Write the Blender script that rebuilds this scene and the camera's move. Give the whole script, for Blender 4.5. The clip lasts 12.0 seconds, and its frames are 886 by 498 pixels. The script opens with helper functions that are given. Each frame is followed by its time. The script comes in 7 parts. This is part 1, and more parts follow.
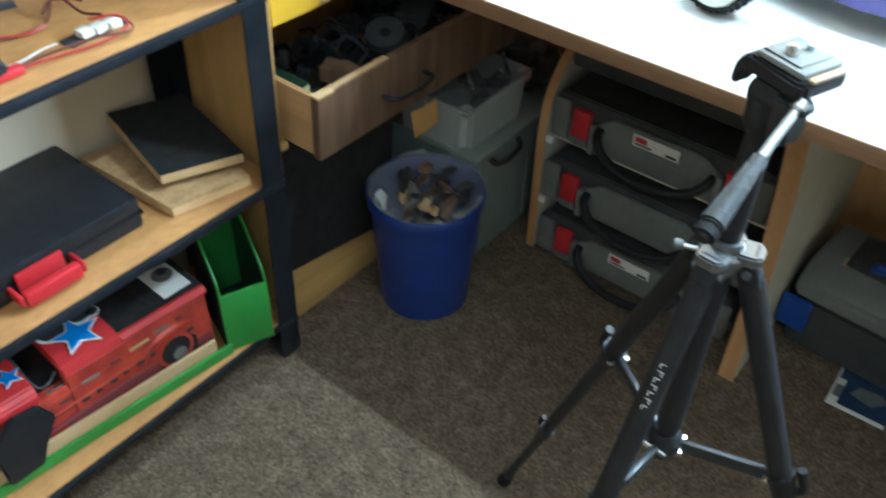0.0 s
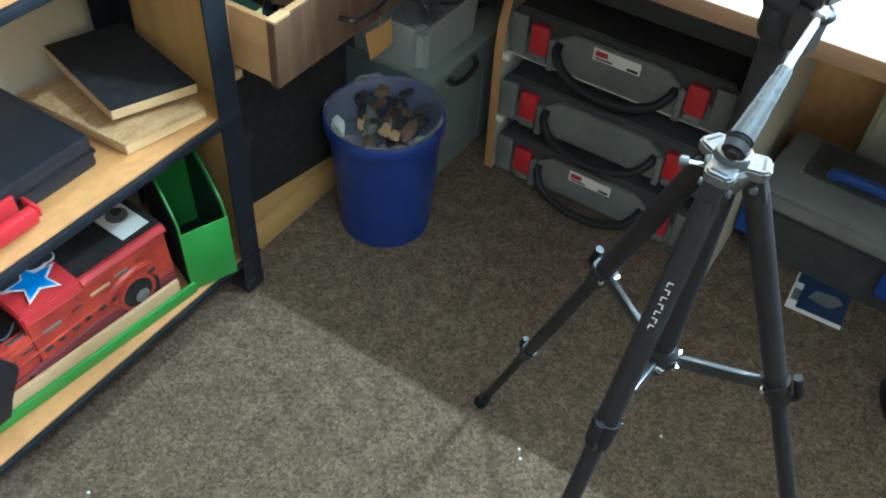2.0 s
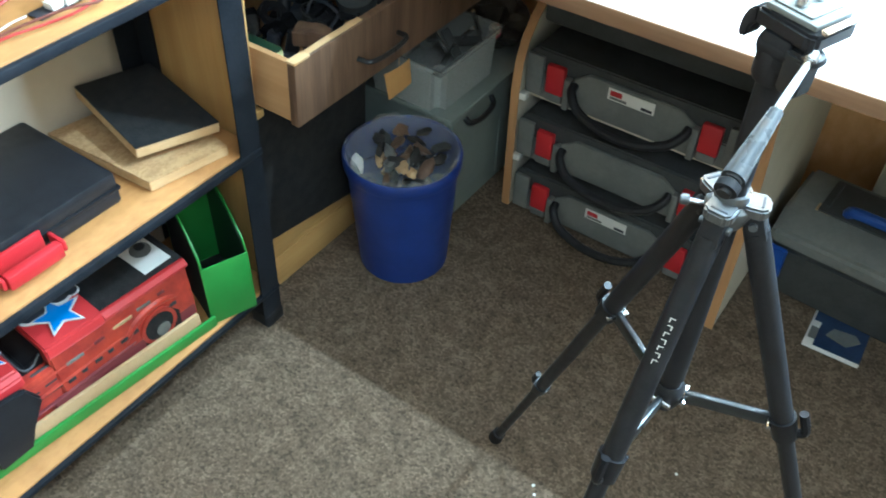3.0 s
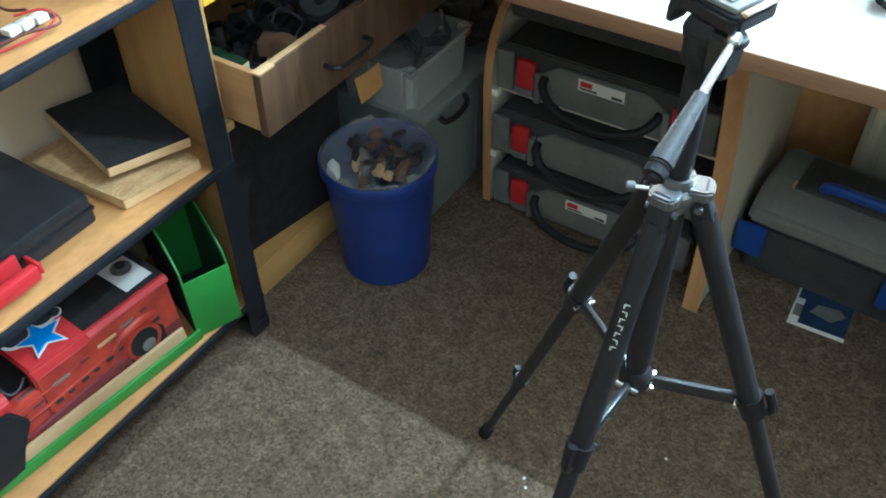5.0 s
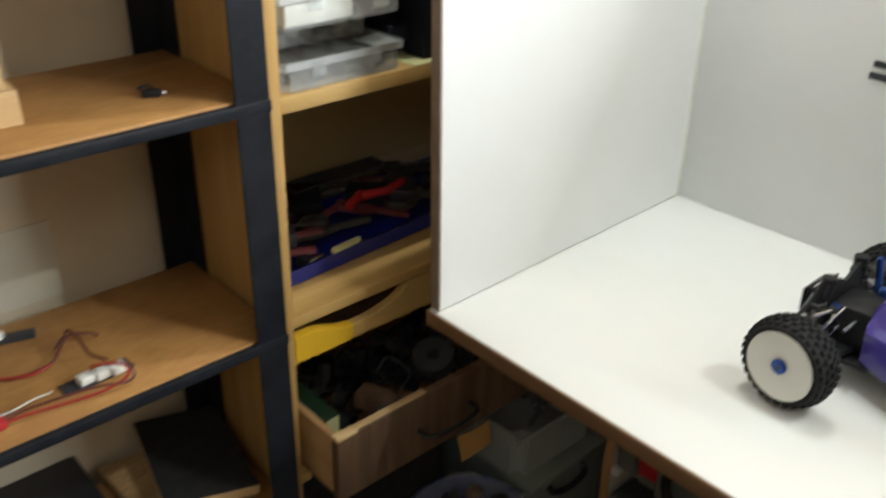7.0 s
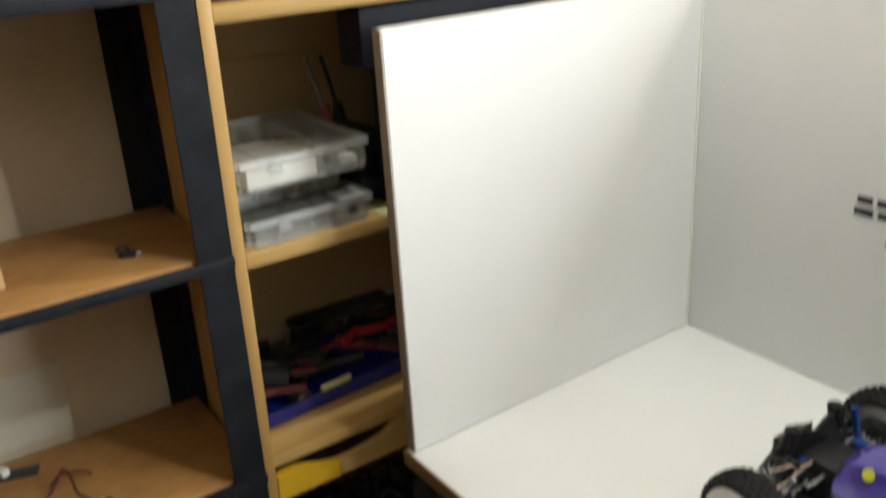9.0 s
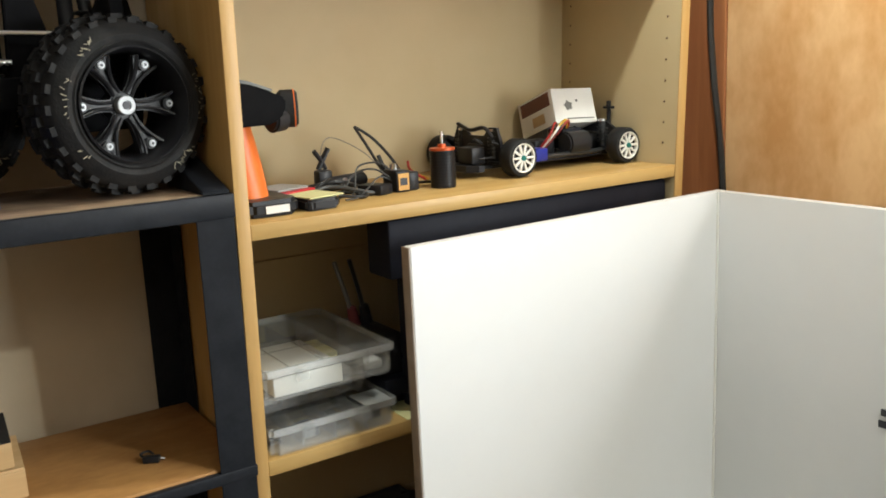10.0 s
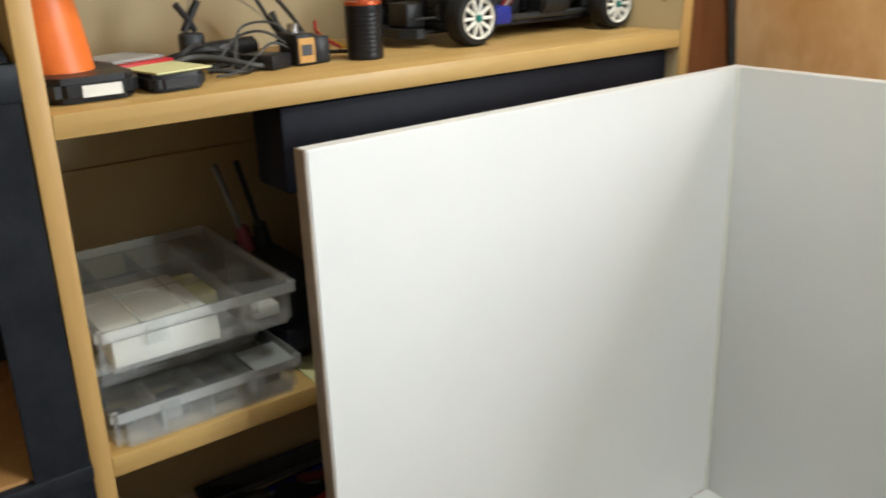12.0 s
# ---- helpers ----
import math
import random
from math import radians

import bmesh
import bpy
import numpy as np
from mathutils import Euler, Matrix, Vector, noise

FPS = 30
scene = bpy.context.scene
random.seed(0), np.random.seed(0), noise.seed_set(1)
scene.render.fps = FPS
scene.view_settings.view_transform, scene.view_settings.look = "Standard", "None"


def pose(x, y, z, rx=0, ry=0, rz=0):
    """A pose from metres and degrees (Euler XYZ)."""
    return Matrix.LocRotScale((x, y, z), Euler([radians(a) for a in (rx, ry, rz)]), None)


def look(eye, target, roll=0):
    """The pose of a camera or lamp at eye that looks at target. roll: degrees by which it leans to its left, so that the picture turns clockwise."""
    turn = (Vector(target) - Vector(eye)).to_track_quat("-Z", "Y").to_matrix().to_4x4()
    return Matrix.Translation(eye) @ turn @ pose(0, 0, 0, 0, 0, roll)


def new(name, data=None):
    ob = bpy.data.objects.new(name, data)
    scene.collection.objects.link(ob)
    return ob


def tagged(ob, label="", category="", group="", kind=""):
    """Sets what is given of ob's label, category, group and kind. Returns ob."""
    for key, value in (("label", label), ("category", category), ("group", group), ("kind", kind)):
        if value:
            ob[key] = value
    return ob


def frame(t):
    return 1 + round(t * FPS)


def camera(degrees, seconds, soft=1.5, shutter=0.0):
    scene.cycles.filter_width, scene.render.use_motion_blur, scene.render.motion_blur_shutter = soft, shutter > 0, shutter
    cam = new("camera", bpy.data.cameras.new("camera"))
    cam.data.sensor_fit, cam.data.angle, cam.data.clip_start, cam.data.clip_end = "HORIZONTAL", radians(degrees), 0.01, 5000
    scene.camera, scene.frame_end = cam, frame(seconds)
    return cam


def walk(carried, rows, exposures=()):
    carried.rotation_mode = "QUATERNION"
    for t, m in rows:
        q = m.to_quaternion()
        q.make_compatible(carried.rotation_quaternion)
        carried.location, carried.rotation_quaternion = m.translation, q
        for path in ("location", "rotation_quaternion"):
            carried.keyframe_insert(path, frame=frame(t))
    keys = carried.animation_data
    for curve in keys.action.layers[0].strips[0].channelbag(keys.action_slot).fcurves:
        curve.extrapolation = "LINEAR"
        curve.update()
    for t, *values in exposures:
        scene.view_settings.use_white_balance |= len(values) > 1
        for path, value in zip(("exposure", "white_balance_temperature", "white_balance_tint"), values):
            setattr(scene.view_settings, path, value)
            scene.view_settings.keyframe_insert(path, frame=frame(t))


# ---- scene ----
cam = camera(53.9, 12.0, 1.8, 0.4)
PATH = [
    (0, (1.343, -0.871, 1.249), (0.426, 0.319, -0.072), 1.9),
    (0.4, (1.329, -0.89, 1.256), (0.309, 0.275, -0.008), 1.0),
    (0.5, (1.335, -0.885, 1.255), (0.34, 0.285, -0.026), 1.1),
    (1, (1.343, -0.861, 1.246), (0.565, 0.397, -0.101), 3.4),
    (1.5, (1.315, -0.863, 1.234), (0.623, 0.402, -0.151), 5.3),
    (2, (1.286, -0.886, 1.235), (0.567, 0.295, -0.21), 3.4),
    (2.5, (1.29, -0.895, 1.242), (0.524, 0.319, -0.151), 3.3),
    (3, (1.306, -0.891, 1.249), (0.506, 0.307, -0.138), 2.0),
    (3.2, (1.317, -0.894, 1.259), (0.473, 0.291, -0.114), 0.7),
    (4.8, (1.342, -0.877, 1.257), (0.516, 0.305, -0.129), -1.8),
    (5, (1.345, -0.872, 1.255), (0.538, 0.32, -0.133), -1.7),
    (5.5, (1.358, -0.844, 1.251), (0.573, 0.343, -0.154), -1.7),
    (6, (1.36, -0.732, 1.283), (0.359, 0.5, 0.067), -0.8),
    (6.1, (1.36, -0.713, 1.296), (0.26, 0.506, 0.156), -1.2),
    (6.5, (1.346, -0.661, 1.319), (0.028, 0.445, 0.3), -1.4),
    (6.8, (1.312, -0.637, 1.347), (-0.035, 0.47, 0.368), -0.5),
    (7, (1.291, -0.62, 1.351), (-0.021, 0.558, 0.406), 0.6),
    (7.2, (1.264, -0.61, 1.363), (-0.001, 0.653, 0.465), 1.1),
    (8.8, (1.403, -0.47, 1.395), (-0.111, 0.522, 0.546), -4.5),
    (9, (1.412, -0.466, 1.422), (-0.135, 0.556, 0.673), -3.6),
    (9.5, (1.409, -0.473, 1.471), (-0.22, 0.573, 0.968), -2.3),
    (10, (1.408, -0.473, 1.492), (-0.234, 0.594, 1.084), -2.7),
    (10.5, (1.381, -0.447, 1.47), (-0.205, 0.668, 0.978), -2.0),
    (11, (1.273, -0.382, 1.464), (-0.158, 0.9, 0.908), -1.5),
    (11.2, (1.246, -0.355, 1.464), (-0.145, 0.957, 0.877), -1.4),
    (11.5, (1.202, -0.317, 1.453), (-0.185, 0.972, 0.811), -1.7),
    (12, (1.145, -0.266, 1.438), (-0.381, 0.839, 0.765), -2.1),
]
EXPOSURES = [(0, 0.8, 4980, -4), (0.5, 0.8, 4980, -4), (1.0, 1.1, 4900, -5), (1.5, 1.15, 4900, -5), (2.0, 1.3, 4850, -5), (2.5, 1.6, 4850, -5), (3.2, 1.5, 4850, -5), (5.0, 1.05, 4850, -5), (5.5, 1.0, 4880, -4), (6.0, 0.15, 5850, 2),
             (6.3, -0.9, 6200, 7), (6.5, -0.9, 6400, 8), (7.0, -0.52, 6500, 8), (7.2, -0.48, 6600, 9), (8.8, -0.8, 6750, 9), (9.3, -0.8, 6750, 9), (10.5, -0.83, 6600, 9), (11.0, -0.98, 6450, 9), (12, -1.0, 6550, 9)]
walk(cam, [(t, look(eye, target, roll)) for t, eye, target, roll in PATH], EXPOSURES)

# ---- light ----
world = bpy.data.worlds.new("world")
scene.world = world
world.use_nodes = True
sky = world.node_tree.nodes.new("ShaderNodeTexSky")
sky.sky_type, sky.sun_disc = "NISHITA", False
sky.sun_elevation, sky.sun_rotation = radians(38), radians(40)
world.node_tree.links.new(sky.outputs[0], world.node_tree.nodes["Background"].inputs[0])
world.node_tree.nodes["Background"].inputs[1].default_value = 0.12


def lamp(name, kind, energy, color, m, size=0.05, size_y=0.0):
    data = bpy.data.lights.new(name, kind)
    data.energy, data.color = energy, color
    if kind == "AREA":
        data.shape, data.size, data.size_y = "RECTANGLE", size, size_y or size
    else:
        data.shadow_soft_size = size
    if kind == "SPOT":
        data.spot_size, data.spot_blend = radians(152), 0.25
    ob = new(name, data)
    ob.matrix_basis = m
    return ob


LED = (0.95, 1.0, 0.96)
lamp("hanging_bulb", "SPOT", 44, LED, pose(1.62, 0.375, 2.05), 0.014)
lamp("hanging_bulb", "SPOT", 31, LED, pose(0.71, 0.375, 2.05), 0.014)
# the point lamp is unseen fill, added to lift the shelves and rear board
lamp("room_fill", "POINT", 14, (1.0, 0.97, 0.90), pose(2.0, -1.5, 2.1), 0.22)
lamp("window_daylight", "AREA", 70, (0.88, 0.95, 1.0), pose(1.95, 0.83, 1.51, -90, 0, 0), 0.9, 0.32)

# ---- materials ----
MATS = {}


def mat(name, color, rough=0.5, metal=0.0, other=None, scale=40.0, amount=0.5, bump=0.0, fine=0.0, stretch=(1, 1, 1), wear=0.0, coat=0.0):
    """A surface: base colour that wanders to another one at two scales, with relief."""
    m = bpy.data.materials.new(name)
    m.use_nodes = True
    n, l = m.node_tree.nodes, m.node_tree.links
    p = n["Principled BSDF"]
    p.inputs["Roughness"].default_value, p.inputs["Metallic"].default_value = rough, metal
    p.inputs["Coat Weight"].default_value = coat
    c = (*color, 1)
    other = (*other, 1) if other else tuple(v * 0.75 for v in color) + (1,)
    tc = n.new("ShaderNodeTexCoord")
    mp = n.new("ShaderNodeMapping")
    mp.inputs["Scale"].default_value = stretch
    l.new(tc.outputs["Object"], mp.inputs[0])
    big = n.new("ShaderNodeTexNoise")
    big.inputs["Scale"].default_value, big.inputs["Detail"].default_value = scale, 6
    l.new(mp.outputs[0], big.inputs["Vector"])
    small = n.new("ShaderNodeTexNoise")
    small.inputs["Scale"].default_value, small.inputs["Detail"].default_value = scale * 7, 3
    l.new(mp.outputs[0], small.inputs["Vector"])
    ramp = n.new("ShaderNodeMapRange")
    ramp.inputs["From Min"].default_value, ramp.inputs["From Max"].default_value = 0.35, 0.65
    both = n.new("ShaderNodeMath")
    both.operation = "MULTIPLY_ADD"
    l.new(small.outputs[0], both.inputs[0])
    both.inputs[1].default_value = fine
    l.new(big.outputs[0], both.inputs[2])
    shift = n.new("ShaderNodeMath")
    shift.operation = "SUBTRACT"
    l.new(both.outputs[0], shift.inputs[0])
    shift.inputs[1].default_value = fine * 0.5
    l.new(shift.outputs[0], ramp.inputs["Value"])
    ramp.inputs["To Max"].default_value = amount
    mix = n.new("ShaderNodeMix")
    mix.data_type = "RGBA"
    l.new(ramp.outputs[0], mix.inputs[0])
    mix.inputs[6].default_value, mix.inputs[7].default_value = c, other
    l.new(mix.outputs[2], p.inputs["Base Color"])
    if wear:
        rr = n.new("ShaderNodeMapRange")
        l.new(big.outputs[0], rr.inputs["Value"])
        rr.inputs["From Min"].default_value, rr.inputs["From Max"].default_value = 0.3, 0.7
        rr.inputs["To Min"].default_value, rr.inputs["To Max"].default_value = max(rough - wear, 0.02), min(rough + wear, 1)
        l.new(rr.outputs[0], p.inputs["Roughness"])
    if bump:
        b = n.new("ShaderNodeBump")
        b.inputs["Strength"].default_value, b.inputs["Distance"].default_value = bump, 0.002
        l.new(small.outputs[0], b.inputs["Height"])
        l.new(b.outputs[0], p.inputs["Normal"])
    MATS[name] = m
    return m


def wood(name, color, other, along="y", scale=9.0, rough=0.5, coat=0.0, rings=3.0):
    s = {"x": (0.06, 1, 1), "y": (1, 0.06, 1), "z": (1, 1, 0.06)}[along]
    return mat(name, color, rough, 0, other, scale * rings, 0.9, 0.08, 0.35, s, 0.08, coat)


def carpet_mat(name, a, b):
    """Cut-pile carpet: fine two-tone flecks, worn paler and darker patches, soft pile relief."""
    m = mat(name, a, 0.95, 0, b, 330, 0.85, 0.5, 1.0)
    n, l = m.node_tree.nodes, m.node_tree.links
    p = n["Principled BSDF"]
    p.inputs["Specular IOR Level"].default_value = 0.1
    tc, mix = n["Texture Coordinate"], n["Mix"]
    fleck = n.new("ShaderNodeTexVoronoi")
    fleck.inputs["Scale"].default_value = 210
    l.new(tc.outputs["Object"], fleck.inputs["Vector"])
    grey = n.new("ShaderNodeSeparateColor")
    l.new(fleck.outputs["Color"], grey.inputs[0])
    tone = n.new("ShaderNodeMapRange")
    tone.inputs["To Min"].default_value, tone.inputs["To Max"].default_value = 0.62, 1.38
    l.new(grey.outputs[0], tone.inputs["Value"])
    patch = n.new("ShaderNodeTexNoise")
    patch.inputs["Scale"].default_value, patch.inputs["Detail"].default_value = 28, 4
    l.new(tc.outputs["Object"], patch.inputs["Vector"])
    wide = n.new("ShaderNodeMapRange")
    wide.inputs["From Min"].default_value, wide.inputs["From Max"].default_value = 0.3, 0.7
    wide.inputs["To Min"].default_value, wide.inputs["To Max"].default_value = 0.78, 1.2
    l.new(patch.outputs[0], wide.inputs["Value"])
    both = n.new("ShaderNodeMath")
    both.operation = "MULTIPLY"
    l.new(tone.outputs[0], both.inputs[0])
    l.new(wide.outputs[0], both.inputs[1])
    scale = n.new("ShaderNodeVectorMath")
    scale.operation = "SCALE"
    l.new(mix.outputs[2], scale.inputs[0])
    l.new(both.outputs[0], scale.inputs["Scale"])
    l.new(scale.outputs[0], p.inputs["Base Color"])
    return m


def clear_mat(name, color, rough, ior=1.46, mix_in=0.35):
    """Cloudy clear plastic: part of it lets light straight through, part scatters."""
    m = bpy.data.materials.new(name)
    m.use_nodes = True
    n, l = m.node_tree.nodes, m.node_tree.links
    p = n["Principled BSDF"]
    p.inputs["Base Color"].default_value = (*color, 1)
    p.inputs["Roughness"].default_value = rough
    tr = n.new("ShaderNodeBsdfTransparent")
    tr.inputs[0].default_value = (0.96, 0.97, 0.97, 1)
    mx = n.new("ShaderNodeMixShader")
    noise_node = n.new("ShaderNodeTexNoise")
    noise_node.inputs["Scale"].default_value = 60
    rr = n.new("ShaderNodeMapRange")
    rr.inputs["To Min"].default_value, rr.inputs["To Max"].default_value = mix_in * 0.7, mix_in * 1.3
    l.new(noise_node.outputs[0], rr.inputs["Value"])
    l.new(rr.outputs[0], mx.inputs[0])
    l.new(tr.outputs[0], mx.inputs[1])
    l.new(p.outputs[0], mx.inputs[2])
    l.new(mx.outputs[0], n["Material Output"].inputs[0])
    MATS[name] = m
    return m


CARPET = carpet_mat("carpet", (0.168, 0.127, 0.088), (0.100, 0.073, 0.049))
WALLPAINT = mat("wall_paint", (0.62, 0.52, 0.38), 0.85, 0, (0.55, 0.455, 0.325), 6, 0.7, 0.25, 0.3)
CEILPAINT = mat("ceiling_paint", (0.8, 0.78, 0.74), 0.9, 0, (0.74, 0.72, 0.68), 8, 0.6, 0.15, 0.3)
ORANGEWOOD = mat("veneer_orange", (0.88, 0.57, 0.29), 0.4, 0, (0.68, 0.35, 0.13), 8, 0.95, 0.06, 0.35, (1, 1, 0.55), 0.08, 0.15)
REDWOOD = wood("frame_redwood", (0.37, 0.150, 0.060), (0.26, 0.095, 0.038), "z", 8.0, 0.4)
BEECH = wood("beech_veneer", (0.52, 0.318, 0.112), (0.43, 0.247, 0.078), "z", 9, 0.42)
BEECH_Y = wood("beech_veneer_shelf", (0.56, 0.362, 0.132), (0.472, 0.287, 0.094), "y", 9, 0.42)
BEECH_BACK = mat("beech_back", (0.50, 0.40, 0.235), 0.6, 0, (0.45, 0.35, 0.195), 5, 0.6, 0.05, 0.2)
CHIP = mat("chipboard", (0.43, 0.22, 0.07), 0.6, 0, (0.32, 0.15, 0.045), 14, 0.8, 0.2, 0.6, (1, 0.5, 1), 0.12)
# top board's chipboard, greyed by dust and by daylight put into the colour
DAYLITCHIP = mat("daylit_dusty_chipboard", (0.30, 0.205, 0.13), 0.7, 0, (0.20, 0.125, 0.075), 18, 0.9, 0.2, 0.7, (1, 0.3, 1), 0.2)
STEEL = mat("black_steel", (0.011, 0.0125, 0.016), 0.45, 0.0, (0.02, 0.022, 0.027), 30, 0.7, 0.04, 0.4, wear=0.1)
WHITELAM = mat("white_laminate", (0.80, 0.80, 0.78), 0.38, 0, (0.76, 0.76, 0.74), 5, 0.6, 0.02, 0.2, wear=0.06)
PANELWHITE = mat("white_panel", (0.74, 0.745, 0.74), 0.45, 0, (0.70, 0.705, 0.70), 5, 0.6, 0.04, 0.2, wear=0.05)
PANELEDGE = mat("panel_edge", (0.33, 0.27, 0.22), 0.6, 0, (0.25, 0.2, 0.16), 40, 0.7, 0.1, 0.3)
DESKEDGE = wood("desk_edge_oak", (0.28, 0.165, 0.09), (0.20, 0.11, 0.055), "x", 10, 0.5)
OAKZ = wood("side_oak", (0.50, 0.29, 0.13), (0.38, 0.2, 0.085), "z", 10, 0.5)
CREAM = mat("cream_board", (0.62, 0.58, 0.48), 0.6, 0, (0.54, 0.5, 0.41), 10, 0.6, 0.05, 0.3)
WALNUT = wood("walnut_front", (0.175, 0.105, 0.062), (0.095, 0.055, 0.034), "z", 10, 0.5)
PALEWOOD = wood("pale_drawer_side", (0.50, 0.30, 0.135), (0.42, 0.24, 0.1), "x", 9, 0.6)
PINE = wood("raw_pine", (0.66, 0.47, 0.25), (0.52, 0.34, 0.16), "y", 10, 0.7)
OSB = mat("osb_board", (0.50, 0.33, 0.155), 0.75, 0, (0.34, 0.2, 0.085), 60, 0.9, 0.5, 0.9, (1, 0.4, 1))
BLACKFELT = mat("black_top", (0.013, 0.013, 0.014), 0.75, 0, (0.028, 0.027, 0.026), 50, 0.7, 0.3, 0.5)
BLACKPL = mat("black_plastic", (0.014, 0.014, 0.016), 0.40, 0, (0.024, 0.024, 0.027), 60, 0.6, 0.03, 0.5, wear=0.08)
BLACKGL = mat("gloss_black", (0.01, 0.01, 0.012), 0.36, 0, (0.018, 0.018, 0.02), 40, 0.5, 0, 0.2, wear=0.05)
MATTBLACK = mat("matt_black", (0.006, 0.006, 0.007), 0.9, 0, (0.010, 0.010, 0.011), 40, 0.6, 0.05, 0.3)
RUBBER = mat("tyre_rubber", (0.010, 0.010, 0.011), 0.7, 0, (0.021, 0.020, 0.0195), 55, 0.7, 0.25, 0.6)
GREYPL = mat("case_grey", (0.17, 0.175, 0.165), 0.55, 0, (0.12, 0.125, 0.118), 18, 0.7, 0.15, 0.4, wear=0.08)
DARKGREYPL = mat("case_dark_grey", (0.065, 0.068, 0.068), 0.6, 0, (0.042, 0.044, 0.045), 18, 0.7, 0.15, 0.4)
CRATEGREY = mat("crate_grey", (0.19, 0.215, 0.2), 0.5, 0, (0.145, 0.165, 0.155), 10, 0.7, 0.1, 0.3)
RED = mat("red_plastic", (0.44, 0.018, 0.024), 0.42, 0, (0.42, 0.018, 0.028), 30, 0.6, 0.05, 0.3)
REDBODY = mat("red_shell", (0.44, 0.025, 0.028), 0.5, 0, (0.34, 0.016, 0.018), 12, 0.6, 0, 0.2)
ORANGEBODY = mat("orange_red_shell", (0.46, 0.055, 0.03), 0.3, 0, (0.22, 0.018, 0.018), 22, 0.8, 0, 0.3, coat=0.5)
ORANGE = mat("orange_rubber", (0.76, 0.17, 0.03), 0.42, 0, (0.66, 0.13, 0.02), 25, 0.6, 0.1, 0.4)
BINBLUE = mat("bin_blue", (0.018, 0.04, 0.21), 0.4, 0, (0.013, 0.03, 0.16), 14, 0.7, 0.08, 0.3, wear=0.08)
BLUE = mat("blue_plastic", (0.02, 0.07, 0.33), 0.4, 0, (0.015, 0.05, 0.24), 25, 0.6, 0.05, 0.3)
TRAYBLUE = mat("tray_blue", (0.01, 0.025, 0.3), 0.35, 0, (0.008, 0.02, 0.2), 25, 0.6, 0.05, 0.3)
GREEN = mat("green_board", (0.06, 0.27, 0.045), 0.45, 0, (0.048, 0.21, 0.035), 14, 0.6, 0.05, 0.3)
TAN = mat("tan_card", (0.53, 0.37, 0.2), 0.7, 0, (0.45, 0.3, 0.15), 20, 0.6, 0.1, 0.4)
KRAFT = mat("kraft_card", (0.60, 0.34, 0.11), 0.75, 0, (0.52, 0.28, 0.085), 30, 0.6, 0.1, 0.4)
YELLOW = mat("yellow_board", (0.72, 0.43, 0.025), 0.5, 0, (0.62, 0.36, 0.02), 14, 0.6, 0.05, 0.3)
PALEYELLOW = mat("sticky_note", (0.68, 0.66, 0.34), 0.8, 0, (0.6, 0.58, 0.28), 14, 0.5, 0.05, 0.3)
PAPER = mat("white_paper", (0.74, 0.73, 0.70), 0.7, 0, (0.66, 0.65, 0.61), 20, 0.5, 0.1, 0.3)
WHITEPL = mat("white_plastic", (0.78, 0.77, 0.72), 0.35, 0, (0.72, 0.71, 0.66), 20, 0.5, 0, 0.3)
CHROME = mat("chrome", (0.62, 0.63, 0.65), 0.22, 1.0, (0.5, 0.5, 0.52), 30, 0.6, 0, 0.3, wear=0.1)
GRIPGREY = mat("smoky_grip", (0.06, 0.064, 0.068), 0.3, 0.2, (0.035, 0.037, 0.04), 30, 0.6, 0, 0.3, wear=0.08)
SILVER = mat("silver_casting", (0.20, 0.205, 0.21), 0.35, 0.75, (0.13, 0.135, 0.14), 60, 0.7, 0.05, 0.4, wear=0.1)
GREYMETAL = mat("grey_metal", (0.15, 0.16, 0.17), 0.42, 0.6, (0.09, 0.095, 0.10), 30, 0.6, 0, 0.3, wear=0.1)
DARKMETAL = mat("dark_alloy", (0.045, 0.048, 0.05), 0.35, 0.5, (0.03, 0.03, 0.034), 30, 0.6, 0, 0.3, wear=0.1)
ALLOY = mat("satin_alloy", (0.42, 0.43, 0.44), 0.45, 0.3, (0.34, 0.35, 0.36), 30, 0.6)
BRASS = mat("brass", (0.6, 0.42, 0.15), 0.3, 1.0)
PURPLE = mat("purple_shell", (0.075, 0.055, 0.33), 0.16, 0, (0.055, 0.04, 0.25), 12, 0.6, 0, 0.2, coat=0.7)
SMOKE = mat("smoke_shell", (0.07, 0.08, 0.12), 0.12, 0, (0.05, 0.055, 0.09), 12, 0.6, 0, 0.2, coat=0.7)
BLUEALU = mat("blue_anodised", (0.03, 0.09, 0.34), 0.3, 0.7)
WIREBLACK = mat("wire_black", (0.012, 0.012, 0.013), 0.5, 0, (0.03, 0.03, 0.03), 60, 0.6)
WIRERED = mat("wire_red", (0.34, 0.018, 0.015), 0.42)
WIREBROWN = mat("wire_brown", (0.12, 0.03, 0.018), 0.5)
WIREWHITE = mat("wire_white", (0.7, 0.68, 0.64), 0.5)
WIREYEL = mat("wire_yellow", (0.6, 0.38, 0.03), 0.5)
WIREGREY = mat("wire_grey", (0.16, 0.16, 0.15), 0.5)
WIREDARK = mat("wire_dark_grey", (0.055, 0.055, 0.053), 0.5)
CLEAR = clear_mat("clear_plastic", (0.80, 0.80, 0.79), 0.22, 1.46, 0.16)
CLOUDY = clear_mat("cloudy_plastic", (0.50, 0.52, 0.51), 0.3, 1.46, 0.5)
LIDCLEAR = clear_mat("hazy_lid_plastic", (0.72, 0.71, 0.68), 0.3, 1.46, 0.07)
RIMCLEAR = clear_mat("clear_rim_plastic", (0.85, 0.86, 0.87), 0.15, 1.46, 0.30)
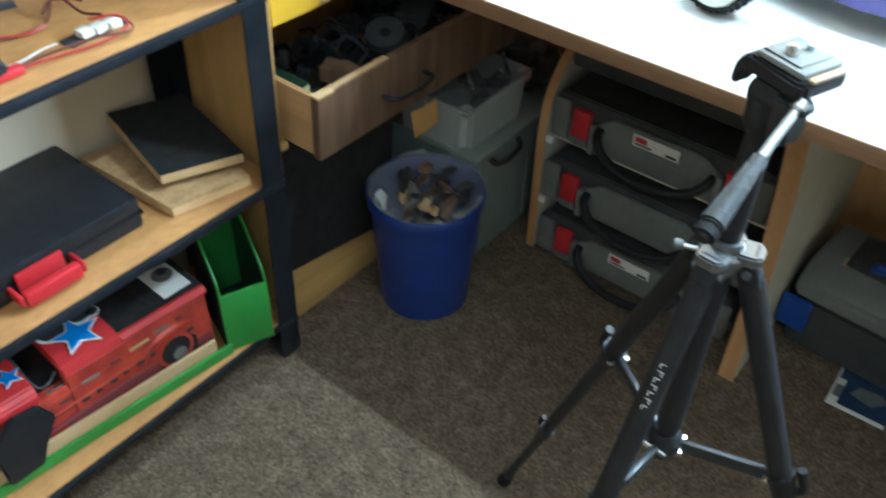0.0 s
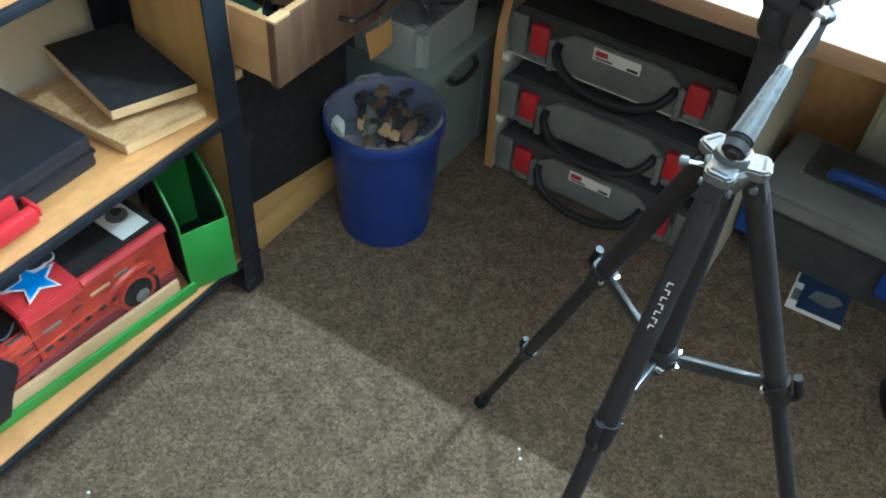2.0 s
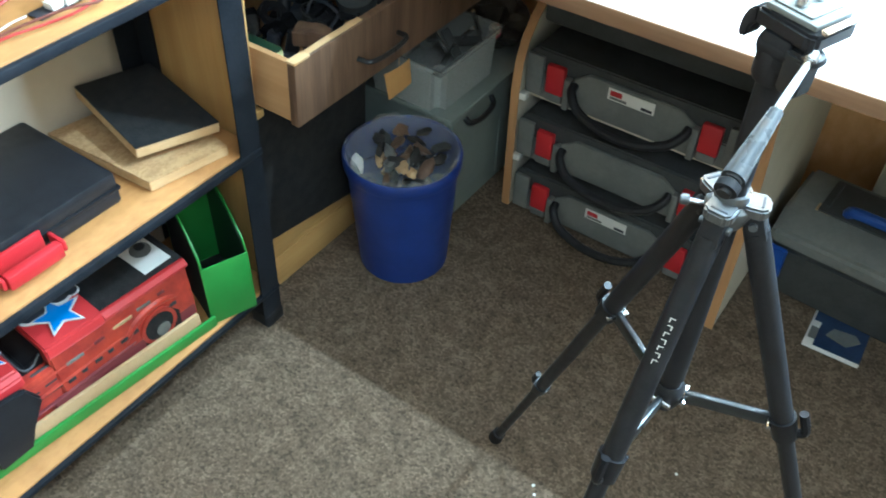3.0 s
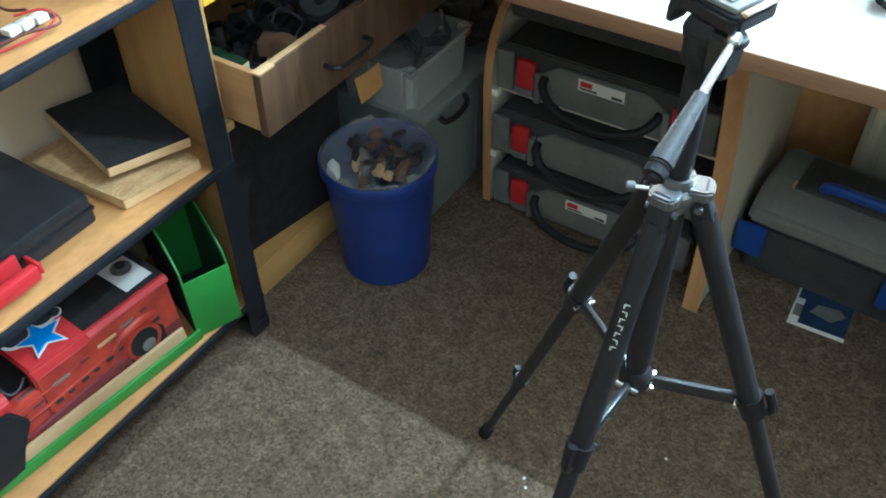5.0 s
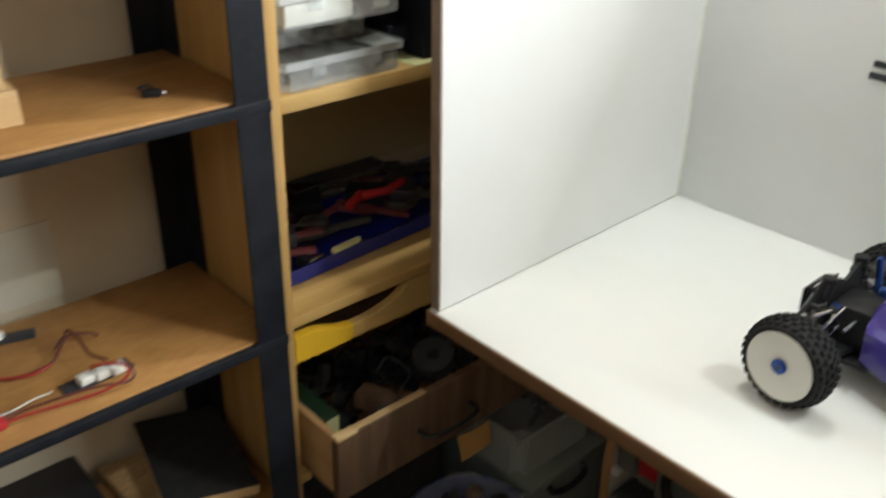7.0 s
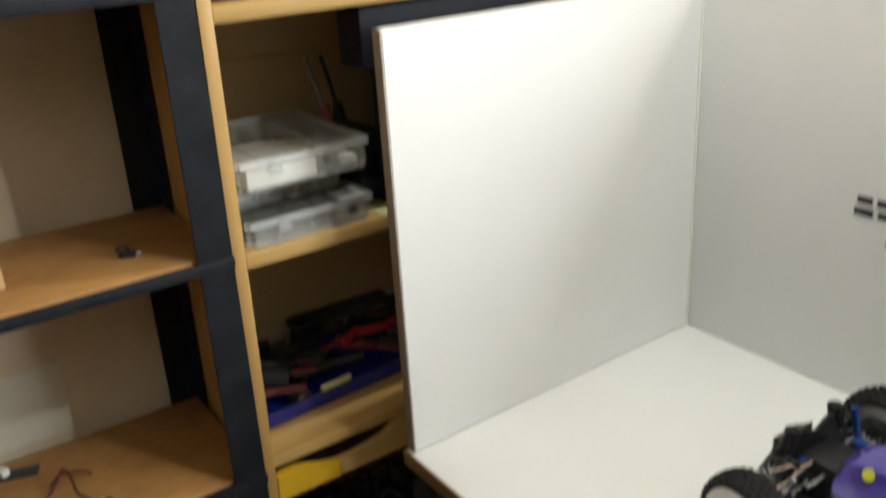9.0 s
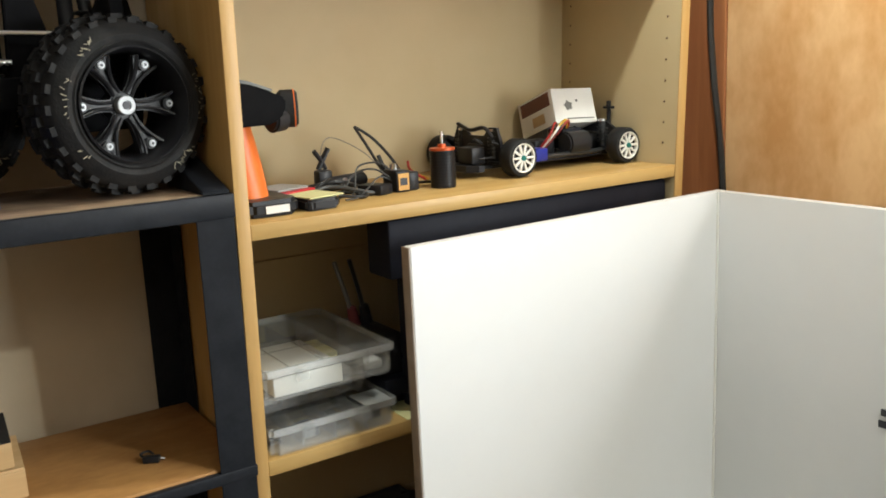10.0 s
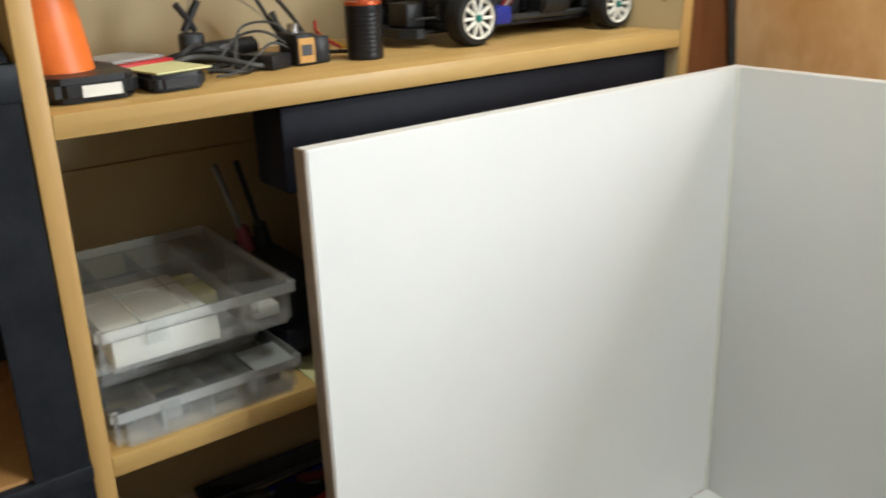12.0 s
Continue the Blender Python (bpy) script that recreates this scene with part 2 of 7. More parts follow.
FILM = clear_mat("bag_film", (0.6, 0.60, 0.58), 0.10, 1.46, 0.24)
STARBLUE = mat("star_blue", (0.04, 0.22, 0.62), 0.3, 0, (0.03, 0.17, 0.5), 20, 0.5)
INK = mat("dark_ink", (0.025, 0.027, 0.034), 0.5, 0, (0.04, 0.04, 0.05), 20, 0.5)
MAROON = mat("maroon_ink", (0.16, 0.03, 0.035), 0.5)
COPPER = mat("orange_anodised", (0.55, 0.10, 0.03), 0.35, 0.5, (0.42, 0.07, 0.02), 30, 0.6)
TEAL = mat("teal_anodised", (0.03, 0.25, 0.22), 0.3, 0.6)
WORNGOLD = mat("worn_gold_print", (0.34, 0.30, 0.20), 0.6, 0, (0.12, 0.11, 0.09), 300, 0.9)
LIME = mat("lime_sticker", (0.62, 0.66, 0.05), 0.4)
NAVY = mat("navy_print", (0.016, 0.03, 0.08), 0.35, 0, (0.03, 0.055, 0.12), 25, 0.9, 0, 0.4)
NAVYBOX = mat("navy_case", (0.006, 0.007, 0.014), 0.62, 0, (0.011, 0.013, 0.022), 12, 0.7, 0.1, 0.3)
RADIATOR = mat("radiator_enamel", (0.66, 0.63, 0.52), 0.4, 0, (0.6, 0.57, 0.46), 10, 0.5)
GREENBOX = mat("green_pack", (0.010, 0.030, 0.013), 0.5, 0, (0.008, 0.024, 0.010), 20, 0.6)
JUNK = mat("dark_junk", (0.05, 0.045, 0.04), 0.6, 0, (0.02, 0.02, 0.02), 40, 0.8, 0.2, 0.5)

MATTBLACK.node_tree.nodes["Principled BSDF"].inputs["Specular IOR Level"].default_value = 0.08
for dull in (BLACKGL, STEEL, BLACKPL, BLACKFELT, RUBBER, NAVYBOX, JUNK, DARKGREYPL):
    dull.node_tree.nodes["Principled BSDF"].inputs["Specular IOR Level"].default_value = 0.25

STEEL.node_tree.nodes["Principled BSDF"].inputs["Specular IOR Level"].default_value = 0.12

# ---- building helpers ----
ROOT = {}
# the shelving and the bookcase lean a little forward on the carpet


def lean(slope, pivot):
    return Matrix(((1, 0, slope, -slope * pivot), (0, 1, 0, 0), (0, 0, 1, 0), (0, 0, 0, 1)))


LEANING = {"shelving_unit": lean(0.0235, 0.97), "bookcase": lean(0.045, 1.07)}


def thing(name, at, label, category, group="", turn=0.0, kind=""):
    """An empty at the base of a thing, under which its parts hang."""
    e = new(name)
    e.empty_display_size = 0.02
    e.matrix_basis = pose(at[0], at[1], at[2], 0, 0, turn)
    ROOT[e.name] = e.matrix_basis.copy()
    return tagged(e, label, category, group, kind)


def root_of(ob):
    while ob.parent:
        ob = ob.parent
    return ob


def mesh_from(name, bm, material, smooth=True):
    for f in bm.faces:
        f.smooth = smooth
    bmesh.ops.recalc_face_normals(bm, faces=bm.faces)
    me = bpy.data.meshes.new(name)
    bm.to_mesh(me)
    bm.free()
    me.materials.append(material)
    if smooth:
        me.set_sharp_from_angle(angle=radians(35))
    return me


def part(name, bm, material, parent, label="", local=False):
    """One mesh under a thing or under a part. The bmesh is in world places unless local."""
    if root_of(parent).name in LEANING:
        bm.transform(LEANING[root_of(parent).name])
    if not local:
        bm.transform(ROOT[root_of(parent).name].inverted())
    ob = new(name, mesh_from(name, bm, material))
    ob.parent = parent
    return tagged(ob, label)


def solo(name, bm, material, label, category, group="", kind=""):
    """A thing of one mesh, its origin at its base."""
    xs = np.array([v.co[:] for v in bm.verts])
    at = Vector(((xs[:, 0].min() + xs[:, 0].max()) / 2, (xs[:, 1].min() + xs[:, 1].max()) / 2, xs[:, 2].min()))
    bm.transform(Matrix.Translation(-at))
    ob = new(name, mesh_from(name, bm, material))
    ob.location = at
    return tagged(ob, label, category, group, kind)


def structure(name, bm, material, label):
    return tagged(new(name, mesh_from(name, bm, material)), label, "structure", kind="structure")


def box(x0, x1, y0, y1, z0, z1, bev=0.0, bm=None, seg=2, m=None):
    own = bmesh.new()
    bmesh.ops.create_cube(own, size=1, matrix=Matrix.LocRotScale(((x0 + x1) / 2, (y0 + y1) / 2, (z0 + z1) / 2), None, (abs(x1 - x0), abs(y1 - y0), abs(z1 - z0))))
    if bev:
        bmesh.ops.bevel(own, geom=own.edges[:], offset=bev, segments=seg, profile=0.5, affect="EDGES")
    return merge(bm, own, m)


def merge(bm, own, m=None):
    if m is not None:
        own.transform(m)
    if bm is None:
        return own
    me = bpy.data.meshes.new("tmp")
    own.to_mesh(me)
    own.free()
    bm.from_mesh(me)
    bpy.data.meshes.remove(me)
    return bm


def rod(a, b, r, r2=None, bm=None, seg=16, bev=0.0):
    a, b = Vector(a), Vector(b)
    d = b - a
    own = bmesh.new()
    m = Matrix.Translation((a + b) / 2) @ d.to_track_quat("Z", "Y").to_matrix().to_4x4()
    bmesh.ops.create_cone(own, cap_ends=True, segments=seg, radius1=r, radius2=r if r2 is None else r2, depth=d.length, matrix=m)
    if bev:
        caps = [e for e in own.edges if any(len(f.verts) > 4 for f in e.link_faces)]
        bmesh.ops.bevel(own, geom=caps, offset=bev, segments=2, affect="EDGES")
    return merge(bm, own)


def curve_points(pts, steps=6):
    pts = [Vector(p) for p in pts]
    p = [pts[0] * 2 - pts[1], *pts, pts[-1] * 2 - pts[-2]]
    out = []
    for i in range(1, len(p) - 2):
        for s in range(steps):
            t = s / steps
            a, b, c, d = p[i - 1 : i + 3]
            out.append(0.5 * (2 * b + (c - a) * t + (2 * a - 5 * b + 4 * c - d) * t * t + (3 * b - a - 3 * c + d) * t**3))
    return [*out, pts[-1]]


def tube(pts, r, bm=None, seg=8, steps=6, flat=1.0):
    """A round wire or strap swept along points."""
    pts = curve_points(pts, steps)
    own = bmesh.new()
    rings, up = [], Vector((0.13, 0.21, 0.97))
    for i, q in enumerate(pts):
        d = (pts[min(i + 1, len(pts) - 1)] - pts[max(i - 1, 0)]).normalized()
        u = d.cross(up)
        u = (u if u.length > 1e-4 else d.cross(Vector((1, 0, 0)))).normalized()
        v = u.cross(d).normalized()
        up = v
        rings.append([own.verts.new(q + r * (math.cos(k * math.tau / seg) * u + flat * math.sin(k * math.tau / seg) * v)) for k in range(seg)])
    for a, b in zip(rings, rings[1:]):
        for k in range(seg):
            own.faces.new((a[k], a[(k + 1) % seg], b[(k + 1) % seg], b[k]))
    own.faces.new(rings[0])
    own.faces.new(rings[-1][::-1])
    return merge(bm, own)


def lathe(profile, m, bm=None, seg=32, closed=False):
    """Turns (radius, height) pairs round the z axis of the pose m."""
    own = bmesh.new()
    rings = [[own.verts.new((r * math.cos(k * math.tau / seg), r * math.sin(k * math.tau / seg), z)) for k in range(seg)] for r, z in profile]
    pairs = list(zip(rings, rings[1:])) + ([(rings[-1], rings[0])] if closed else [])
    for a, b in pairs:
        for k in range(seg):
            own.faces.new((a[k], a[(k + 1) % seg], b[(k + 1) % seg], b[k]))
    if not closed:
        own.faces.new(rings[0])
        own.faces.new(rings[-1])
    return merge(bm, own, m)


def prism(poly, axis, a, b, bm=None, bev=0.0, m=None):
    """A polygon in the plane across an axis, from a to b along that axis."""
    put = {"x": lambda u, v, w: (w, u, v), "y": lambda u, v, w: (u, w, v), "z": lambda u, v, w: (u, v, w)}[axis]
    own = bmesh.new()
    lo = [own.verts.new(put(u, v, a)) for u, v in poly]
    hi = [own.verts.new(put(u, v, b)) for u, v in poly]
    own.faces.new(lo)
    own.faces.new(hi)
    for i in range(len(poly)):
        j = (i + 1) % len(poly)
        own.faces.new((lo[i], lo[j], hi[j], hi[i]))
    bmesh.ops.recalc_face_normals(own, faces=own.faces)
    if bev:
        bmesh.ops.bevel(own, geom=own.edges[:], offset=bev, segments=2, affect="EDGES")
    return merge(bm, own, m)


def spun(x, y, z, turn=0.0, tilt=0.0, roll=0.0):
    return pose(x, y, z, tilt, roll, turn)


def arc(cx, cy, r, a0, a1, n=8):
    return [(cx + r * math.cos(radians(a0 + (a1 - a0) * i / n)), cy + r * math.sin(radians(a0 + (a1 - a0) * i / n))) for i in range(n + 1)]


def tub(x0, x1, y0, y1, z0, z1, t=0.003, bev=0.004, bm=None, flare=0.0, m=None):
    """An open-topped box with walls of thickness t, wider at the top by flare."""
    own = bmesh.new()

    def ring(d, z, f):
        return [own.verts.new(v) for v in ((x0 + d - f, y0 + d - f, z), (x1 - d + f, y0 + d - f, z), (x1 - d + f, y1 - d + f, z), (x0 + d - f, y1 - d + f, z))]

    a, b, c, d = ring(0, z0, 0), ring(0, z1, flare), ring(t, z1, flare), ring(t, z0 + t, 0)
    for p, q in ((a, b), (b, c), (c, d)):
        for k in range(4):
            own.faces.new((p[k], p[(k + 1) % 4], q[(k + 1) % 4], q[k]))
    own.faces.new(a)
    own.faces.new(d)
    bmesh.ops.recalc_face_normals(own, faces=own.faces)
    if bev:
        up = [e for e in own.edges if abs(e.verts[0].co.z - e.verts[1].co.z) > (z1 - z0) * 0.5]
        bmesh.ops.bevel(own, geom=up, offset=bev, segments=3, affect="EDGES")
    return merge(bm, own, m)


def hoop(x0, x1, y0, y1, z0, z1, t=0.003, bev=0.006):
    """A rectangular frame with rounded corners, open above and below."""
    own = bmesh.new()
    ring = lambda d, z: [own.verts.new(v) for v in ((x0 + d, y0 + d, z), (x1 - d, y0 + d, z), (x1 - d, y1 - d, z), (x0 + d, y1 - d, z))]
    a, b, c, d = ring(0, z0), ring(0, z1), ring(t, z1), ring(t, z0)
    for p, q in ((a, b), (b, c), (c, d), (d, a)):
        for k in range(4):
            own.faces.new((p[k], p[(k + 1) % 4], q[(k + 1) % 4], q[k]))
    bmesh.ops.recalc_face_normals(own, faces=own.faces)
    up = [e for e in own.edges if abs(e.verts[0].co.z - e.verts[1].co.z) > (z1 - z0) * 0.5]
    bmesh.ops.bevel(own, geom=up, offset=bev, segments=3, affect="EDGES")
    return own


# ---- room ----
structure("floor", box(0.06, 4.1, -4.1, 0.92, -0.1, 0.0), CARPET, "grey-brown looped carpet floor")
structure("ceiling", box(0.06, 4.1, -4.1, 0.92, 2.4, 2.5), CEILPAINT, "plain off-white painted ceiling")
structure("wall_west", box(0.06, 0.180, -4.1, 0.92, 0.0, 2.4), WALLPAINT, "cream painted wall behind the shelving")
structure("wall_east", box(4.0, 4.1, -4.1, 0.92, 0.0, 2.4), WALLPAINT, "plain cream painted wall")
structure("wall_south", box(0.18, 4.0, -4.1, -4.0, 0.0, 2.4), WALLPAINT, "plain cream painted wall")
WX0, WX1, WZ0, WZ1 = 1.5, 2.4, 1.32, 1.66
bm = box(0.18, WX0, 0.82, 0.92, 0.0, 2.4)
box(WX1, 4.0, 0.82, 0.92, 0.0, 2.4, bm=bm)
box(WX0, WX1, 0.82, 0.92, 0.0, WZ0, bm=bm)
box(WX0, WX1, 0.82, 0.92, WZ1, 2.4, bm=bm)
structure("wall_north", bm, WALLPAINT, "cream wall with a window behind the desk")
w = thing("window_1", (1.95, 0.87, WZ0), "white window above the desk", "window", kind="structure")
bm = box(WX0, WX0 + 0.05, 0.85, 0.90, WZ0, WZ1, 0.004)
box(WX1 - 0.05, WX1, 0.85, 0.90, WZ0, WZ1, 0.004, bm)
box(WX0 + 0.05, WX1 - 0.05, 0.85, 0.90, WZ0, WZ0 + 0.05, 0.004, bm)
box(WX0 + 0.05, WX1 - 0.05, 0.85, 0.90, WZ1 - 0.05, WZ1, 0.004, bm)
part("window_frame", bm, WHITEPL, w)
pane = part("pane", box(WX0 + 0.05, WX1 - 0.05, 0.872, 0.878, WZ0 + 0.05, WZ1 - 0.05), clear_mat("window_glass", (0.9, 0.9, 0.9), 0.02, 1.45, 0.06), w)
pane.visible_shadow = False
part("window_sill", box(WX0 - 0.03, WX1 + 0.03, 0.78, 0.849, WZ0 - 0.03, WZ0 - 0.002, 0.004), WHITEPL, w)

cl = thing("wall_cladding", (0.95, 0.81, 0), "orange-brown wood veneer panel on the wall", "wall panel", kind="structure")
part("panel", box(0.385, 1.44, 0.800, 0.818, 0.0, 2.3, 0.002), ORANGEWOOD, cl)
part("edge_strip", box(0.20, 0.384, 0.795, 0.818, 0.0, 2.3, 0.003), REDWOOD, cl, "darker reddish wood strip")

solo("hanging_cable", tube([(0.372, 0.785, 2.3), (0.370, 0.782, 1.9), (0.364, 0.78, 1.6), (0.372, 0.782, 1.46), (0.392, 0.784, 1.3), (0.40, 0.784, 1.1), (0.40, 0.785, 0.8)], 0.006), WIREBLACK,
     "black cable hanging down in front of the wood panel", "cable")

# ---- steel shelving unit ----
SX0, SX1, SY0, SY1 = 0.213, 0.468, -1.12, -0.143
LEVELS = [0.092, 0.408, 0.727, 1.043, 1.367]
su = thing("shelving_unit", ((SX0 + SX1) / 2, (SY0 + SY1) / 2, 0), "black steel shelving unit with brown chipboard shelves", "shelf")
PW, PT = 0.043, 0.0025


def post(x, y, dx, dy):
    """An upright of angle steel with its corner at (x, y)."""
    poly = [(x, y), (x + dx * PW, y), (x + dx * PW, y + dy * PT), (x + dx * PT, y + dy * PT), (x + dx * PT, y + dy * PW), (x, y + dy * PW)]
    p = part("upright", prism(poly, "z", 0.012, LEVELS[-1] - 0.004, bev=0.0006), STEEL, su)
    part("foot", box(x - 0.002 * dx, x + dx * 0.04, y - 0.002 * dy, y + dy * 0.04, 0.0, 0.03, 0.003), BLACKPL, p)


for x, dx in ((SX0, 1), (SX1, -1)):
    for y, dy in ((SY0, 1), (SY1, -1)):
        post(x, y, dx, dy)
for z in LEVELS:
    top = z == LEVELS[-1]
    h = 0.028 if top else 0.013 if z < 0.1 else 0.018
    for x, s in ((SX1, 1), (SX0, -1)):
        part("beam", box(x - 0.012 * (s > 0), x + 0.012 * (s < 0) + 0.0015 * s, SY0 + 0.001, SY1 - 0.001 + 0.003, z - h, z - 0.0035 + 0.003 * top, 0.002), STEEL, su)
    for y in (SY0 + 0.004, SY1 - 0.012):
        part("cross_beam", box(SX0 + 0.013, SX1 - 0.014, y, y + 0.008, z - h, z - 0.009, 0.001), STEEL, su)
    part("shelf_board", box(SX0 + 0.004, SX1 - 0.007, SY0 + 0.004, SY1 - 0.004, z - 0.008, z, 0.001), DAYLITCHIP if top else CHIP, su)
for y in (SY1 - 0.034, SY0 + 0.003):
    part("corner_plate", prism([(SX1 + 0.0015, 1.3675), (SX1 + 0.0015, 1.370), (SX1 - 0.008, 1.374), (SX1 - 0.10, 1.402), (SX1 - 0.13, 1.402), (SX1 - 0.13, 1.3675)], "y", y, y + 0.031, bev=0.001), STEEL, su, "sloping black steel corner plate")

# ---- beech bookcase ----
BX0, BX1, BY0, BY1 = 0.187, 0.463, -0.141, 0.590
bc = thing("bookcase", (0.32, 0.22, 0), "tall beech bookcase with open shelves and drawers", "bookcase")
part("side_panel", box(BX0, BX1, BY0, -0.124, 0, 2.05, 0.0015), BEECH, bc)
right = part("side_panel", box(BX0, BX1 - 0.0022, 0.573, BY1, 0, 2.05, 0.0005), BEECH_BACK, bc, "dull beech side board")
part("front_edge", box(BX1 - 0.002, BX1, 0.573, BY1, 0, 2.05, 0.0006), BEECH, right, "beech edge strip")
for x in (0.215, 0.435):
    for k in range(17):
        z = 1.36 + 0.032 * k
        part("peg_hole", rod((x, 0.5721, z), (x, 0.5728, z), 0.0017, seg=8), WALNUT, right)
part("back_panel", box(BX0, BX0 + 0.006, -0.1235, 0.5725, 0.10, 2.03), BEECH_BACK, bc)
# the board at 1.680 is out of view, added to keep bulb light off the back
for z0, z1 in ((1.680, 1.699), (1.308, 1.327), (1.013, 1.033), (0.714, 0.731), (2.03, 2.049)):
    part("shelf", box(BX0 + 0.0065, BX1 - 0.001, -0.1238, 0.5728, z0, z1, 0.0012), BEECH_Y, bc)
part("plinth", box(0.424, 0.435, -0.1238, 0.24, 0.0, 0.074, 0.001), BEECH_Y, bc)
part("bottom_board", box(BX0 + 0.0065, 0.434, -0.1238, 0.5728, 0.0745, 0.090, 0.001), BEECH_Y, bc)
# the shallow drawer with a curved finger cut-out
cut = [(-0.026, 0.679), (0.0, 0.680), (0.026, 0.684), (0.050, 0.691), (0.064, 0.700), (0.070, 0.711), (0.074, 0.713)]
part("shallow_drawer_front", prism([(-0.0255, 0.655), (0.42, 0.655), (0.42, 0.713), *reversed(cut)], "x", 0.446, 0.461, bev=0.001), BEECH_Y, bc, "beech drawer front with a curved cut-out")
part("shallow_drawer_front", prism([(-0.1225, 0.655), (-0.0265, 0.655), (-0.0265, 0.679), (-0.052, 0.684), (-0.072, 0.692), (-0.092, 0.698), (-0.108, 0.698), (-0.1225, 0.696)], "x", 0.446, 0.462, bev=0.001), YELLOW, bc, "yellow painted end of the drawer front")
part("shallow_drawer_bottom", box(0.215, 0.4455, -0.12, 0.42, 0.6555, 0.661), WALNUT, bc)
part("lower_front", prism([(-0.1235, 0.150), (0.165, 0.098), (0.165, 0.44), (-0.1235, 0.44)], "x", 0.438, 0.449, bev=0.002), BLACKFELT, bc, "black front of the lower compartment")
part("lower_rail", box(0.4255, 0.4375, -0.1235, 0.24, 0.0905, 0.172, 0.002), BEECH_Y, bc, "beech rail under the black front")
part("runner_rail", box(0.20, 0.459, -0.1236, -0.105, 0.432, 0.446, 0.001), BEECH_Y, bc)
# the open drawer
DX = 0.5395
dr = part("open_drawer", box(0.232, DX - 0.018, -0.099, 0.398, 0.452, 0.458), PALEWOOD, bc, "half-open drawer with a walnut front")
part("drawer_side", box(0.232, DX - 0.0165, -0.110, -0.0995, 0.452, 0.558, 0.001), PALEWOOD, dr)
part("drawer_side", box(0.232, DX - 0.0165, 0.3985, 0.409, 0.452, 0.558, 0.001), PALEWOOD, dr)
part("drawer_back", box(0.232, 0.242, -0.099, 0.398, 0.4585, 0.55, 0.001), PALEWOOD, dr)
part("drawer_front", box(DX - 0.016, DX, -0.112, 0.411, 0.447, 0.561, 0.0015), WALNUT, dr, "dark walnut drawer front with a chipped edge")
part("drawer_handle", tube([(DX, 0.033, 0.500), (DX + 0.02, 0.036, 0.500), (DX + 0.026, 0.055, 0.499), (DX + 0.027, 0.085, 0.498), (DX + 0.026, 0.115, 0.499), (DX + 0.02, 0.134, 0.500), (DX, 0.137, 0.500)], 0.0045), DARKMETAL, dr, "black bow handle")
part("chipped_edge", box(DX - 0.0165, DX - 0.004, -0.077, 0.05, 0.5612, 0.5622, 0.0004), PINE, dr, "worn pale top edge")
part("chipped_edge", box(DX - 0.017, DX + 0.0005, -0.113, -0.078, 0.5585, 0.5635, 0.0015), PINE, dr, "raw chipped corner")

# ---- desk ----
DK0, DK1, DY0, DY1 = 0.541, 2.25, 0.024, 0.79
desk = thing("desk", (1.39, 0.4, 0), "white-topped desk with oak edging", "desk")
part("desktop", box(DK0 + 0.003, DK1, DY0 + 0.003, DY1, 0.7085, 0.73, 0.0008), WHITELAM, desk)
part("edge_band", box(DK0 + 0.003, DK1, DY0, DY0 + 0.0028, 0.707, 0.7298, 0.0006), DESKEDGE, desk, "oak edge strip")
part("edge_band", box(DK0, DK0 + 0.0028, DY0, DY1, 0.707, 0.7298, 0.0006), DESKEDGE, desk, "oak edge strip")
rleg = [(0.315, 0), (0.317, 0.20), (0.305, 0.32), (0.275, 0.45), (0.235, 0.58), (0.20, 0.7065), (0.785, 0.7065), (0.785, 0)]
for x in (1.094, 2.18):
    leg = part("side_panel", prism(rleg, "x", x + 0.0015, x + 0.0285), CREAM, desk, "cream side panel with a curved front")
    front = [*rleg[:6], *[(y - 0.003, z) for y, z in reversed(rleg[:6])]]
    part("front_edge", prism(front, "x", x, x + 0.03), OAKZ, leg, "oak front edge")
part("rear_rail", box(1.126, 2.178, 0.765, 0.784, 0.60, 0.706, 0.001), CREAM, desk)

# ---- rack under the desk for the cases ----
rack = thing("case_rack", (0.85, 0.6, 0), "cream rack with oak edges holding grey cases", "rack")
lleg = [(0.390, 0), (0.388, 0.16), (0.386, 0.29), (0.392, 0.352), (0.408, 0.392), (0.435, 0.428), (0.48, 0.46), (0.56, 0.482), (0.78, 0.49), (0.78, 0)]
part("side_panel", prism(lleg, "x", 0.6045, 0.6185), CREAM, rack)
edge = [*lleg[:9], *[(y - 0.003 if z < 0.35 else y - 0.002, z + (0.003 if z > 0.34 else 0)) for y, z in reversed(lleg[:9])]]
part("front_edge", prism(edge, "x", 0.6025, 0.6200), OAKZ, rack, "oak front edge")
for z in (0.134, 0.283):
    part("shelf", box(0.618, 1.092, 0.405, 0.78, z, z + 0.007, 0.001), CREAM, rack)
for z in (0.139, 0.288):
    part("runner", box(0.618, 0.634, 0.386, 0.404, z - 0.012, z + 0.003, 0.002), WHITEPL, rack)
part("back_panel", box(0.618, 1.092, 0.781, 0.787, 0.0, 0.5), CREAM, rack)
part("top_shelf", box(0.618, 1.092, 0.46, 0.78, 0.424, 0.432, 0.001), CREAM, rack)

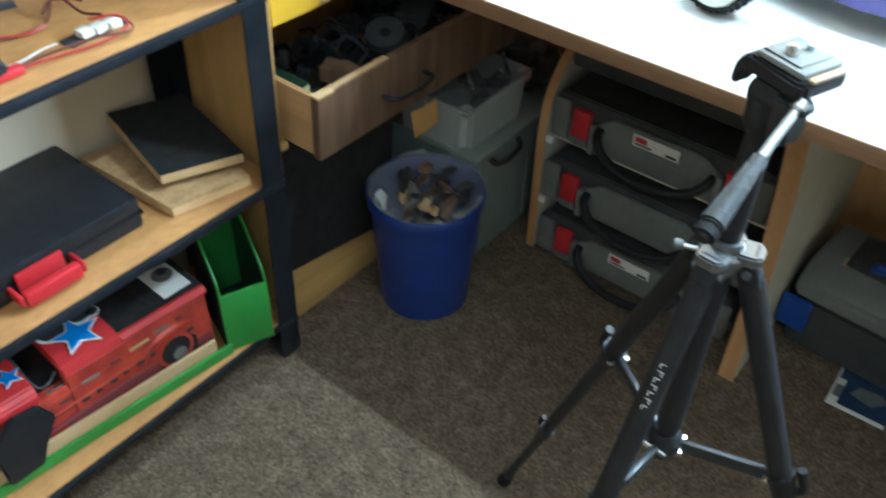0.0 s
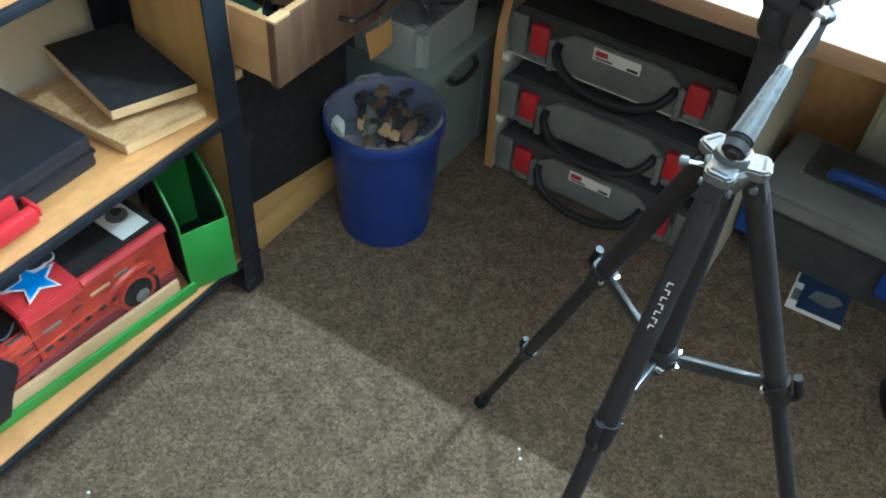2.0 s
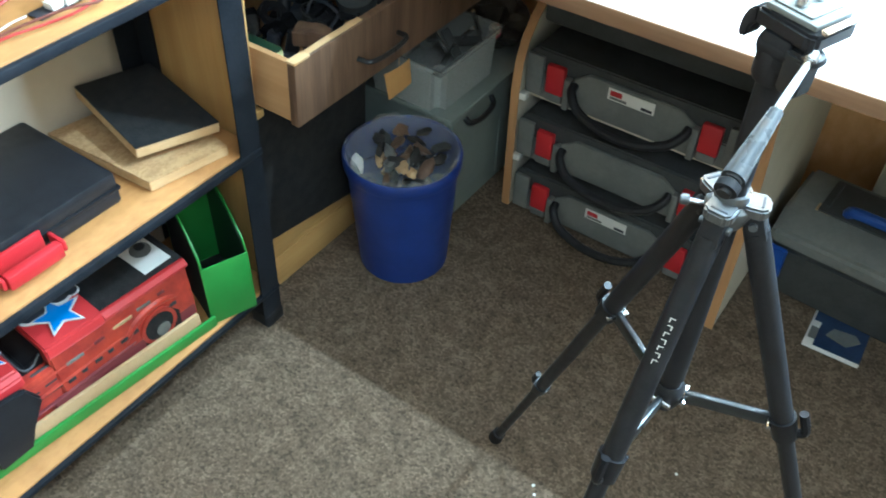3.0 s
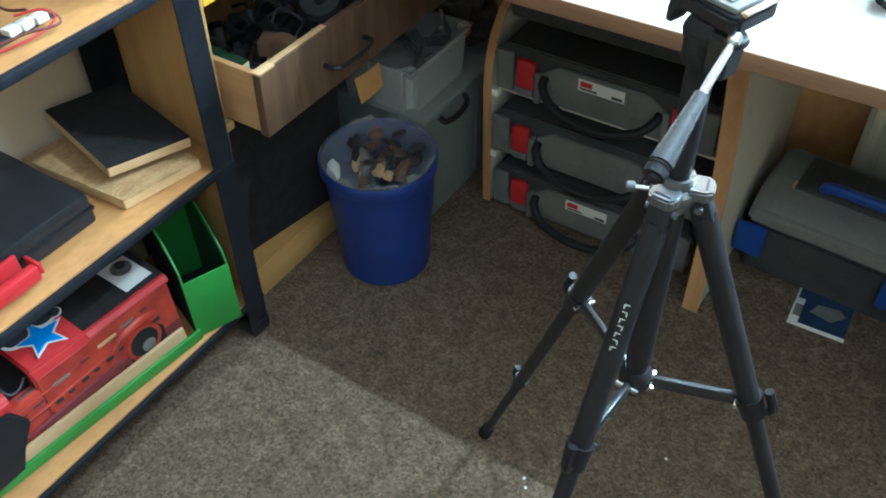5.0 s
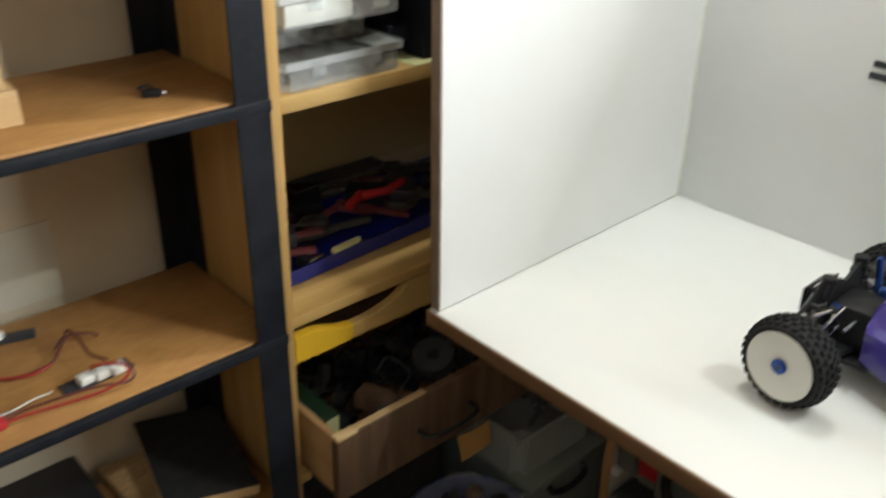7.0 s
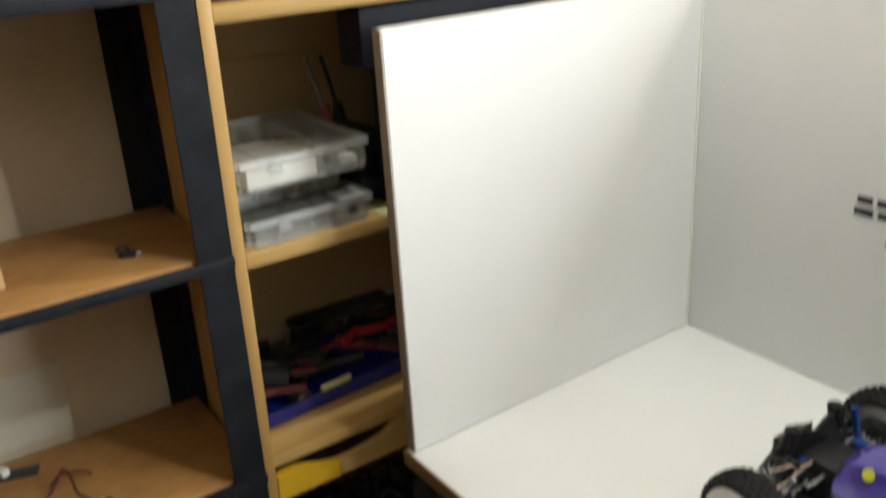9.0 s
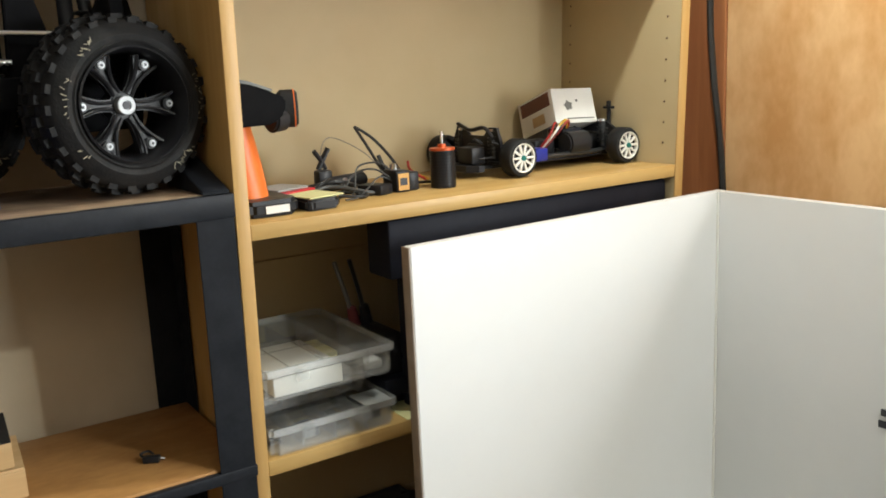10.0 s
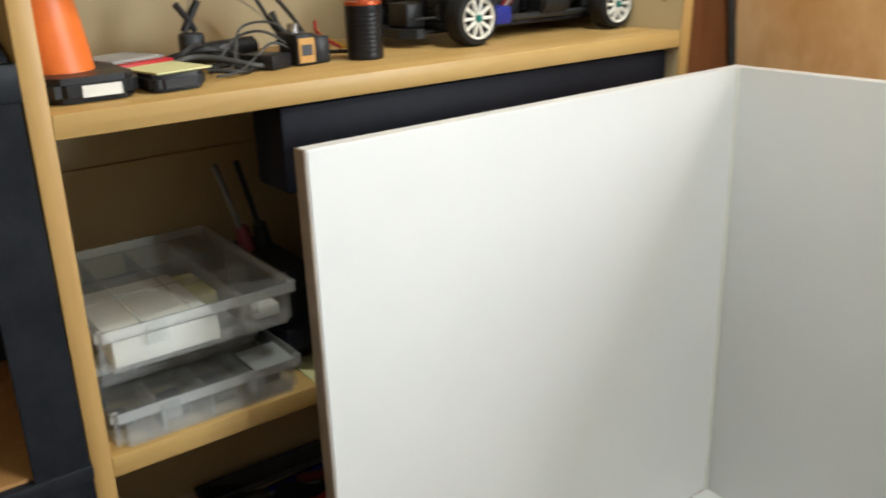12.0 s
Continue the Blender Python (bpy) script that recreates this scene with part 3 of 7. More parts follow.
# ---- white backdrop panels on the desk ----
lp = thing("backdrop_side_panel", (0.534, 0.31, 0.73), "white board standing on the desk as a side backdrop", "panel")
part("board", prism([(0.5425, 0.0335), (0.5585, 0.0335), (0.5435, 0.607), (0.5275, 0.607)], "z", 0.7305, 1.289, bev=0.001), PANELWHITE, lp)
part("board_edge", box(0.5420, 0.5588, 0.031, 0.0333, 0.7305, 1.289, 0.0008), PANELEDGE, lp, "bare grey-brown board edge")
bp = thing("backdrop_rear_panel", (1.15, 0.6, 0.73), "white board standing on the desk as a rear backdrop with dark printing", "panel")
part("board", box(0.5445, 1.76, 0.590, 0.607, 0.7305, 1.289, 0.001), PANELWHITE, bp)
part("corner_bead", box(0.5435, 0.5465, 0.586, 0.5895, 0.7305, 1.289), WHITEPL, bp)


def glyph(x, z, w, h, cells):
    """A plain dark shape of the size of one printed sign, out of bars."""
    bm = None
    for u0, u1, v0, v1 in cells:
        bm = box(x + u0 * w, x + u1 * w, 0.5885, 0.5898, z + v0 * h, z + v1 * h, bm=bm)
    part("printed_mark", bm, INK, bp)


for k in range(8):
    glyph(0.812 + 0.0305 * k, 0.999, 0.026, 0.026, [(0, 1, 0.62, 1), (0.1, 0.9, 0.0, 0.36)] if k % 2 else [(0, 1, 0.0, 0.38), (0.1, 0.9, 0.64, 1)])
part("printed_mark", box(0.860, 0.896, 0.5885, 0.5898, 0.964, 0.972), MAROON, bp, "small maroon printed bar")
part("printed_mark", prism(arc(0.962, 0.952, 0.016, 0, 360, 16)[:-1], "y", 0.5885, 0.5898), LIME, bp, "small lime and black printed emblem")
part("printed_mark", prism([(0.948, 0.944), (0.976, 0.938), (0.982, 0.943), (0.952, 0.952)], "y", 0.5872, 0.5884), INK, bp)
part("printed_mark", box(0.945, 0.972, 0.5885, 0.5898, 0.972, 0.984), INK, bp)

# ---- things on the floor and under the desk ----
def waste_bin(x, y):
    b = thing("waste_bin", (x, y, 0), "round blue plastic waste bin lined with a clear bag", "bin")
    m = spun(x, y, 0)
    part("body", lathe([(0.0, 0.004), (0.081, 0.004), (0.084, 0.0), (0.088, 0.003), (0.105, 0.236), (0.110, 0.238), (0.1115, 0.243), (0.1125, 0.262), (0.1100, 0.266), (0.106, 0.264), (0.103, 0.250), (0.084, 0.010), (0.0, 0.010)], m, seg=48), BINBLUE, b)
    rng = random.Random(4)
    own = bmesh.new()
    rings, seg = [], 44
    for r0, z in ((0.1090, 0.268), (0.1060, 0.272), (0.1040, 0.264), (0.099, 0.246), (0.090, 0.232), (0.074, 0.228), (0.056, 0.234), (0.036, 0.238), (0.014, 0.236)):
        rings.append([own.verts.new((x + (r0 + rng.uniform(-0.005, 0.003)) * math.cos(k * math.tau / seg), y + (r0 + rng.uniform(-0.005, 0.003)) * math.sin(k * math.tau / seg),
                                     z + rng.uniform(-0.012, 0.012))) for k in range(seg)])
    for p, q in zip(rings, rings[1:]):
        for k in range(seg):
            own.faces.new((p[k], p[(k + 1) % seg], q[(k + 1) % seg], q[k]))
    part("bin_bag", own, FILM, b, "crumpled clear plastic liner")
    for i in range(44):
        a, r = rng.uniform(0, math.tau), rng.uniform(0.0, 0.085)
        own = bmesh.new()
        bmesh.ops.create_icosphere(own, subdivisions=2, radius=1)
        s = Vector((rng.uniform(0.012, 0.028), rng.uniform(0.006, 0.013), rng.uniform(0.003, 0.009)))
        for v in own.verts:
            v.co = v.co * (1 + 0.7 * noise.noise(v.co * 2.6 + Vector((i * 3.1, 0, 0))))
            v.co = Vector((v.co.x * s.x, v.co.y * s.y, v.co.z * s.z))
        own.transform(pose(x + r * math.cos(a), y + r * math.sin(a), 0.232 + rng.uniform(0, 0.024), rng.uniform(-25, 25), rng.uniform(-25, 25), rng.uniform(0, 180)))
        part("crumpled_paper", own, (JUNK, WALNUT, DARKGREYPL, WALNUT, INK, TAN, JUNK, WIREGREY, PAPER)[i % 9], b)


waste_bin(0.528, 0.129)


def star(cx, cy, r, turn=0.0, inner=0.45):
    return [(cx + (r if k % 2 == 0 else r * inner) * math.cos(radians(90 + turn + 36 * k)), cy + (r if k % 2 == 0 else r * inner) * math.sin(radians(90 + turn + 36 * k))) for k in range(10)]


# grey crate with a lid and, on it, an open cloudy tub
cr = thing("storage_crate", (0.40, 0.38, 0), "grey plastic crate with a dark handle", "crate")
part("body", tub(0.265, 0.540, 0.262, 0.605, 0.002, 0.255, 0.003, 0.012, flare=0.008), CRATEGREY, cr)
part("lid", box(0.252, 0.553, 0.250, 0.618, 0.256, 0.270, 0.005), CRATEGREY, cr)
part("handle", tube([(0.549, 0.305, 0.246), (0.561, 0.309, 0.238), (0.565, 0.345, 0.232), (0.562, 0.388, 0.238), (0.549, 0.398, 0.250)], 0.006), BLACKPL, cr, "black moulded handle")
for y in (0.29, 0.45, 0.52, 0.57):
    part("rib", box(0.5415, 0.5465, y - 0.003, y + 0.003, 0.02, 0.20, 0.001), CRATEGREY, cr)
tb = thing("open_tub", (0.43, 0.30, 0.271), "cloudy grey plastic tub full of odds and ends", "tub")
part("body", tub(0.345, 0.522, 0.252, 0.455, 0.2715, 0.368, 0.0025, 0.022, flare=0.006), CLOUDY, tb)
part("rim", hoop(0.336, 0.531, 0.243, 0.464, 0.362, 0.372, 0.006, 0.02), RIMCLEAR, tb)
rng = random.Random(11)
for i in range(20):
    x, y = rng.uniform(0.35, 0.485), rng.uniform(0.275, 0.43)
    m = spun(x, y, 0.345 + rng.uniform(0, 0.04), rng.uniform(0, 180), rng.uniform(-40, 40), rng.uniform(-40, 40))
    if i % 3:
        part("odd_part", box(-0.03, 0.03, -0.009, 0.009, -0.006, 0.006, 0.002, m=m), (JUNK, GREYMETAL, DARKGREYPL)[i % 3], tb)
    else:
        part("odd_tool", merge(None, rod((0, 0, -0.035), (0, 0, 0.035), 0.006, 0.004, seg=10), m), CHROME, tb)
bk = thing("bag_pile", (0.45, 0.50, 0.271), "dark crumpled bag lying on the grey crate", "bag")
own = bmesh.new()
bmesh.ops.create_icosphere(own, subdivisions=4, radius=1)
for v in own.verts:
    k = 1 + 0.3 * noise.noise(v.co * 2.2) + 0.12 * noise.noise(v.co * 6)
    v.co = Vector((v.co.x * 0.085 * k, v.co.y * 0.058 * k, max(v.co.z * 0.065 * k, -0.05)))
own.transform(Matrix.Translation((0.44, 0.545, 0.3215)))
part("bag", own, JUNK, bk)
part("red_tag", box(0.488, 0.512, 0.462, 0.488, 0.330, 0.356, 0.006), RED, bk, "red tag")

tg = thing("card_tag", (0.466, 0.20, 0.32), "kraft card tag hanging on a string under the open drawer", "card")
own = bmesh.new()
grid = [[own.verts.new((0.466 + d + 0.006 * math.sin(2.6 * u) * (0.4 + 0.6 * v), 0.158 + 0.068 * u + 0.012 * (1 - v) + 0.004 * v * u, 0.327 + 0.0615 * v + 0.004 * u * (1 - v))) for u in (0, 0.2, 0.4, 0.6, 0.8, 1.0)] for d, v in ((0, 0), (0, 0.5), (0, 1), (-0.0006, 1), (-0.0006, 0.5), (-0.0006, 0))]
for p, q in zip(grid, grid[1:] + grid[:1]):
    for k in range(5):
        own.faces.new((p[k], p[k + 1], q[k + 1], q[k]))
for k in (0, 5):
    own.faces.new([row[k] for row in grid])
part("card", own, KRAFT, tg)
part("string", rod((0.4695, 0.197, 0.386), (0.4695, 0.197, 0.4525), 0.0008, seg=6), TAN, tg)


def carry_case(x, y, z, labelled):
    """A flat carrying case, its front at y and its left bottom corner at x."""
    c = thing("carry_case", (x + 0.222, y + 0.19, z), "flat grey carrying case with red latches" + (" and a white label" if labelled else ""), "case", "cases in the rack")
    w, h, d = 0.445, 0.106, 0.37
    hull = [(0.018, 0), (w - 0.018, 0), (w, 0.02), (w, h - 0.02), (w - 0.018, h), (0.018, h), (0, h - 0.02), (0, 0.02)]
    part("lower_shell", prism([(x + u, z + v) for u, v in [(0.018, 0), (w - 0.018, 0), (w, 0.02), (w, 0.052), (0, 0.052), (0, 0.02)]], "y", y + 0.006, y + d, bev=0.003), GREYPL, c)
    part("upper_shell", prism([(x + u, z + v) for u, v in [(0, 0.0545), (w, 0.0545), (w, h - 0.02), (w - 0.018, h), (0.018, h), (0, h - 0.02)]], "y", y + 0.006, y + d, bev=0.003), DARKGREYPL, c, "darker lid")
    part("front_plate", prism([(x + u, z + v) for u, v in [(0.118, 0.010), (0.330, 0.010), (0.345, 0.03), (0.345, 0.07), (0.315, 0.092), (0.135, 0.092), (0.103, 0.07), (0.103, 0.03)]], "y", y - 0.003, y + 0.0055, bev=0.002), GREYPL, c, "raised grey front plate")
    part("corner_pad", box(x + 0.004, x + 0.040, y - 0.004, y + 0.0055, z + 0.008, z + h - 0.012, 0.004), GREYPL, c)
    part("corner_pad", box(x + w - 0.040, x + w - 0.004, y - 0.004, y + 0.0055, z + 0.008, z + h - 0.012, 0.004), GREYPL, c)
    for u in (0.068, w - 0.068):
        l = part("latch", box(x + u - 0.019, x + u + 0.019, y - 0.009, y + 0.0055, z + 0.026, z + 0.086, 0.004), RED, c, "red latch")
        part("latch_hinge", box(x + u - 0.017, x + u + 0.017, y - 0.007, y + 0.0055, z + 0.008, z + 0.0255, 0.003), GREYPL, l)
        part("post", box(x + u + (0.021 if u < 0.2 else -0.034), x + u + (0.034 if u < 0.2 else -0.021), y - 0.012, y + 0.0055, z + 0.004, z + 0.07, 0.003), GREYPL, c)
    zs = z + 0.046
    part("handle", tube([(x + 0.108, y - 0.004, zs + 0.016), (x + 0.112, y - 0.020, zs + 0.006), (x + 0.135, y - 0.034, zs - 0.015), (x + 0.18, y - 0.042, zs - 0.029), (x + 0.223, y - 0.044, zs - 0.033),
                         (x + 0.266, y - 0.042, zs - 0.029), (x + 0.31, y - 0.034, zs - 0.015), (x + 0.333, y - 0.020, zs + 0.006), (x + 0.337, y - 0.004, zs + 0.016)], 0.0088, seg=10), BLACKPL, c, "black folding handle")
    if labelled:
        lb = part("label", box(x + 0.176, x + 0.268, y - 0.0045, y - 0.0032, z + 0.060, z + 0.084), PAPER, c, "white paper label")
        part("print_bar", box(x + 0.181, x + 0.204, y - 0.0056, y - 0.0046, z + 0.070, z + 0.080), RED, lb, "red bar")
        part("print_bar", box(x + 0.243, x + 0.264, y - 0.0056, y - 0.0046, z + 0.063, z + 0.068), INK, lb)
        part("print_bar", box(x + 0.181, x + 0.214, y - 0.0056, y - 0.0046, z + 0.063, z + 0.067), WIREGREY, lb)


carry_case(0.6235, 0.391, 0.001, True)
carry_case(0.6225, 0.386, 0.1425, False)
carry_case(0.625, 0.391, 0.2915, True)
fb = thing("flat_black_case", (0.85, 0.6, 0.432), "flat black case lying on top of the rack", "case")
part("body", box(0.632, 1.082, 0.425, 0.775, 0.4325, 0.535, 0.012), DARKGREYPL, fb)
part("lid_seam", box(0.630, 1.084, 0.4225, 0.777, 0.480, 0.485, 0.001), BLACKPL, fb)
part("label_strip", box(0.865, 0.955, 0.4230, 0.4246, 0.505, 0.516), WIREGREY, fb, "grey printed strip")

# big tool box
tx = thing("tool_box", (1.38, 0.57, 0), "large dark grey tool box with blue latches and handle", "tool box")
prof = [(0.518, 0.0), (0.70, 0.0), (0.705, 0.13), (0.500, 0.13)]
part("body", prism(prof, "x", 1.142, 1.62, bev=0.008), DARKGREYPL, tx)
part("lid", prism([(0.494, 0.1315), (0.712, 0.1315), (0.712, 0.165), (0.68, 0.195), (0.54, 0.195), (0.494, 0.165)], "x", 1.136, 1.626, bev=0.008), GREYPL, tx, "grey ribbed lid")
part("lid_tray", box(1.19, 1.57, 0.555, 0.665, 0.1955, 0.200, 0.002), DARKGREYPL, tx)
for x in (1.152, 1.424):
    part("latch", prism([(0.487, 0.060), (0.4985, 0.060), (0.4935, 0.135), (0.483, 0.135)], "x", x - 0.028, x + 0.028, bev=0.003), BLUE, tx, "blue latch")
part("handle", tube([(1.24, 0.575, 0.198), (1.243, 0.568, 0.212), (1.265, 0.562, 0.220), (1.38, 0.560, 0.222), (1.49, 0.562, 0.220), (1.512, 0.568, 0.212), (1.515, 0.575, 0.198)], 0.011, seg=10), BLUE, tx, "blue carrying handle")
for i in range(5):
    part("lid_rib", box(1.20 + 0.09 * i, 1.206 + 0.09 * i, 0.57, 0.655, 0.2005, 0.205, 0.001), DARKGREYPL, tx)

part("sticker", box(1.185, 1.215, 0.556, 0.580, 0.1953, 0.1960), TAN, tx, "worn tan sticker")
part("sticker", box(1.165, 1.215, 0.512, 0.528, 0.1785, 0.1800, m=pose(0, 0.52, 0.179, 33, 0, 0) @ Matrix.Translation((0, -0.52, -0.179))), GREYPL, tx, "scuffed pale patch")
tx.matrix_basis = Matrix.Translation((1.156, 0.455, 0)) @ pose(0, 0, 0, 0, 0, -3.3) @ Matrix.Translation((-1.152, -0.490, 0)) @ tx.matrix_basis

# radiator on the wall under the window
ra = thing("radiator", (1.75, 0.76, 0.1), "cream ribbed radiator on the wall under the desk", "radiator")
part("panel", box(1.262, 2.16, 0.735, 0.762, 0.115, 0.58, 0.004), RADIATOR, ra)
for i in range(26):
    x = 1.272 + 0.034 * i
    part("rib", box(x, x + 0.021, 0.7285, 0.7348, 0.13, 0.565, 0.003), RADIATOR, ra)
part("bracket", box(1.40, 1.43, 0.7625, 0.817, 0.30, 0.36), RADIATOR, ra)
part("bracket", box(1.98, 2.01, 0.7625, 0.817, 0.30, 0.36), RADIATOR, ra)

# leaflet pack lying on the carpet
lf = thing("leaflet_pack", (1.325, 0.435, 0), "blue printed leaflet pack lying on the carpet", "leaflet")
m = spun(1.325, 0.433, 0.0, 2)
part("sheet", box(-0.052, 0.052, -0.054, 0.054, 0.001, 0.004, 0.001, m=m), PAPER, lf)
part("picture", box(-0.034, 0.0518, -0.046, 0.0535, 0.0042, 0.0056, m=m), NAVY, lf, "dark blue picture")
part("picture", prism([(-0.02, -0.01), (0.02, -0.02), (0.042, 0.005), (0.03, 0.02), (-0.01, 0.015)], "z", 0.0058, 0.0068, m=m), GREYPL, lf, "grey printed shape")
part("print_bar", box(-0.048, -0.034, -0.03, 0.002, 0.0042, 0.0052, m=m), WIREGREY, lf, "small grey code patch")
part("print_bar", box(-0.048, -0.032, 0.02, 0.05, 0.0042, 0.0052, m=m), NAVY, lf)

# round black foot at the edge of the desk's shade
rb = thing("round_base", (1.605, 0.30, 0), "round black plastic foot standing on the carpet", "stand")
m = spun(1.61, 0.305, 0)
part("base", lathe([(0.0, 0.0), (0.128, 0.0), (0.134, 0.008), (0.134, 0.022), (0.126, 0.032), (0.108, 0.038), (0.0, 0.042)], m, seg=48), BLACKPL, rb)
part("drum", lathe([(0.0, 0.042), (0.092, 0.042), (0.096, 0.05), (0.098, 0.15), (0.090, 0.165), (0.0, 0.168)], m, seg=40), BLACKPL, rb)
part("ring", lathe([(0.099, 0.095), (0.103, 0.098), (0.103, 0.108), (0.099, 0.111)], m, seg=40, closed=True), DARKMETAL, rb)

# crumbs of paper on the carpet
for i, (x, y) in enumerate(((1.03, -0.19), (1.02, -0.176), (0.52, -0.62), (0.58, -0.72), (0.93, -0.55), (1.20, -0.02))):
    solo("paper_crumb", prism(star(x, y, 0.0028, 30 * i, 0.7), "z", 0.0, 0.0015), PAPER, "tiny white paper crumb on the carpet", "crumb", "crumbs on the carpet")


# ---- tripod ----
def tripod(cx, cy):
    t = thing("camera_tripod", (cx, cy, 0), "black and chrome camera tripod standing with spread legs", "tripod")
    crown = Vector((1.199, -0.316, 0.785))
    lean = lambda z: Vector((1.199, -0.316, z))
    part("centre_column", rod(lean(0.525), lean(0.925), 0.0106, seg=20), BLACKPL, t)
    part("column_tube", rod(lean(0.57), lean(0.795), 0.0122, seg=20, bev=0.002), BLACKPL, t)
    cast = part("crown", lathe([(0.0, -0.024), (0.014, -0.024), (0.0185, -0.014), (0.0205, -0.006), (0.0195, -0.002), (0.016, 0.001), (0.0, 0.002)], spun(crown.x, crown.y, 0.799), seg=32), SILVER, t, "silver cast crown")
    part("column_lock", lathe([(0.0113, -0.004), (0.0145, -0.004), (0.015, 0.001), (0.014, 0.005), (0.0113, 0.005)], spun(crown.x, crown.y, 0.804), seg=24), SILVER, t)
    part("crown_knob", rod(crown + Vector((-0.030, -0.010, 0.004)), crown + Vector((-0.037, -0.013, 0.004)), 0.0048, seg=18, bev=0.001), GREYMETAL, t, "grey side knob")
    part("knob_screw", rod(crown + Vector((-0.018, -0.006, 0.004)), crown + Vector((-0.031, -0.0105, 0.004)), 0.0024, seg=10), CHROME, t)
    hub = lean(0.545)
    part("strut_hub", lathe([(0.0, -0.012), (0.014, -0.012), (0.016, -0.006), (0.016, 0.01), (0.012, 0.016), (0.0, 0.016)], spun(hub.x, hub.y, hub.z), seg=24), BLACKPL, t)
    for k, (fx, fy) in enumerate(((0.924, -0.142), (1.176, -0.642), (1.510, -0.245))):
        u = Vector((fx - crown.x, fy - crown.y, 0)).normalized()
        top, foot = crown + u * 0.022, Vector((fx, fy, 0.010))
        way = foot - top
        at = lambda f: top + way * f
        sh = part("shoulder", box(-0.0098, 0.0098, -0.0090, 0.0090, -0.011, 0.014, 0.003, m=Matrix.Translation(at(0.005)) @ way.to_track_quat("Z", "Y").to_matrix().to_4x4()), BLACKPL, t)
        cross = u.cross(Vector((0, 0, 1)))
        part("lobe", prism([(0.010, -0.0125), (0.026, -0.0125), (0.031, -0.008), (0.031, 0.008), (0.026, 0.0125), (0.010, 0.0125)], "z", -0.006, 0.005, bev=0.002, m=Matrix.Translation((crown.x, crown.y, 0.798)) @ pose(0, 0, 0, 0, 0, math.degrees(math.atan2(u.y, u.x)))), SILVER, cast)
        part("slot", box(0.0235, 0.0255, -0.007, 0.007, 0.0051, 0.0056, m=Matrix.Translation((crown.x, crown.y, 0.798)) @ pose(0, 0, 0, 0, 0, math.degrees(math.atan2(u.y, u.x)))), INK, cast)
        part("hinge_pin", rod(at(0.0) - cross * 0.0135, at(0.0) + cross * 0.0135, 0.0035, seg=12), GREYMETAL, sh)
        leg = part("upper_leg", rod(at(0.01), at(0.30), 0.0108, seg=20, bev=0.002), BLACKPL, t)
        part("leg_clamp", rod(at(0.285), at(0.325), 0.0138, 0.0122, seg=20, bev=0.003), BLACKGL, leg)
        part("clamp_lever", tube([at(0.312) + u * 0.012, at(0.302) + u * 0.021, at(0.272) + u * 0.022], 0.0048, seg=8), BLACKGL, leg, "glossy clamp lever")
        mid = part("middle_leg", rod(at(0.31), at(0.65), 0.0086, seg=18), BLACKPL, t)
        part("leg_clamp", rod(at(0.635), at(0.667), 0.0112, 0.0098, seg=18, bev=0.003), BLACKGL, mid)
        part("clamp_lever", tube([at(0.662) + u * 0.009, at(0.655) + u * 0.017, at(0.630) + u * 0.017], 0.004, seg=8), BLACKGL, mid, "glossy clamp lever")
        low = part("lower_leg", rod(at(0.66), at(0.975), 0.0066, seg=16), BLACKPL, t)
        part("rubber_foot", rod(at(0.955), foot, 0.0100, 0.0118, seg=18, bev=0.004), RUBBER, low)
        p, q = hub + u * 0.017, at(0.300) - u * 0.013
        w = q - p
        m = Matrix.Translation((p + q) / 2) @ w.to_track_quat("Z", "X").to_matrix().to_4x4()
        st = part("strut", box(-0.0078, 0.0078, -0.0035, 0.0035, -w.length / 2, w.length / 2, 0.002, m=m), DARKMETAL, t, "dark grey metal spreader arm")
        part("rivet", rod(q - cross * 0.012, q + cross * 0.012, 0.003, seg=10), CHROME, st)
        part("rivet", rod(p - cross * 0.012, p + cross * 0.012, 0.003, seg=10), CHROME, st)
        if k == 1:
            side = (Vector((1.30, -0.86, 1.25)) - at(0.13)).normalized()
            axis = way.normalized()
            side = (side - axis * side.dot(axis)).normalized()
            over = axis.cross(side)
            for i in range(7):
                c = at(0.105 + 0.0085 * i) + side * 0.0104
                mm = Matrix((over.to_4d(), axis.to_4d(), side.to_4d(), (0, 0, 0, 1))).transposed()
                for r in range(3):
                    mm[r][3] = c[r]
                mm[3][0] = mm[3][1] = mm[3][2] = 0
                part("printed_mark", box(-0.0024, 0.0024, -0.0022, -0.0014, -0.001, 0.0005, m=mm), PAPER, leg, "small white printed bar")
                part("printed_mark", box(-0.0024 if i % 2 else 0.0014, -0.0014 if i % 2 else 0.0024, -0.0014, 0.0022, -0.001, 0.0005, m=mm), PAPER, leg, "small white printed bar")
    # pan head
    n = lean(0.925)
    part("head_base", lathe([(0.0, 0), (0.0145, 0), (0.016, 0.004), (0.016, 0.024), (0.0135, 0.030), (0.0, 0.030)], spun(n.x, n.y, 0.912), seg=28), BLACKPL, t)
    hm = spun(1.2055, -0.309, 0.9625, -20) @ Matrix.Diagonal((0.80, 0.80, 0.80, 1)) @ Matrix.Translation((0, 0, -0.944))
    H = lambda x, y, z: hm @ Vector((x, y, z))
    part("tilt_block", box(-0.018, 0.014, -0.030, 0.020, 0.897, 0.930, 0.005, m=hm), BLACKPL, t)
    part("tilt_barrel", rod(H(-0.021, -0.018, 0.915), H(0.024, -0.018, 0.915), 0.0105, seg=24, bev=0.003), BLACKPL, t)
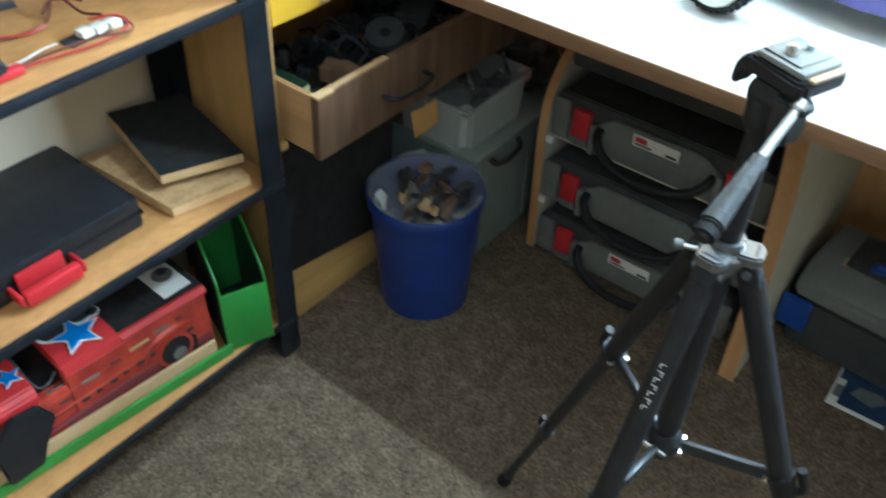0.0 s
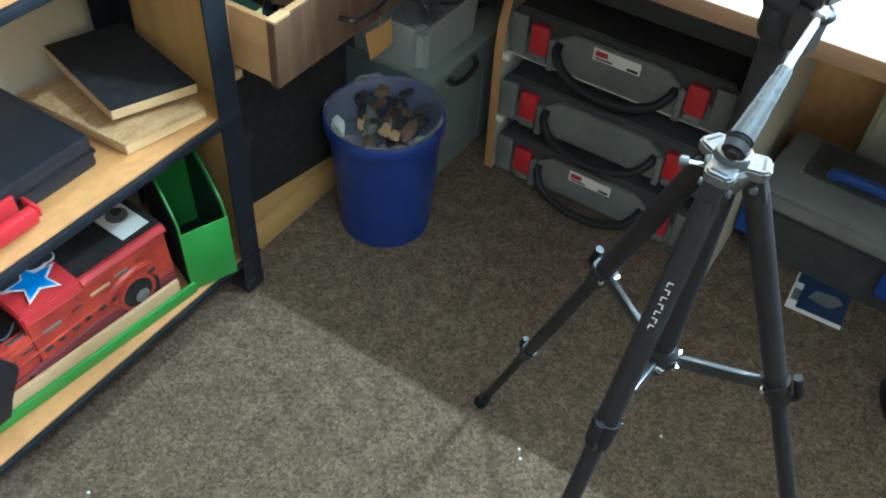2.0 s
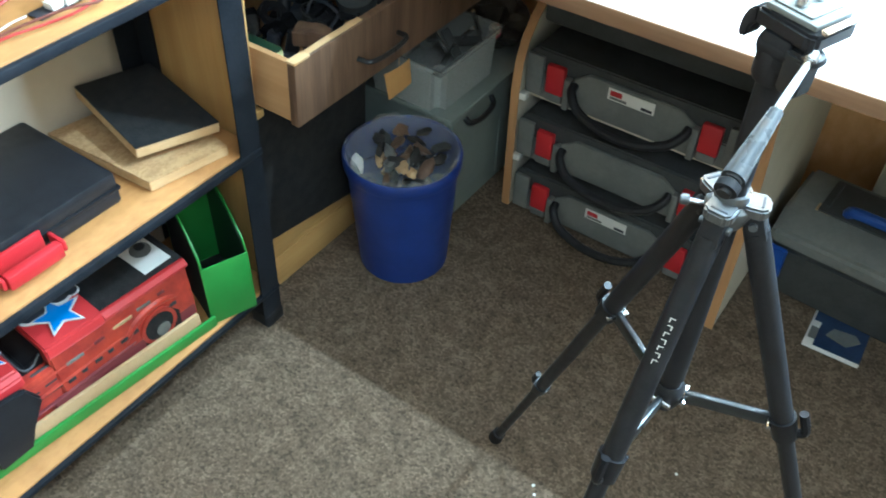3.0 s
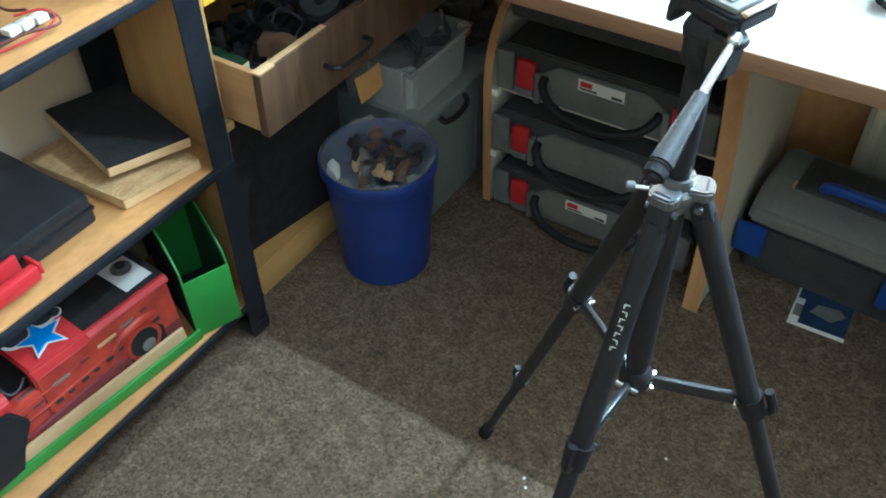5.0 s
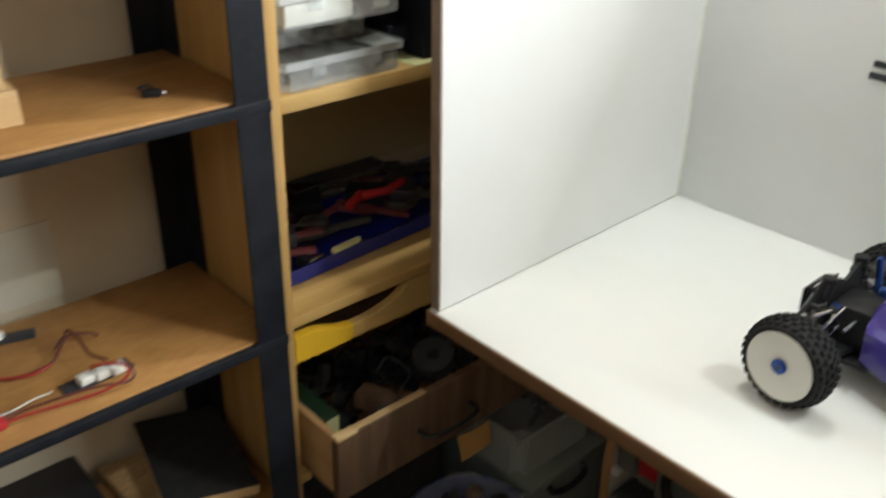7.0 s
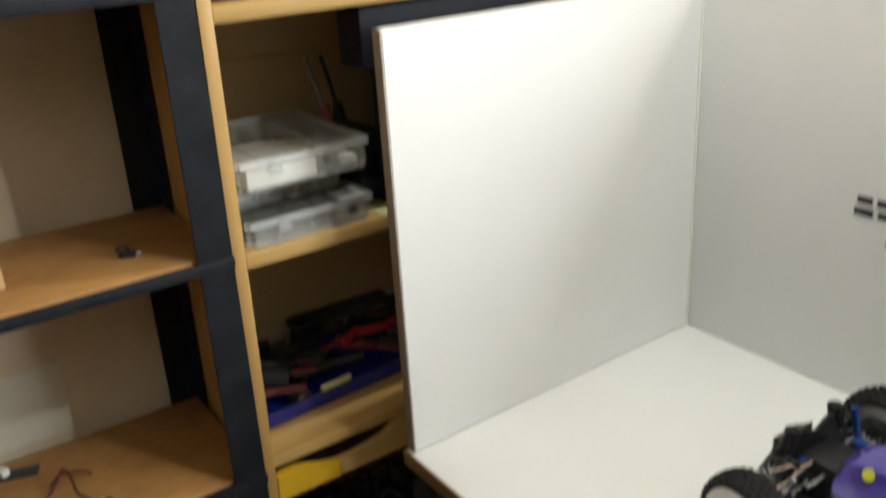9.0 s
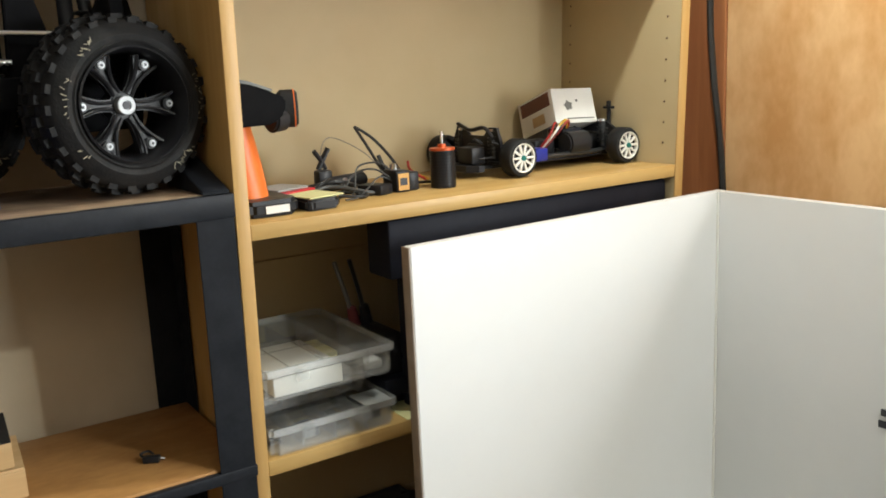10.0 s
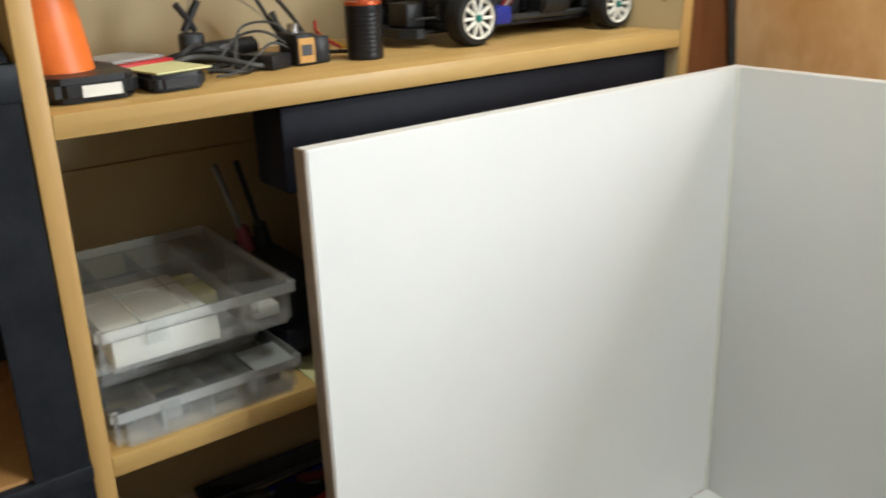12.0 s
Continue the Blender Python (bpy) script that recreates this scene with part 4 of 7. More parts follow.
    part("lock_knob", lathe([(0.0, -0.003), (0.011, -0.003), (0.013, 0.0), (0.011, 0.004), (0.006, 0.006), (0.0, 0.006)], hm @ Matrix.Translation((0.030, -0.022, 0.922)) @ pose(0, 0, 0, 8, 0, 0), seg=24), BLACKGL, t)
    part("side_bracket", prism([(-0.034, 0.886), (-0.012, 0.886), (-0.006, 0.926), (-0.034, 0.926)], "x", 0.012, 0.034, bev=0.003, m=hm), DARKMETAL, t, "grey metal bracket")
    pl = part("plate_seat", prism([(-0.031, -0.026), (0.026, -0.031), (0.034, -0.026), (0.034, 0.024), (0.028, 0.030), (-0.028, 0.030), (-0.033, 0.024)], "z", 0.928, 0.944, bev=0.003, m=hm), BLACKPL, t)
    part("quick_plate", box(-0.025, 0.027, -0.024, 0.025, 0.9445, 0.9505, 0.002, m=hm), GREYPL, pl, "grey quick-release plate")
    part("plate_pad", box(-0.022, 0.018, -0.019, 0.022, 0.9506, 0.9525, 0.0008, m=hm), GREYPL, pl, "rubber pad")
    part("plate_screw", rod(H(-0.002, -0.008, 0.9526), H(-0.002, -0.008, 0.961), 0.0048, 0.004, seg=14, bev=0.001), CHROME, pl, "chrome camera screw")
    part("plate_pin", rod(H(0.001, 0.012, 0.9526), H(0.001, 0.012, 0.957), 0.003, seg=10), CHROME, pl)
    part("plate_lever", prism([(0.029, 0.944), (0.036, 0.944), (0.0365, 0.948), (0.030, 0.949)], "y", -0.022, 0.026, bev=0.001, m=hm), CHROME, pl, "silver release lever")
    claw = [(-0.030, 0.943), (-0.039, 0.938), (-0.0445, 0.926), (-0.045, 0.911), (-0.040, 0.908), (-0.036, 0.913), (-0.034, 0.922), (-0.028, 0.929)]
    part("seat_claw", prism(claw, "y", -0.024, -0.002, bev=0.002, m=hm), BLACKPL, pl, "black plastic side wing")
    a, b = Vector((1.2225, -0.339, 0.947)), HANDLE_END
    w = b - a
    part("handle_rod", rod(a, a + w * 0.45, 0.0030, seg=14), CHROME, t, "thin chrome rod")
    part("handle_nut", rod(a - w * 0.05, a + w * 0.03, 0.0056, seg=12, bev=0.001), CHROME, t)
    gr = part("handle_grip", rod(a + w * 0.40, b - w * 0.05, 0.0048, 0.0084, seg=20, bev=0.002), GRIPGREY, t, "shiny grey tapered handle grip")
    part("grip_cap", rod(b - w * 0.055, b + w * 0.05, 0.0083, 0.0077, seg=20, bev=0.003), BLACKPL, gr, "black end cap")


HANDLE_END = Vector((1.2175, -0.441, 0.903))
tripod(1.199, -0.316)

# ---- bottom shelf of the steel unit: long green tray with a model car shell ----
Z1 = LEVELS[0] + 0.001
tr = thing("green_tray", (0.36, -0.50, Z1), "long green tray with a low tan front on the bottom shelf", "tray")
part("base", box(0.275, 0.450, -0.83, -0.295, Z1, Z1 + 0.012, 0.001), GREEN, tr)
part("front_lip", box(0.4505, 0.4565, -0.83, -0.272, Z1, Z1 + 0.022, 0.001), GREEN, tr)
part("front_board", box(0.4435, 0.450, -0.716, -0.298, Z1 + 0.0125, Z1 + 0.046, 0.001), TAN, tr, "tan fibreboard strip")
zf = Z1 + 0.0125
gb = thing("green_file_box", (0.427, -0.286, Z1), "bright green open box with a sloping side", "box", turn=-20.8)
slope = [(-0.155, 0.0), (-0.003, 0.0), (-0.003, 0.130), (-0.013, 0.157), (-0.075, 0.197), (-0.155, 0.222)]
part("front", box(-0.0028, 0.0, 0.0, 0.084, 0.0, 0.132, 0.0008), GREEN, gb, local=True)
# this side is in shade, put in as black; only its rim stays green
part("side", prism(slope, "y", 0.0, 0.003), BLACKFELT, gb, "side of the box, blackened for its shade", local=True)
part("side_rim", tube([(-0.155, 0.0015, 0.2225), (-0.075, 0.0015, 0.1975), (-0.013, 0.0015, 0.1575), (-0.003, 0.0015, 0.131), (-0.002, 0.0015, 0.004)], 0.0024, seg=6, steps=3), GREEN, gb, "green edge", local=True)
part("side", prism(slope, "y", 0.081, 0.084), GREEN, gb, local=True)
part("back", box(-0.158, -0.1552, 0.0, 0.084, 0.0, 0.222, 0.0008), GREEN, gb, local=True)
# dark facings put the shade of the green box's inside into colour
part("inner_shade", box(-0.155, -0.003, 0.0032, 0.0808, 0.0, 0.004), BLACKFELT, gb, "dark facing that stands in for the shade inside", local=True)
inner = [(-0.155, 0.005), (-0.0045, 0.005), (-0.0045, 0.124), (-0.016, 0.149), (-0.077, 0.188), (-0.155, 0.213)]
part("inner_shade", prism(inner, "y", 0.0798, 0.0808), GREENBOX, gb, "dark facing that stands in for the shade inside", local=True)
part("inner_shade", prism(inner, "y", 0.0032, 0.0042), BLACKFELT, gb, "dark facing that stands in for the shade inside", local=True)
part("inner_shade", box(-0.0044, -0.003, 0.0045, 0.0795, 0.005, 0.124), BLACKFELT, gb, "dark facing that stands in for the shade inside", local=True)
gp = thing("green_file_box", (0.40, -0.77, Z1 + 0.012), "bright green open box at the far end of the tray", "box")
part("front", box(0.445, 0.4505, -0.820, -0.7225, zf, zf + 0.100, 0.001), GREEN, gp)
part("side", prism([(0.24, zf), (0.4445, zf), (0.4445, zf + 0.104), (0.24, zf + 0.108)], "y", -0.722, -0.717), GREEN, gp)
part("back", box(0.2345, 0.2395, -0.820, -0.717, zf, zf + 0.108, 0.001), GREEN, gp)

for e in (tr, gp):
    e.matrix_basis = Matrix.Translation((-0.043, 0, 0)) @ Matrix.Translation((0.36, -0.5, 0)) @ pose(0, 0, 0, 0, 0, -5.4) @ Matrix.Translation((-0.36, 0.5, 0)) @ e.matrix_basis


def car_shell():
    """A boxy red toy car body: flat black roof, red panels with stars, moulded orange side."""
    c = thing("model_car_shell", (0.34, -0.52, zf), "red model car body with a black roof and star decals", "model car")
    zt, zb = 0.243, zf + 0.001
    y0, y1 = -0.552, -0.300
    part("cabin", prism([(0.225, zb), (0.4345, zb), (0.4345, zb + 0.052), (0.432, zb + 0.090), (0.430, zt - 0.010), (0.422, zt), (0.235, zt), (0.225, zt - 0.01)], "y", y0, y1, bev=0.003), ORANGEBODY, c, "orange-red moulded side")
    part("roof", box(0.232, 0.420, y0 + 0.098, y1 + 0.004, zt + 0.0003, zt + 0.003, 0.001), BLACKFELT, c, "matt black roof")
    part("roof_rail", prism([(0.4205, zt + 0.004), (0.4205, zt - 0.004), (0.420, zt - 0.008), (0.433, zt - 0.009), (0.4335, zt - 0.004), (0.427, zt + 0.004)], "y", y0 + 0.098, y1 + 0.003, bev=0.001), REDBODY, c, "red rail along the roof")
    part("star_panel", prism([(0.310, zt + 0.0003), (0.422, zt + 0.0003), (0.4325, zt - 0.010), (0.4375, zt - 0.008), (0.433, zt + 0.010), (0.424, zt + 0.014), (0.310, zt + 0.014)], "y", y0 - 0.002, y0 + 0.0965, bev=0.003), REDBODY, c, "red panel with a star")
    # windscreen recess and bonnet
    part("windscreen", prism([(y0 - 0.0005, zt - 0.004), (y0 - 0.0005, zb + 0.02), (y0 - 0.041, zb + 0.02), (y0 - 0.041, zt - 0.012), (y0 - 0.030, zt - 0.020)], "x", 0.240, 0.412, bev=0.002), BLACKGL, c, "dark windscreen recess")
    part("screen_frame", tube([(0.413, y0 - 0.004, zt - 0.008), (0.416, y0 - 0.02, zt - 0.020), (0.420, y0 - 0.038, zt - 0.008), (0.36, y0 - 0.040, zt - 0.004), (0.29, y0 - 0.040, zt - 0.004)], 0.0018), GREYMETAL, c)
    bon = prism([(0.260, zt - 0.030), (0.420, zt - 0.030), (0.436, zt - 0.024), (0.434, zt - 0.008), (0.424, zt + 0.0015), (0.260, zt + 0.002)], "y", y0 - 0.160, y0 - 0.0425, bev=0.003)
    part("bonnet", bon, REDBODY, c, "red bonnet with stars and white marks")
    part("wing", box(0.30, 0.431, y0 - 0.130, y0 + 0.002, zb, zt - 0.031, 0.004), ORANGEBODY, c, "orange-red front wing")

    def decal(poly, x, y, z, mtl, lab, turn=-80, t=0.001):
        part("decal", prism(poly, "z", 0, t, m=spun(x, y, z, turn)), mtl, c, lab)

    zs, zn = zt + 0.0142, zt + 0.0022
    for dx, dy, r in ((-0.035, -0.020, 0.026), (-0.040, 0.028, 0.024), (-0.030, 0.046, 0.012)):
        decal(arc(0, 0, r, 0, 360, 20)[:-1], 0.392 + dx, y0 + 0.046 + dy, zs, PAPER, "white blot")
        decal(arc(0, 0, r * 0.80, 0, 360, 20)[:-1], 0.392 + dx, y0 + 0.046 + dy, zs + 0.0012, INK, "")
    decal(star(0, 0, 0.043, 22), 0.392, y0 + 0.050, zs + 0.0024, PAPER, "white star outline")
    decal(star(0, 0, 0.0355, 22), 0.392, y0 + 0.050, zs + 0.0036, STARBLUE, "blue star decal")
    yb = y0 - 0.102
    for dx, dy, r in ((0.050, -0.022, 0.026), (0.034, 0.042, 0.019), (-0.035, 0.020, 0.018)):
        decal(star(0, 0, r * 1.18, 30), 0.352 + dx, yb + dy, zn, PAPER, "white star outline")
        decal(star(0, 0, r, 30), 0.352 + dx, yb + dy, zn + 0.0012, STARBLUE, "blue star decal")
    for k in range(6):
        dx, dy = -0.022 + 0.026 * (k // 3) + 0.006 * (k % 3), -0.034 + 0.026 * (k % 3)
        decal(arc(0, 0, 0.0155, 0, 360, 16)[:-1], 0.350 + dx, yb + dy, zn + 0.0024, PAPER, "white blot")
        decal(arc(0, 0, 0.0115, 0, 360, 16)[:-1], 0.350 + dx, yb + dy, zn + 0.0036, INK, "")
        decal(arc(0, 0, 0.0062, 0, 360, 12)[:-1], 0.350 + dx, yb + dy, zn + 0.0048, (PAPER, TAN)[k % 2], "")
    for k in range(6):
        decal([(-0.044, -0.0016), (0.044, -0.0010), (0.044, 0.0010), (-0.044, 0.0016)], 0.376, y0 - 0.156 + 0.008 * k, zn + 0.0001, PAPER, "pale stripe", 8 - 5 * k)
    decal([(-0.040, -0.024), (0.036, -0.030), (0.040, 0.022), (-0.032, 0.028)], 0.370, y1 - 0.034, zt + 0.0032, PAPER, "grey photo sticker", 6)
    decal(arc(-0.012, 0.004, 0.018, 0, 360, 16)[:-1], 0.370, y1 - 0.034, zt + 0.0044, WIREGREY, "", 6)
    decal(arc(-0.018, 0.008, 0.009, 0, 360, 16)[:-1], 0.370, y1 - 0.034, zt + 0.0056, INK, "", 6)
    # plum sill with dark vents and pale scuffs
    part("sill", prism([(0.4346, zb), (0.4354, zb + 0.002), (0.4354, zb + 0.042), (0.4346, zb + 0.044)], "y", y0 - 0.02, y1 - 0.004), MAROON, c, "plum lower body")
    for k in range(9):
        u = y0 + 0.012 + 0.024 * k
        part("vent", box(0.4346, 0.4362, u, u + 0.013 - 0.003 * (k % 2), zb + 0.060 + 0.0014 * k, zb + 0.067 + 0.0014 * k, 0.0004), INK, c, "dark moulded vent")
    for k, (u, h, n) in enumerate(((0.02, 0.092, 0.030), (0.07, 0.096, 0.018), (0.105, 0.100, 0.035), (0.150, 0.104, 0.026), (0.19, 0.107, 0.014))):
        part("scuff", box(0.4315, 0.4330, y0 + u, y0 + u + n, zb + h, zb + h + 0.006, 0.0004), (GREYPL, MAROON, TAN)[k % 3], c, "pale scuff")
    part("wheel_well", prism([(y1 - 0.106, zb + 0.022), (y1 - 0.036, zb + 0.022), (y1 - 0.034, zb + 0.056), (y1 - 0.052, zb + 0.078), (y1 - 0.086, zb + 0.078), (y1 - 0.104, zb + 0.058)], "x", 0.4362, 0.4372), BLACKFELT, c, "dark wheel opening")
    # moulded side: wheel arch, sill, crease lines, streaks
    ya, za = y1 - 0.075, zb + 0.052
    part("wheel_arch", rod((0.400, ya, za), (0.4362, ya, za), 0.027, seg=28), BLACKFELT, c, "dark wheel opening")
    part("arch_trim", lathe([(0.027, 0.0), (0.034, 0.0), (0.034, 0.005), (0.027, 0.005)], spun(0.4325, ya, za) @ pose(0, 0, 0, 0, 90, 0), seg=28, closed=True), ORANGEBODY, c)
    part("arch_flare", tube([(0.428, ya - 0.065, zb + 0.056), (0.432, ya - 0.03, zb + 0.088), (0.430, ya + 0.015, zb + 0.094), (0.424, ya + 0.060, zb + 0.076)], 0.007), ORANGEBODY, c)
    part("wheel_hub", rod((0.4362, ya + 0.006, za - 0.012), (0.4380, ya + 0.006, za - 0.012), 0.013, seg=16), GREYPL, c)
    for k, (h0, h1, mtl) in enumerate(((0.096, 0.101, ORANGEBODY), (0.070, 0.075, ORANGEBODY), (0.046, 0.049, MAROON))):
        part("crease", tube([(0.428 + 0.003 * k, y0 - 0.12, zb + h0 - 0.010), (0.429 + 0.003 * k, y0 + 0.03, zb + h0), (0.427 + 0.003 * k, ya - 0.045, zb + h1)], 0.0035, flat=0.6), mtl, c)
    for k, (u, v, h) in enumerate(((-0.05, -0.03, 0.080), (-0.02, 0.0, 0.083), (0.01, 0.03, 0.085), (0.06, 0.075, 0.085), (0.085, 0.11, 0.088), (-0.04, 0.02, 0.064), (0.03, 0.07, 0.063))):
        part("marking", box(0.4285, 0.4315, y0 + u, y0 + v, zb + h - 0.004, zb + h, 0.0003), INK, c)
    for k, (u, v, z) in enumerate(((-0.03, 0.012, 0.110), (0.018, 0.05, 0.112), (0.06, 0.085, 0.113), (0.105, 0.14, 0.116), (0.15, 0.166, 0.117), (0.19, 0.205, 0.117))):
        part("streak", box(0.4195, 0.4235, y0 + u, y0 + v, zb + z - 0.008, zb + z - 0.002, 0.0005), (GREYMETAL, GREYPL, PAPER)[k % 3], c)

    c.matrix_basis = pose(0.397, -0.287, 0, 0, 0, -4) @ pose(-0.420, 0.29, 0) @ c.matrix_basis


car_shell()
solo("black_spoiler", prism([(-0.700, 0.1145), (-0.645, 0.1145), (-0.632, 0.145), (-0.604, 0.190), (-0.622, 0.228), (-0.662, 0.236), (-0.704, 0.205)], "x", 0.4000, 0.4110, bev=0.003, m=pose(-0.004, 0.02, 0, 0, 0, 0)), BLACKPL, "black plastic spoiler leaning on the tray's front", "spoiler")

# ---- second shelf: black case and two boards ----
Z2 = LEVELS[1]
kc = thing("flat_tool_case", (0.30, -0.55, Z2), "flat black plastic case with a red handle", "case")
part("lower_shell", box(0.195, 0.404, -0.78, -0.375, Z2 + 0.0005, Z2 + 0.026, 0.006), BLACKPL, kc)
part("upper_shell", box(0.195, 0.404, -0.78, -0.375, Z2 + 0.0275, Z2 + 0.055, 0.007), BLACKPL, kc)
part("lid_rim", box(0.193, 0.406, -0.782, -0.373, Z2 + 0.0235, Z2 + 0.0300, 0.002), BLACKGL, kc)
hd = part("handle", box(0.406, 0.440, -0.592, -0.585, Z2 + 0.014, Z2 + 0.032, 0.003), RED, kc, "red plastic handle")
box_bm = box(0.406, 0.440, -0.500, -0.493, Z2 + 0.014, Z2 + 0.032, 0.003)
part("handle_arm", box_bm, RED, hd)
part("handle_grip", box(0.428, 0.444, -0.5845, -0.5005, Z2 + 0.010, Z2 + 0.034, 0.004), RED, hd)
part("latch", box(0.4065, 0.4135, -0.578, -0.508, Z2 + 0.012, Z2 + 0.046, 0.003), RED, hd)
kc.matrix_basis = pose(-0.014, 0.015, 0) @ kc.matrix_basis


def slab(name, pts, z, t, label, side, face, tilt=0.0, lift=0.0):
    s = thing(name, ((pts[0][0] + pts[2][0]) / 2, (pts[0][1] + pts[2][1]) / 2, z), label, "board")
    cx, cy = sum(p[0] for p in pts) / 4, sum(p[1] for p in pts) / 4
    m = Matrix.Translation((cx, cy, z + lift)) @ pose(0, 0, 0, 0, tilt, 0)
    loc = [(x - cx, y - cy) for x, y in pts]
    part("core", prism(loc, "z", 0.0005, t, bev=0.001, m=m), side, s)
    part("top_face", prism([(x * 0.998, y * 0.998) for x, y in loc], "z", t + 0.0002, t + 0.0022, m=m), face, s)
    return s


slab("lower_board", [(0.407, -0.322), (0.433, -0.191), (0.225, -0.155), (0.190, -0.335)], Z2, 0.016, "unpainted pressed-wood board lying on the shelf", PINE, OSB)
slab("upper_board", [(0.368, -0.306), (0.412, -0.182), (0.225, -0.150), (0.190, -0.270)], Z2 + 0.019, 0.018, "pine board with a black face lying on another board", PINE, BLACKFELT, 5.5, 0.021)

# ---- third shelf: battery charger and leads ----
Z3 = LEVELS[2]
ch = thing("battery_charger", (0.37, -0.57, Z3), "black battery charger with a small blue display", "charger")
m = spun(0.365, -0.575, Z3, 8)
part("body", prism([(-0.068, 0.001), (0.068, 0.001), (0.072, 0.006), (0.072, 0.018), (0.05, 0.032), (-0.068, 0.046)], "y", -0.075, 0.075, bev=0.004, m=m), BLACKPL, ch)
face = m @ pose(0.0, 0, 0.0392, 0, 6.8, 0)
part("display", box(-0.034, -0.002, -0.05, 0.05, 0.0005, 0.003, 0.001, m=face), NAVY, ch, "dark blue display")
for i in range(4):
    part("button", box(0.026, 0.036, -0.048 + 0.027 * i, -0.030 + 0.027 * i, -0.001, 0.0030, 0.001, m=face), DARKGREYPL, ch)
    part("print_bar", box(0.014, 0.018, -0.048 + 0.027 * i, -0.034 + 0.027 * i, 0.0, 0.0016, m=face), WIREGREY, ch)
for i in range(9):
    part("print_bar", box(0.040, 0.0435 - 0.001 * (i % 2), -0.046 + 0.011 * i, -0.040 + 0.011 * i, -0.001, 0.0008, m=face), PALEYELLOW, ch)
part("rear_box", box(-0.066, -0.030, -0.10, 0.03, 0.044, 0.075, 0.006, m=m), BLACKPL, ch)
bb = thing("balance_board", (0.422, -0.385, Z3), "small white balance connector board with leads", "connector")
for k in range(3):
    mm = spun(0.402 + 0.002 * k, -0.380 + 0.0185 * k, Z3, 6)
    part("socket", box(-0.008, 0.008, -0.0085, 0.0085, 0.003, 0.012, 0.001, m=mm), WHITEPL, bb)
part("board", box(-0.013, 0.013, -0.012, 0.072, 0.0005, 0.0028, 0.001, m=spun(0.401, -0.396, Z3, 4)), INK, bb)
b2 = thing("balance_board", (0.235, -0.42, Z3), "small white balance connector board near the wall", "connector")
for k in range(2):
    mm = spun(0.238 + 0.006 * k, -0.445 + 0.015 * k, Z3, 28)
    part("socket", box(-0.008, 0.008, -0.006, 0.006, 0.003, 0.014, 0.002, m=mm), WHITEPL, b2)
part("board", box(-0.012, 0.012, -0.010, 0.060, 0.0005, 0.0028, 0.001, m=spun(0.240, -0.445, Z3, -16)), INK, b2)
zz = Z3 + 0.003


def shelf_lead(name, mtl, r, pts):
    solo(name, tube([(x, y, zz + z) for x, y, z in pts], r * 0.72), mtl, name.split("_")[0] + " insulated lead lying loose on the shelf", "cable", "leads on the shelf")


shelf_lead("red_lead", WIRERED, 0.0024, [(0.42, -0.50, 0), (0.424, -0.46, 0.004), (0.430, -0.42, 0.003), (0.438, -0.375, 0.004), (0.436, -0.342, 0.010), (0.425, -0.345, 0.022), (0.405, -0.372, 0.020)])
shelf_lead("dark_lead", WIREBROWN, 0.0024, [(0.418, -0.50, 0.002), (0.412, -0.46, 0.002), (0.420, -0.425, 0.006), (0.432, -0.38, 0.009), (0.441, -0.348, 0.006), (0.437, -0.335, 0.008), (0.425, -0.338, 0.018)])
shelf_lead("dark_lead", WIREBROWN, 0.0026, [(0.30, -0.50, 0), (0.325, -0.47, 0.004), (0.345, -0.44, 0.002), (0.345, -0.40, 0.003), (0.322, -0.375, 0.010), (0.316, -0.365, 0.022), (0.335, -0.36, 0.018), (0.37, -0.36, 0.013), (0.402, -0.352, 0.018)])
shelf_lead("dark_lead", WIREBROWN, 0.0030, [(0.318, -0.385, 0.002), (0.312, -0.368, 0.012), (0.318, -0.345, 0.010), (0.326, -0.333, 0.005)])
shelf_lead("red_lead", WIRERED, 0.0026, [(0.29, -0.52, 0.004), (0.315, -0.49, 0.006), (0.338, -0.455, 0.004), (0.350, -0.425, 0.002), (0.348, -0.40, 0.004)])
shelf_lead("white_lead", WIREWHITE, 0.0015, [(0.40, -0.50, 0.002), (0.408, -0.47, 0.004), (0.405, -0.44, 0.006), (0.408, -0.42, 0.008)])
shelf_lead("yellow_lead", WIREYEL, 0.0016, [(0.25, -0.53, 0.004), (0.246, -0.50, 0.006), (0.238, -0.47, 0.006), (0.238, -0.45, 0.008)])
shelf_lead("white_lead", WIREWHITE, 0.0014, [(0.26, -0.53, 0.008), (0.256, -0.50, 0.010), (0.245, -0.475, 0.010), (0.244, -0.45, 0.009)])
shelf_lead("black_lead", WIREBLACK, 0.0018, [(0.27, -0.53, 0.003), (0.285, -0.50, 0.004), (0.30, -0.475, 0.002), (0.29, -0.45, 0.003), (0.26, -0.44, 0.006)])
solo("lead_plug", box(0.413, 0.428, -0.515, -0.475, Z3 + 0.001, Z3 + 0.012, 0.003), RED, "red lead plug on the shelf", "plug")
# thin cream sheet standing in for the patch of light on the wall
solo("wall_light_patch", box(0.1805, 0.1822, -0.60, -0.322, Z3 + 0.001, Z3 + 0.112), CREAM, "pale sheet standing in for a patch of light on the wall", "sheet")

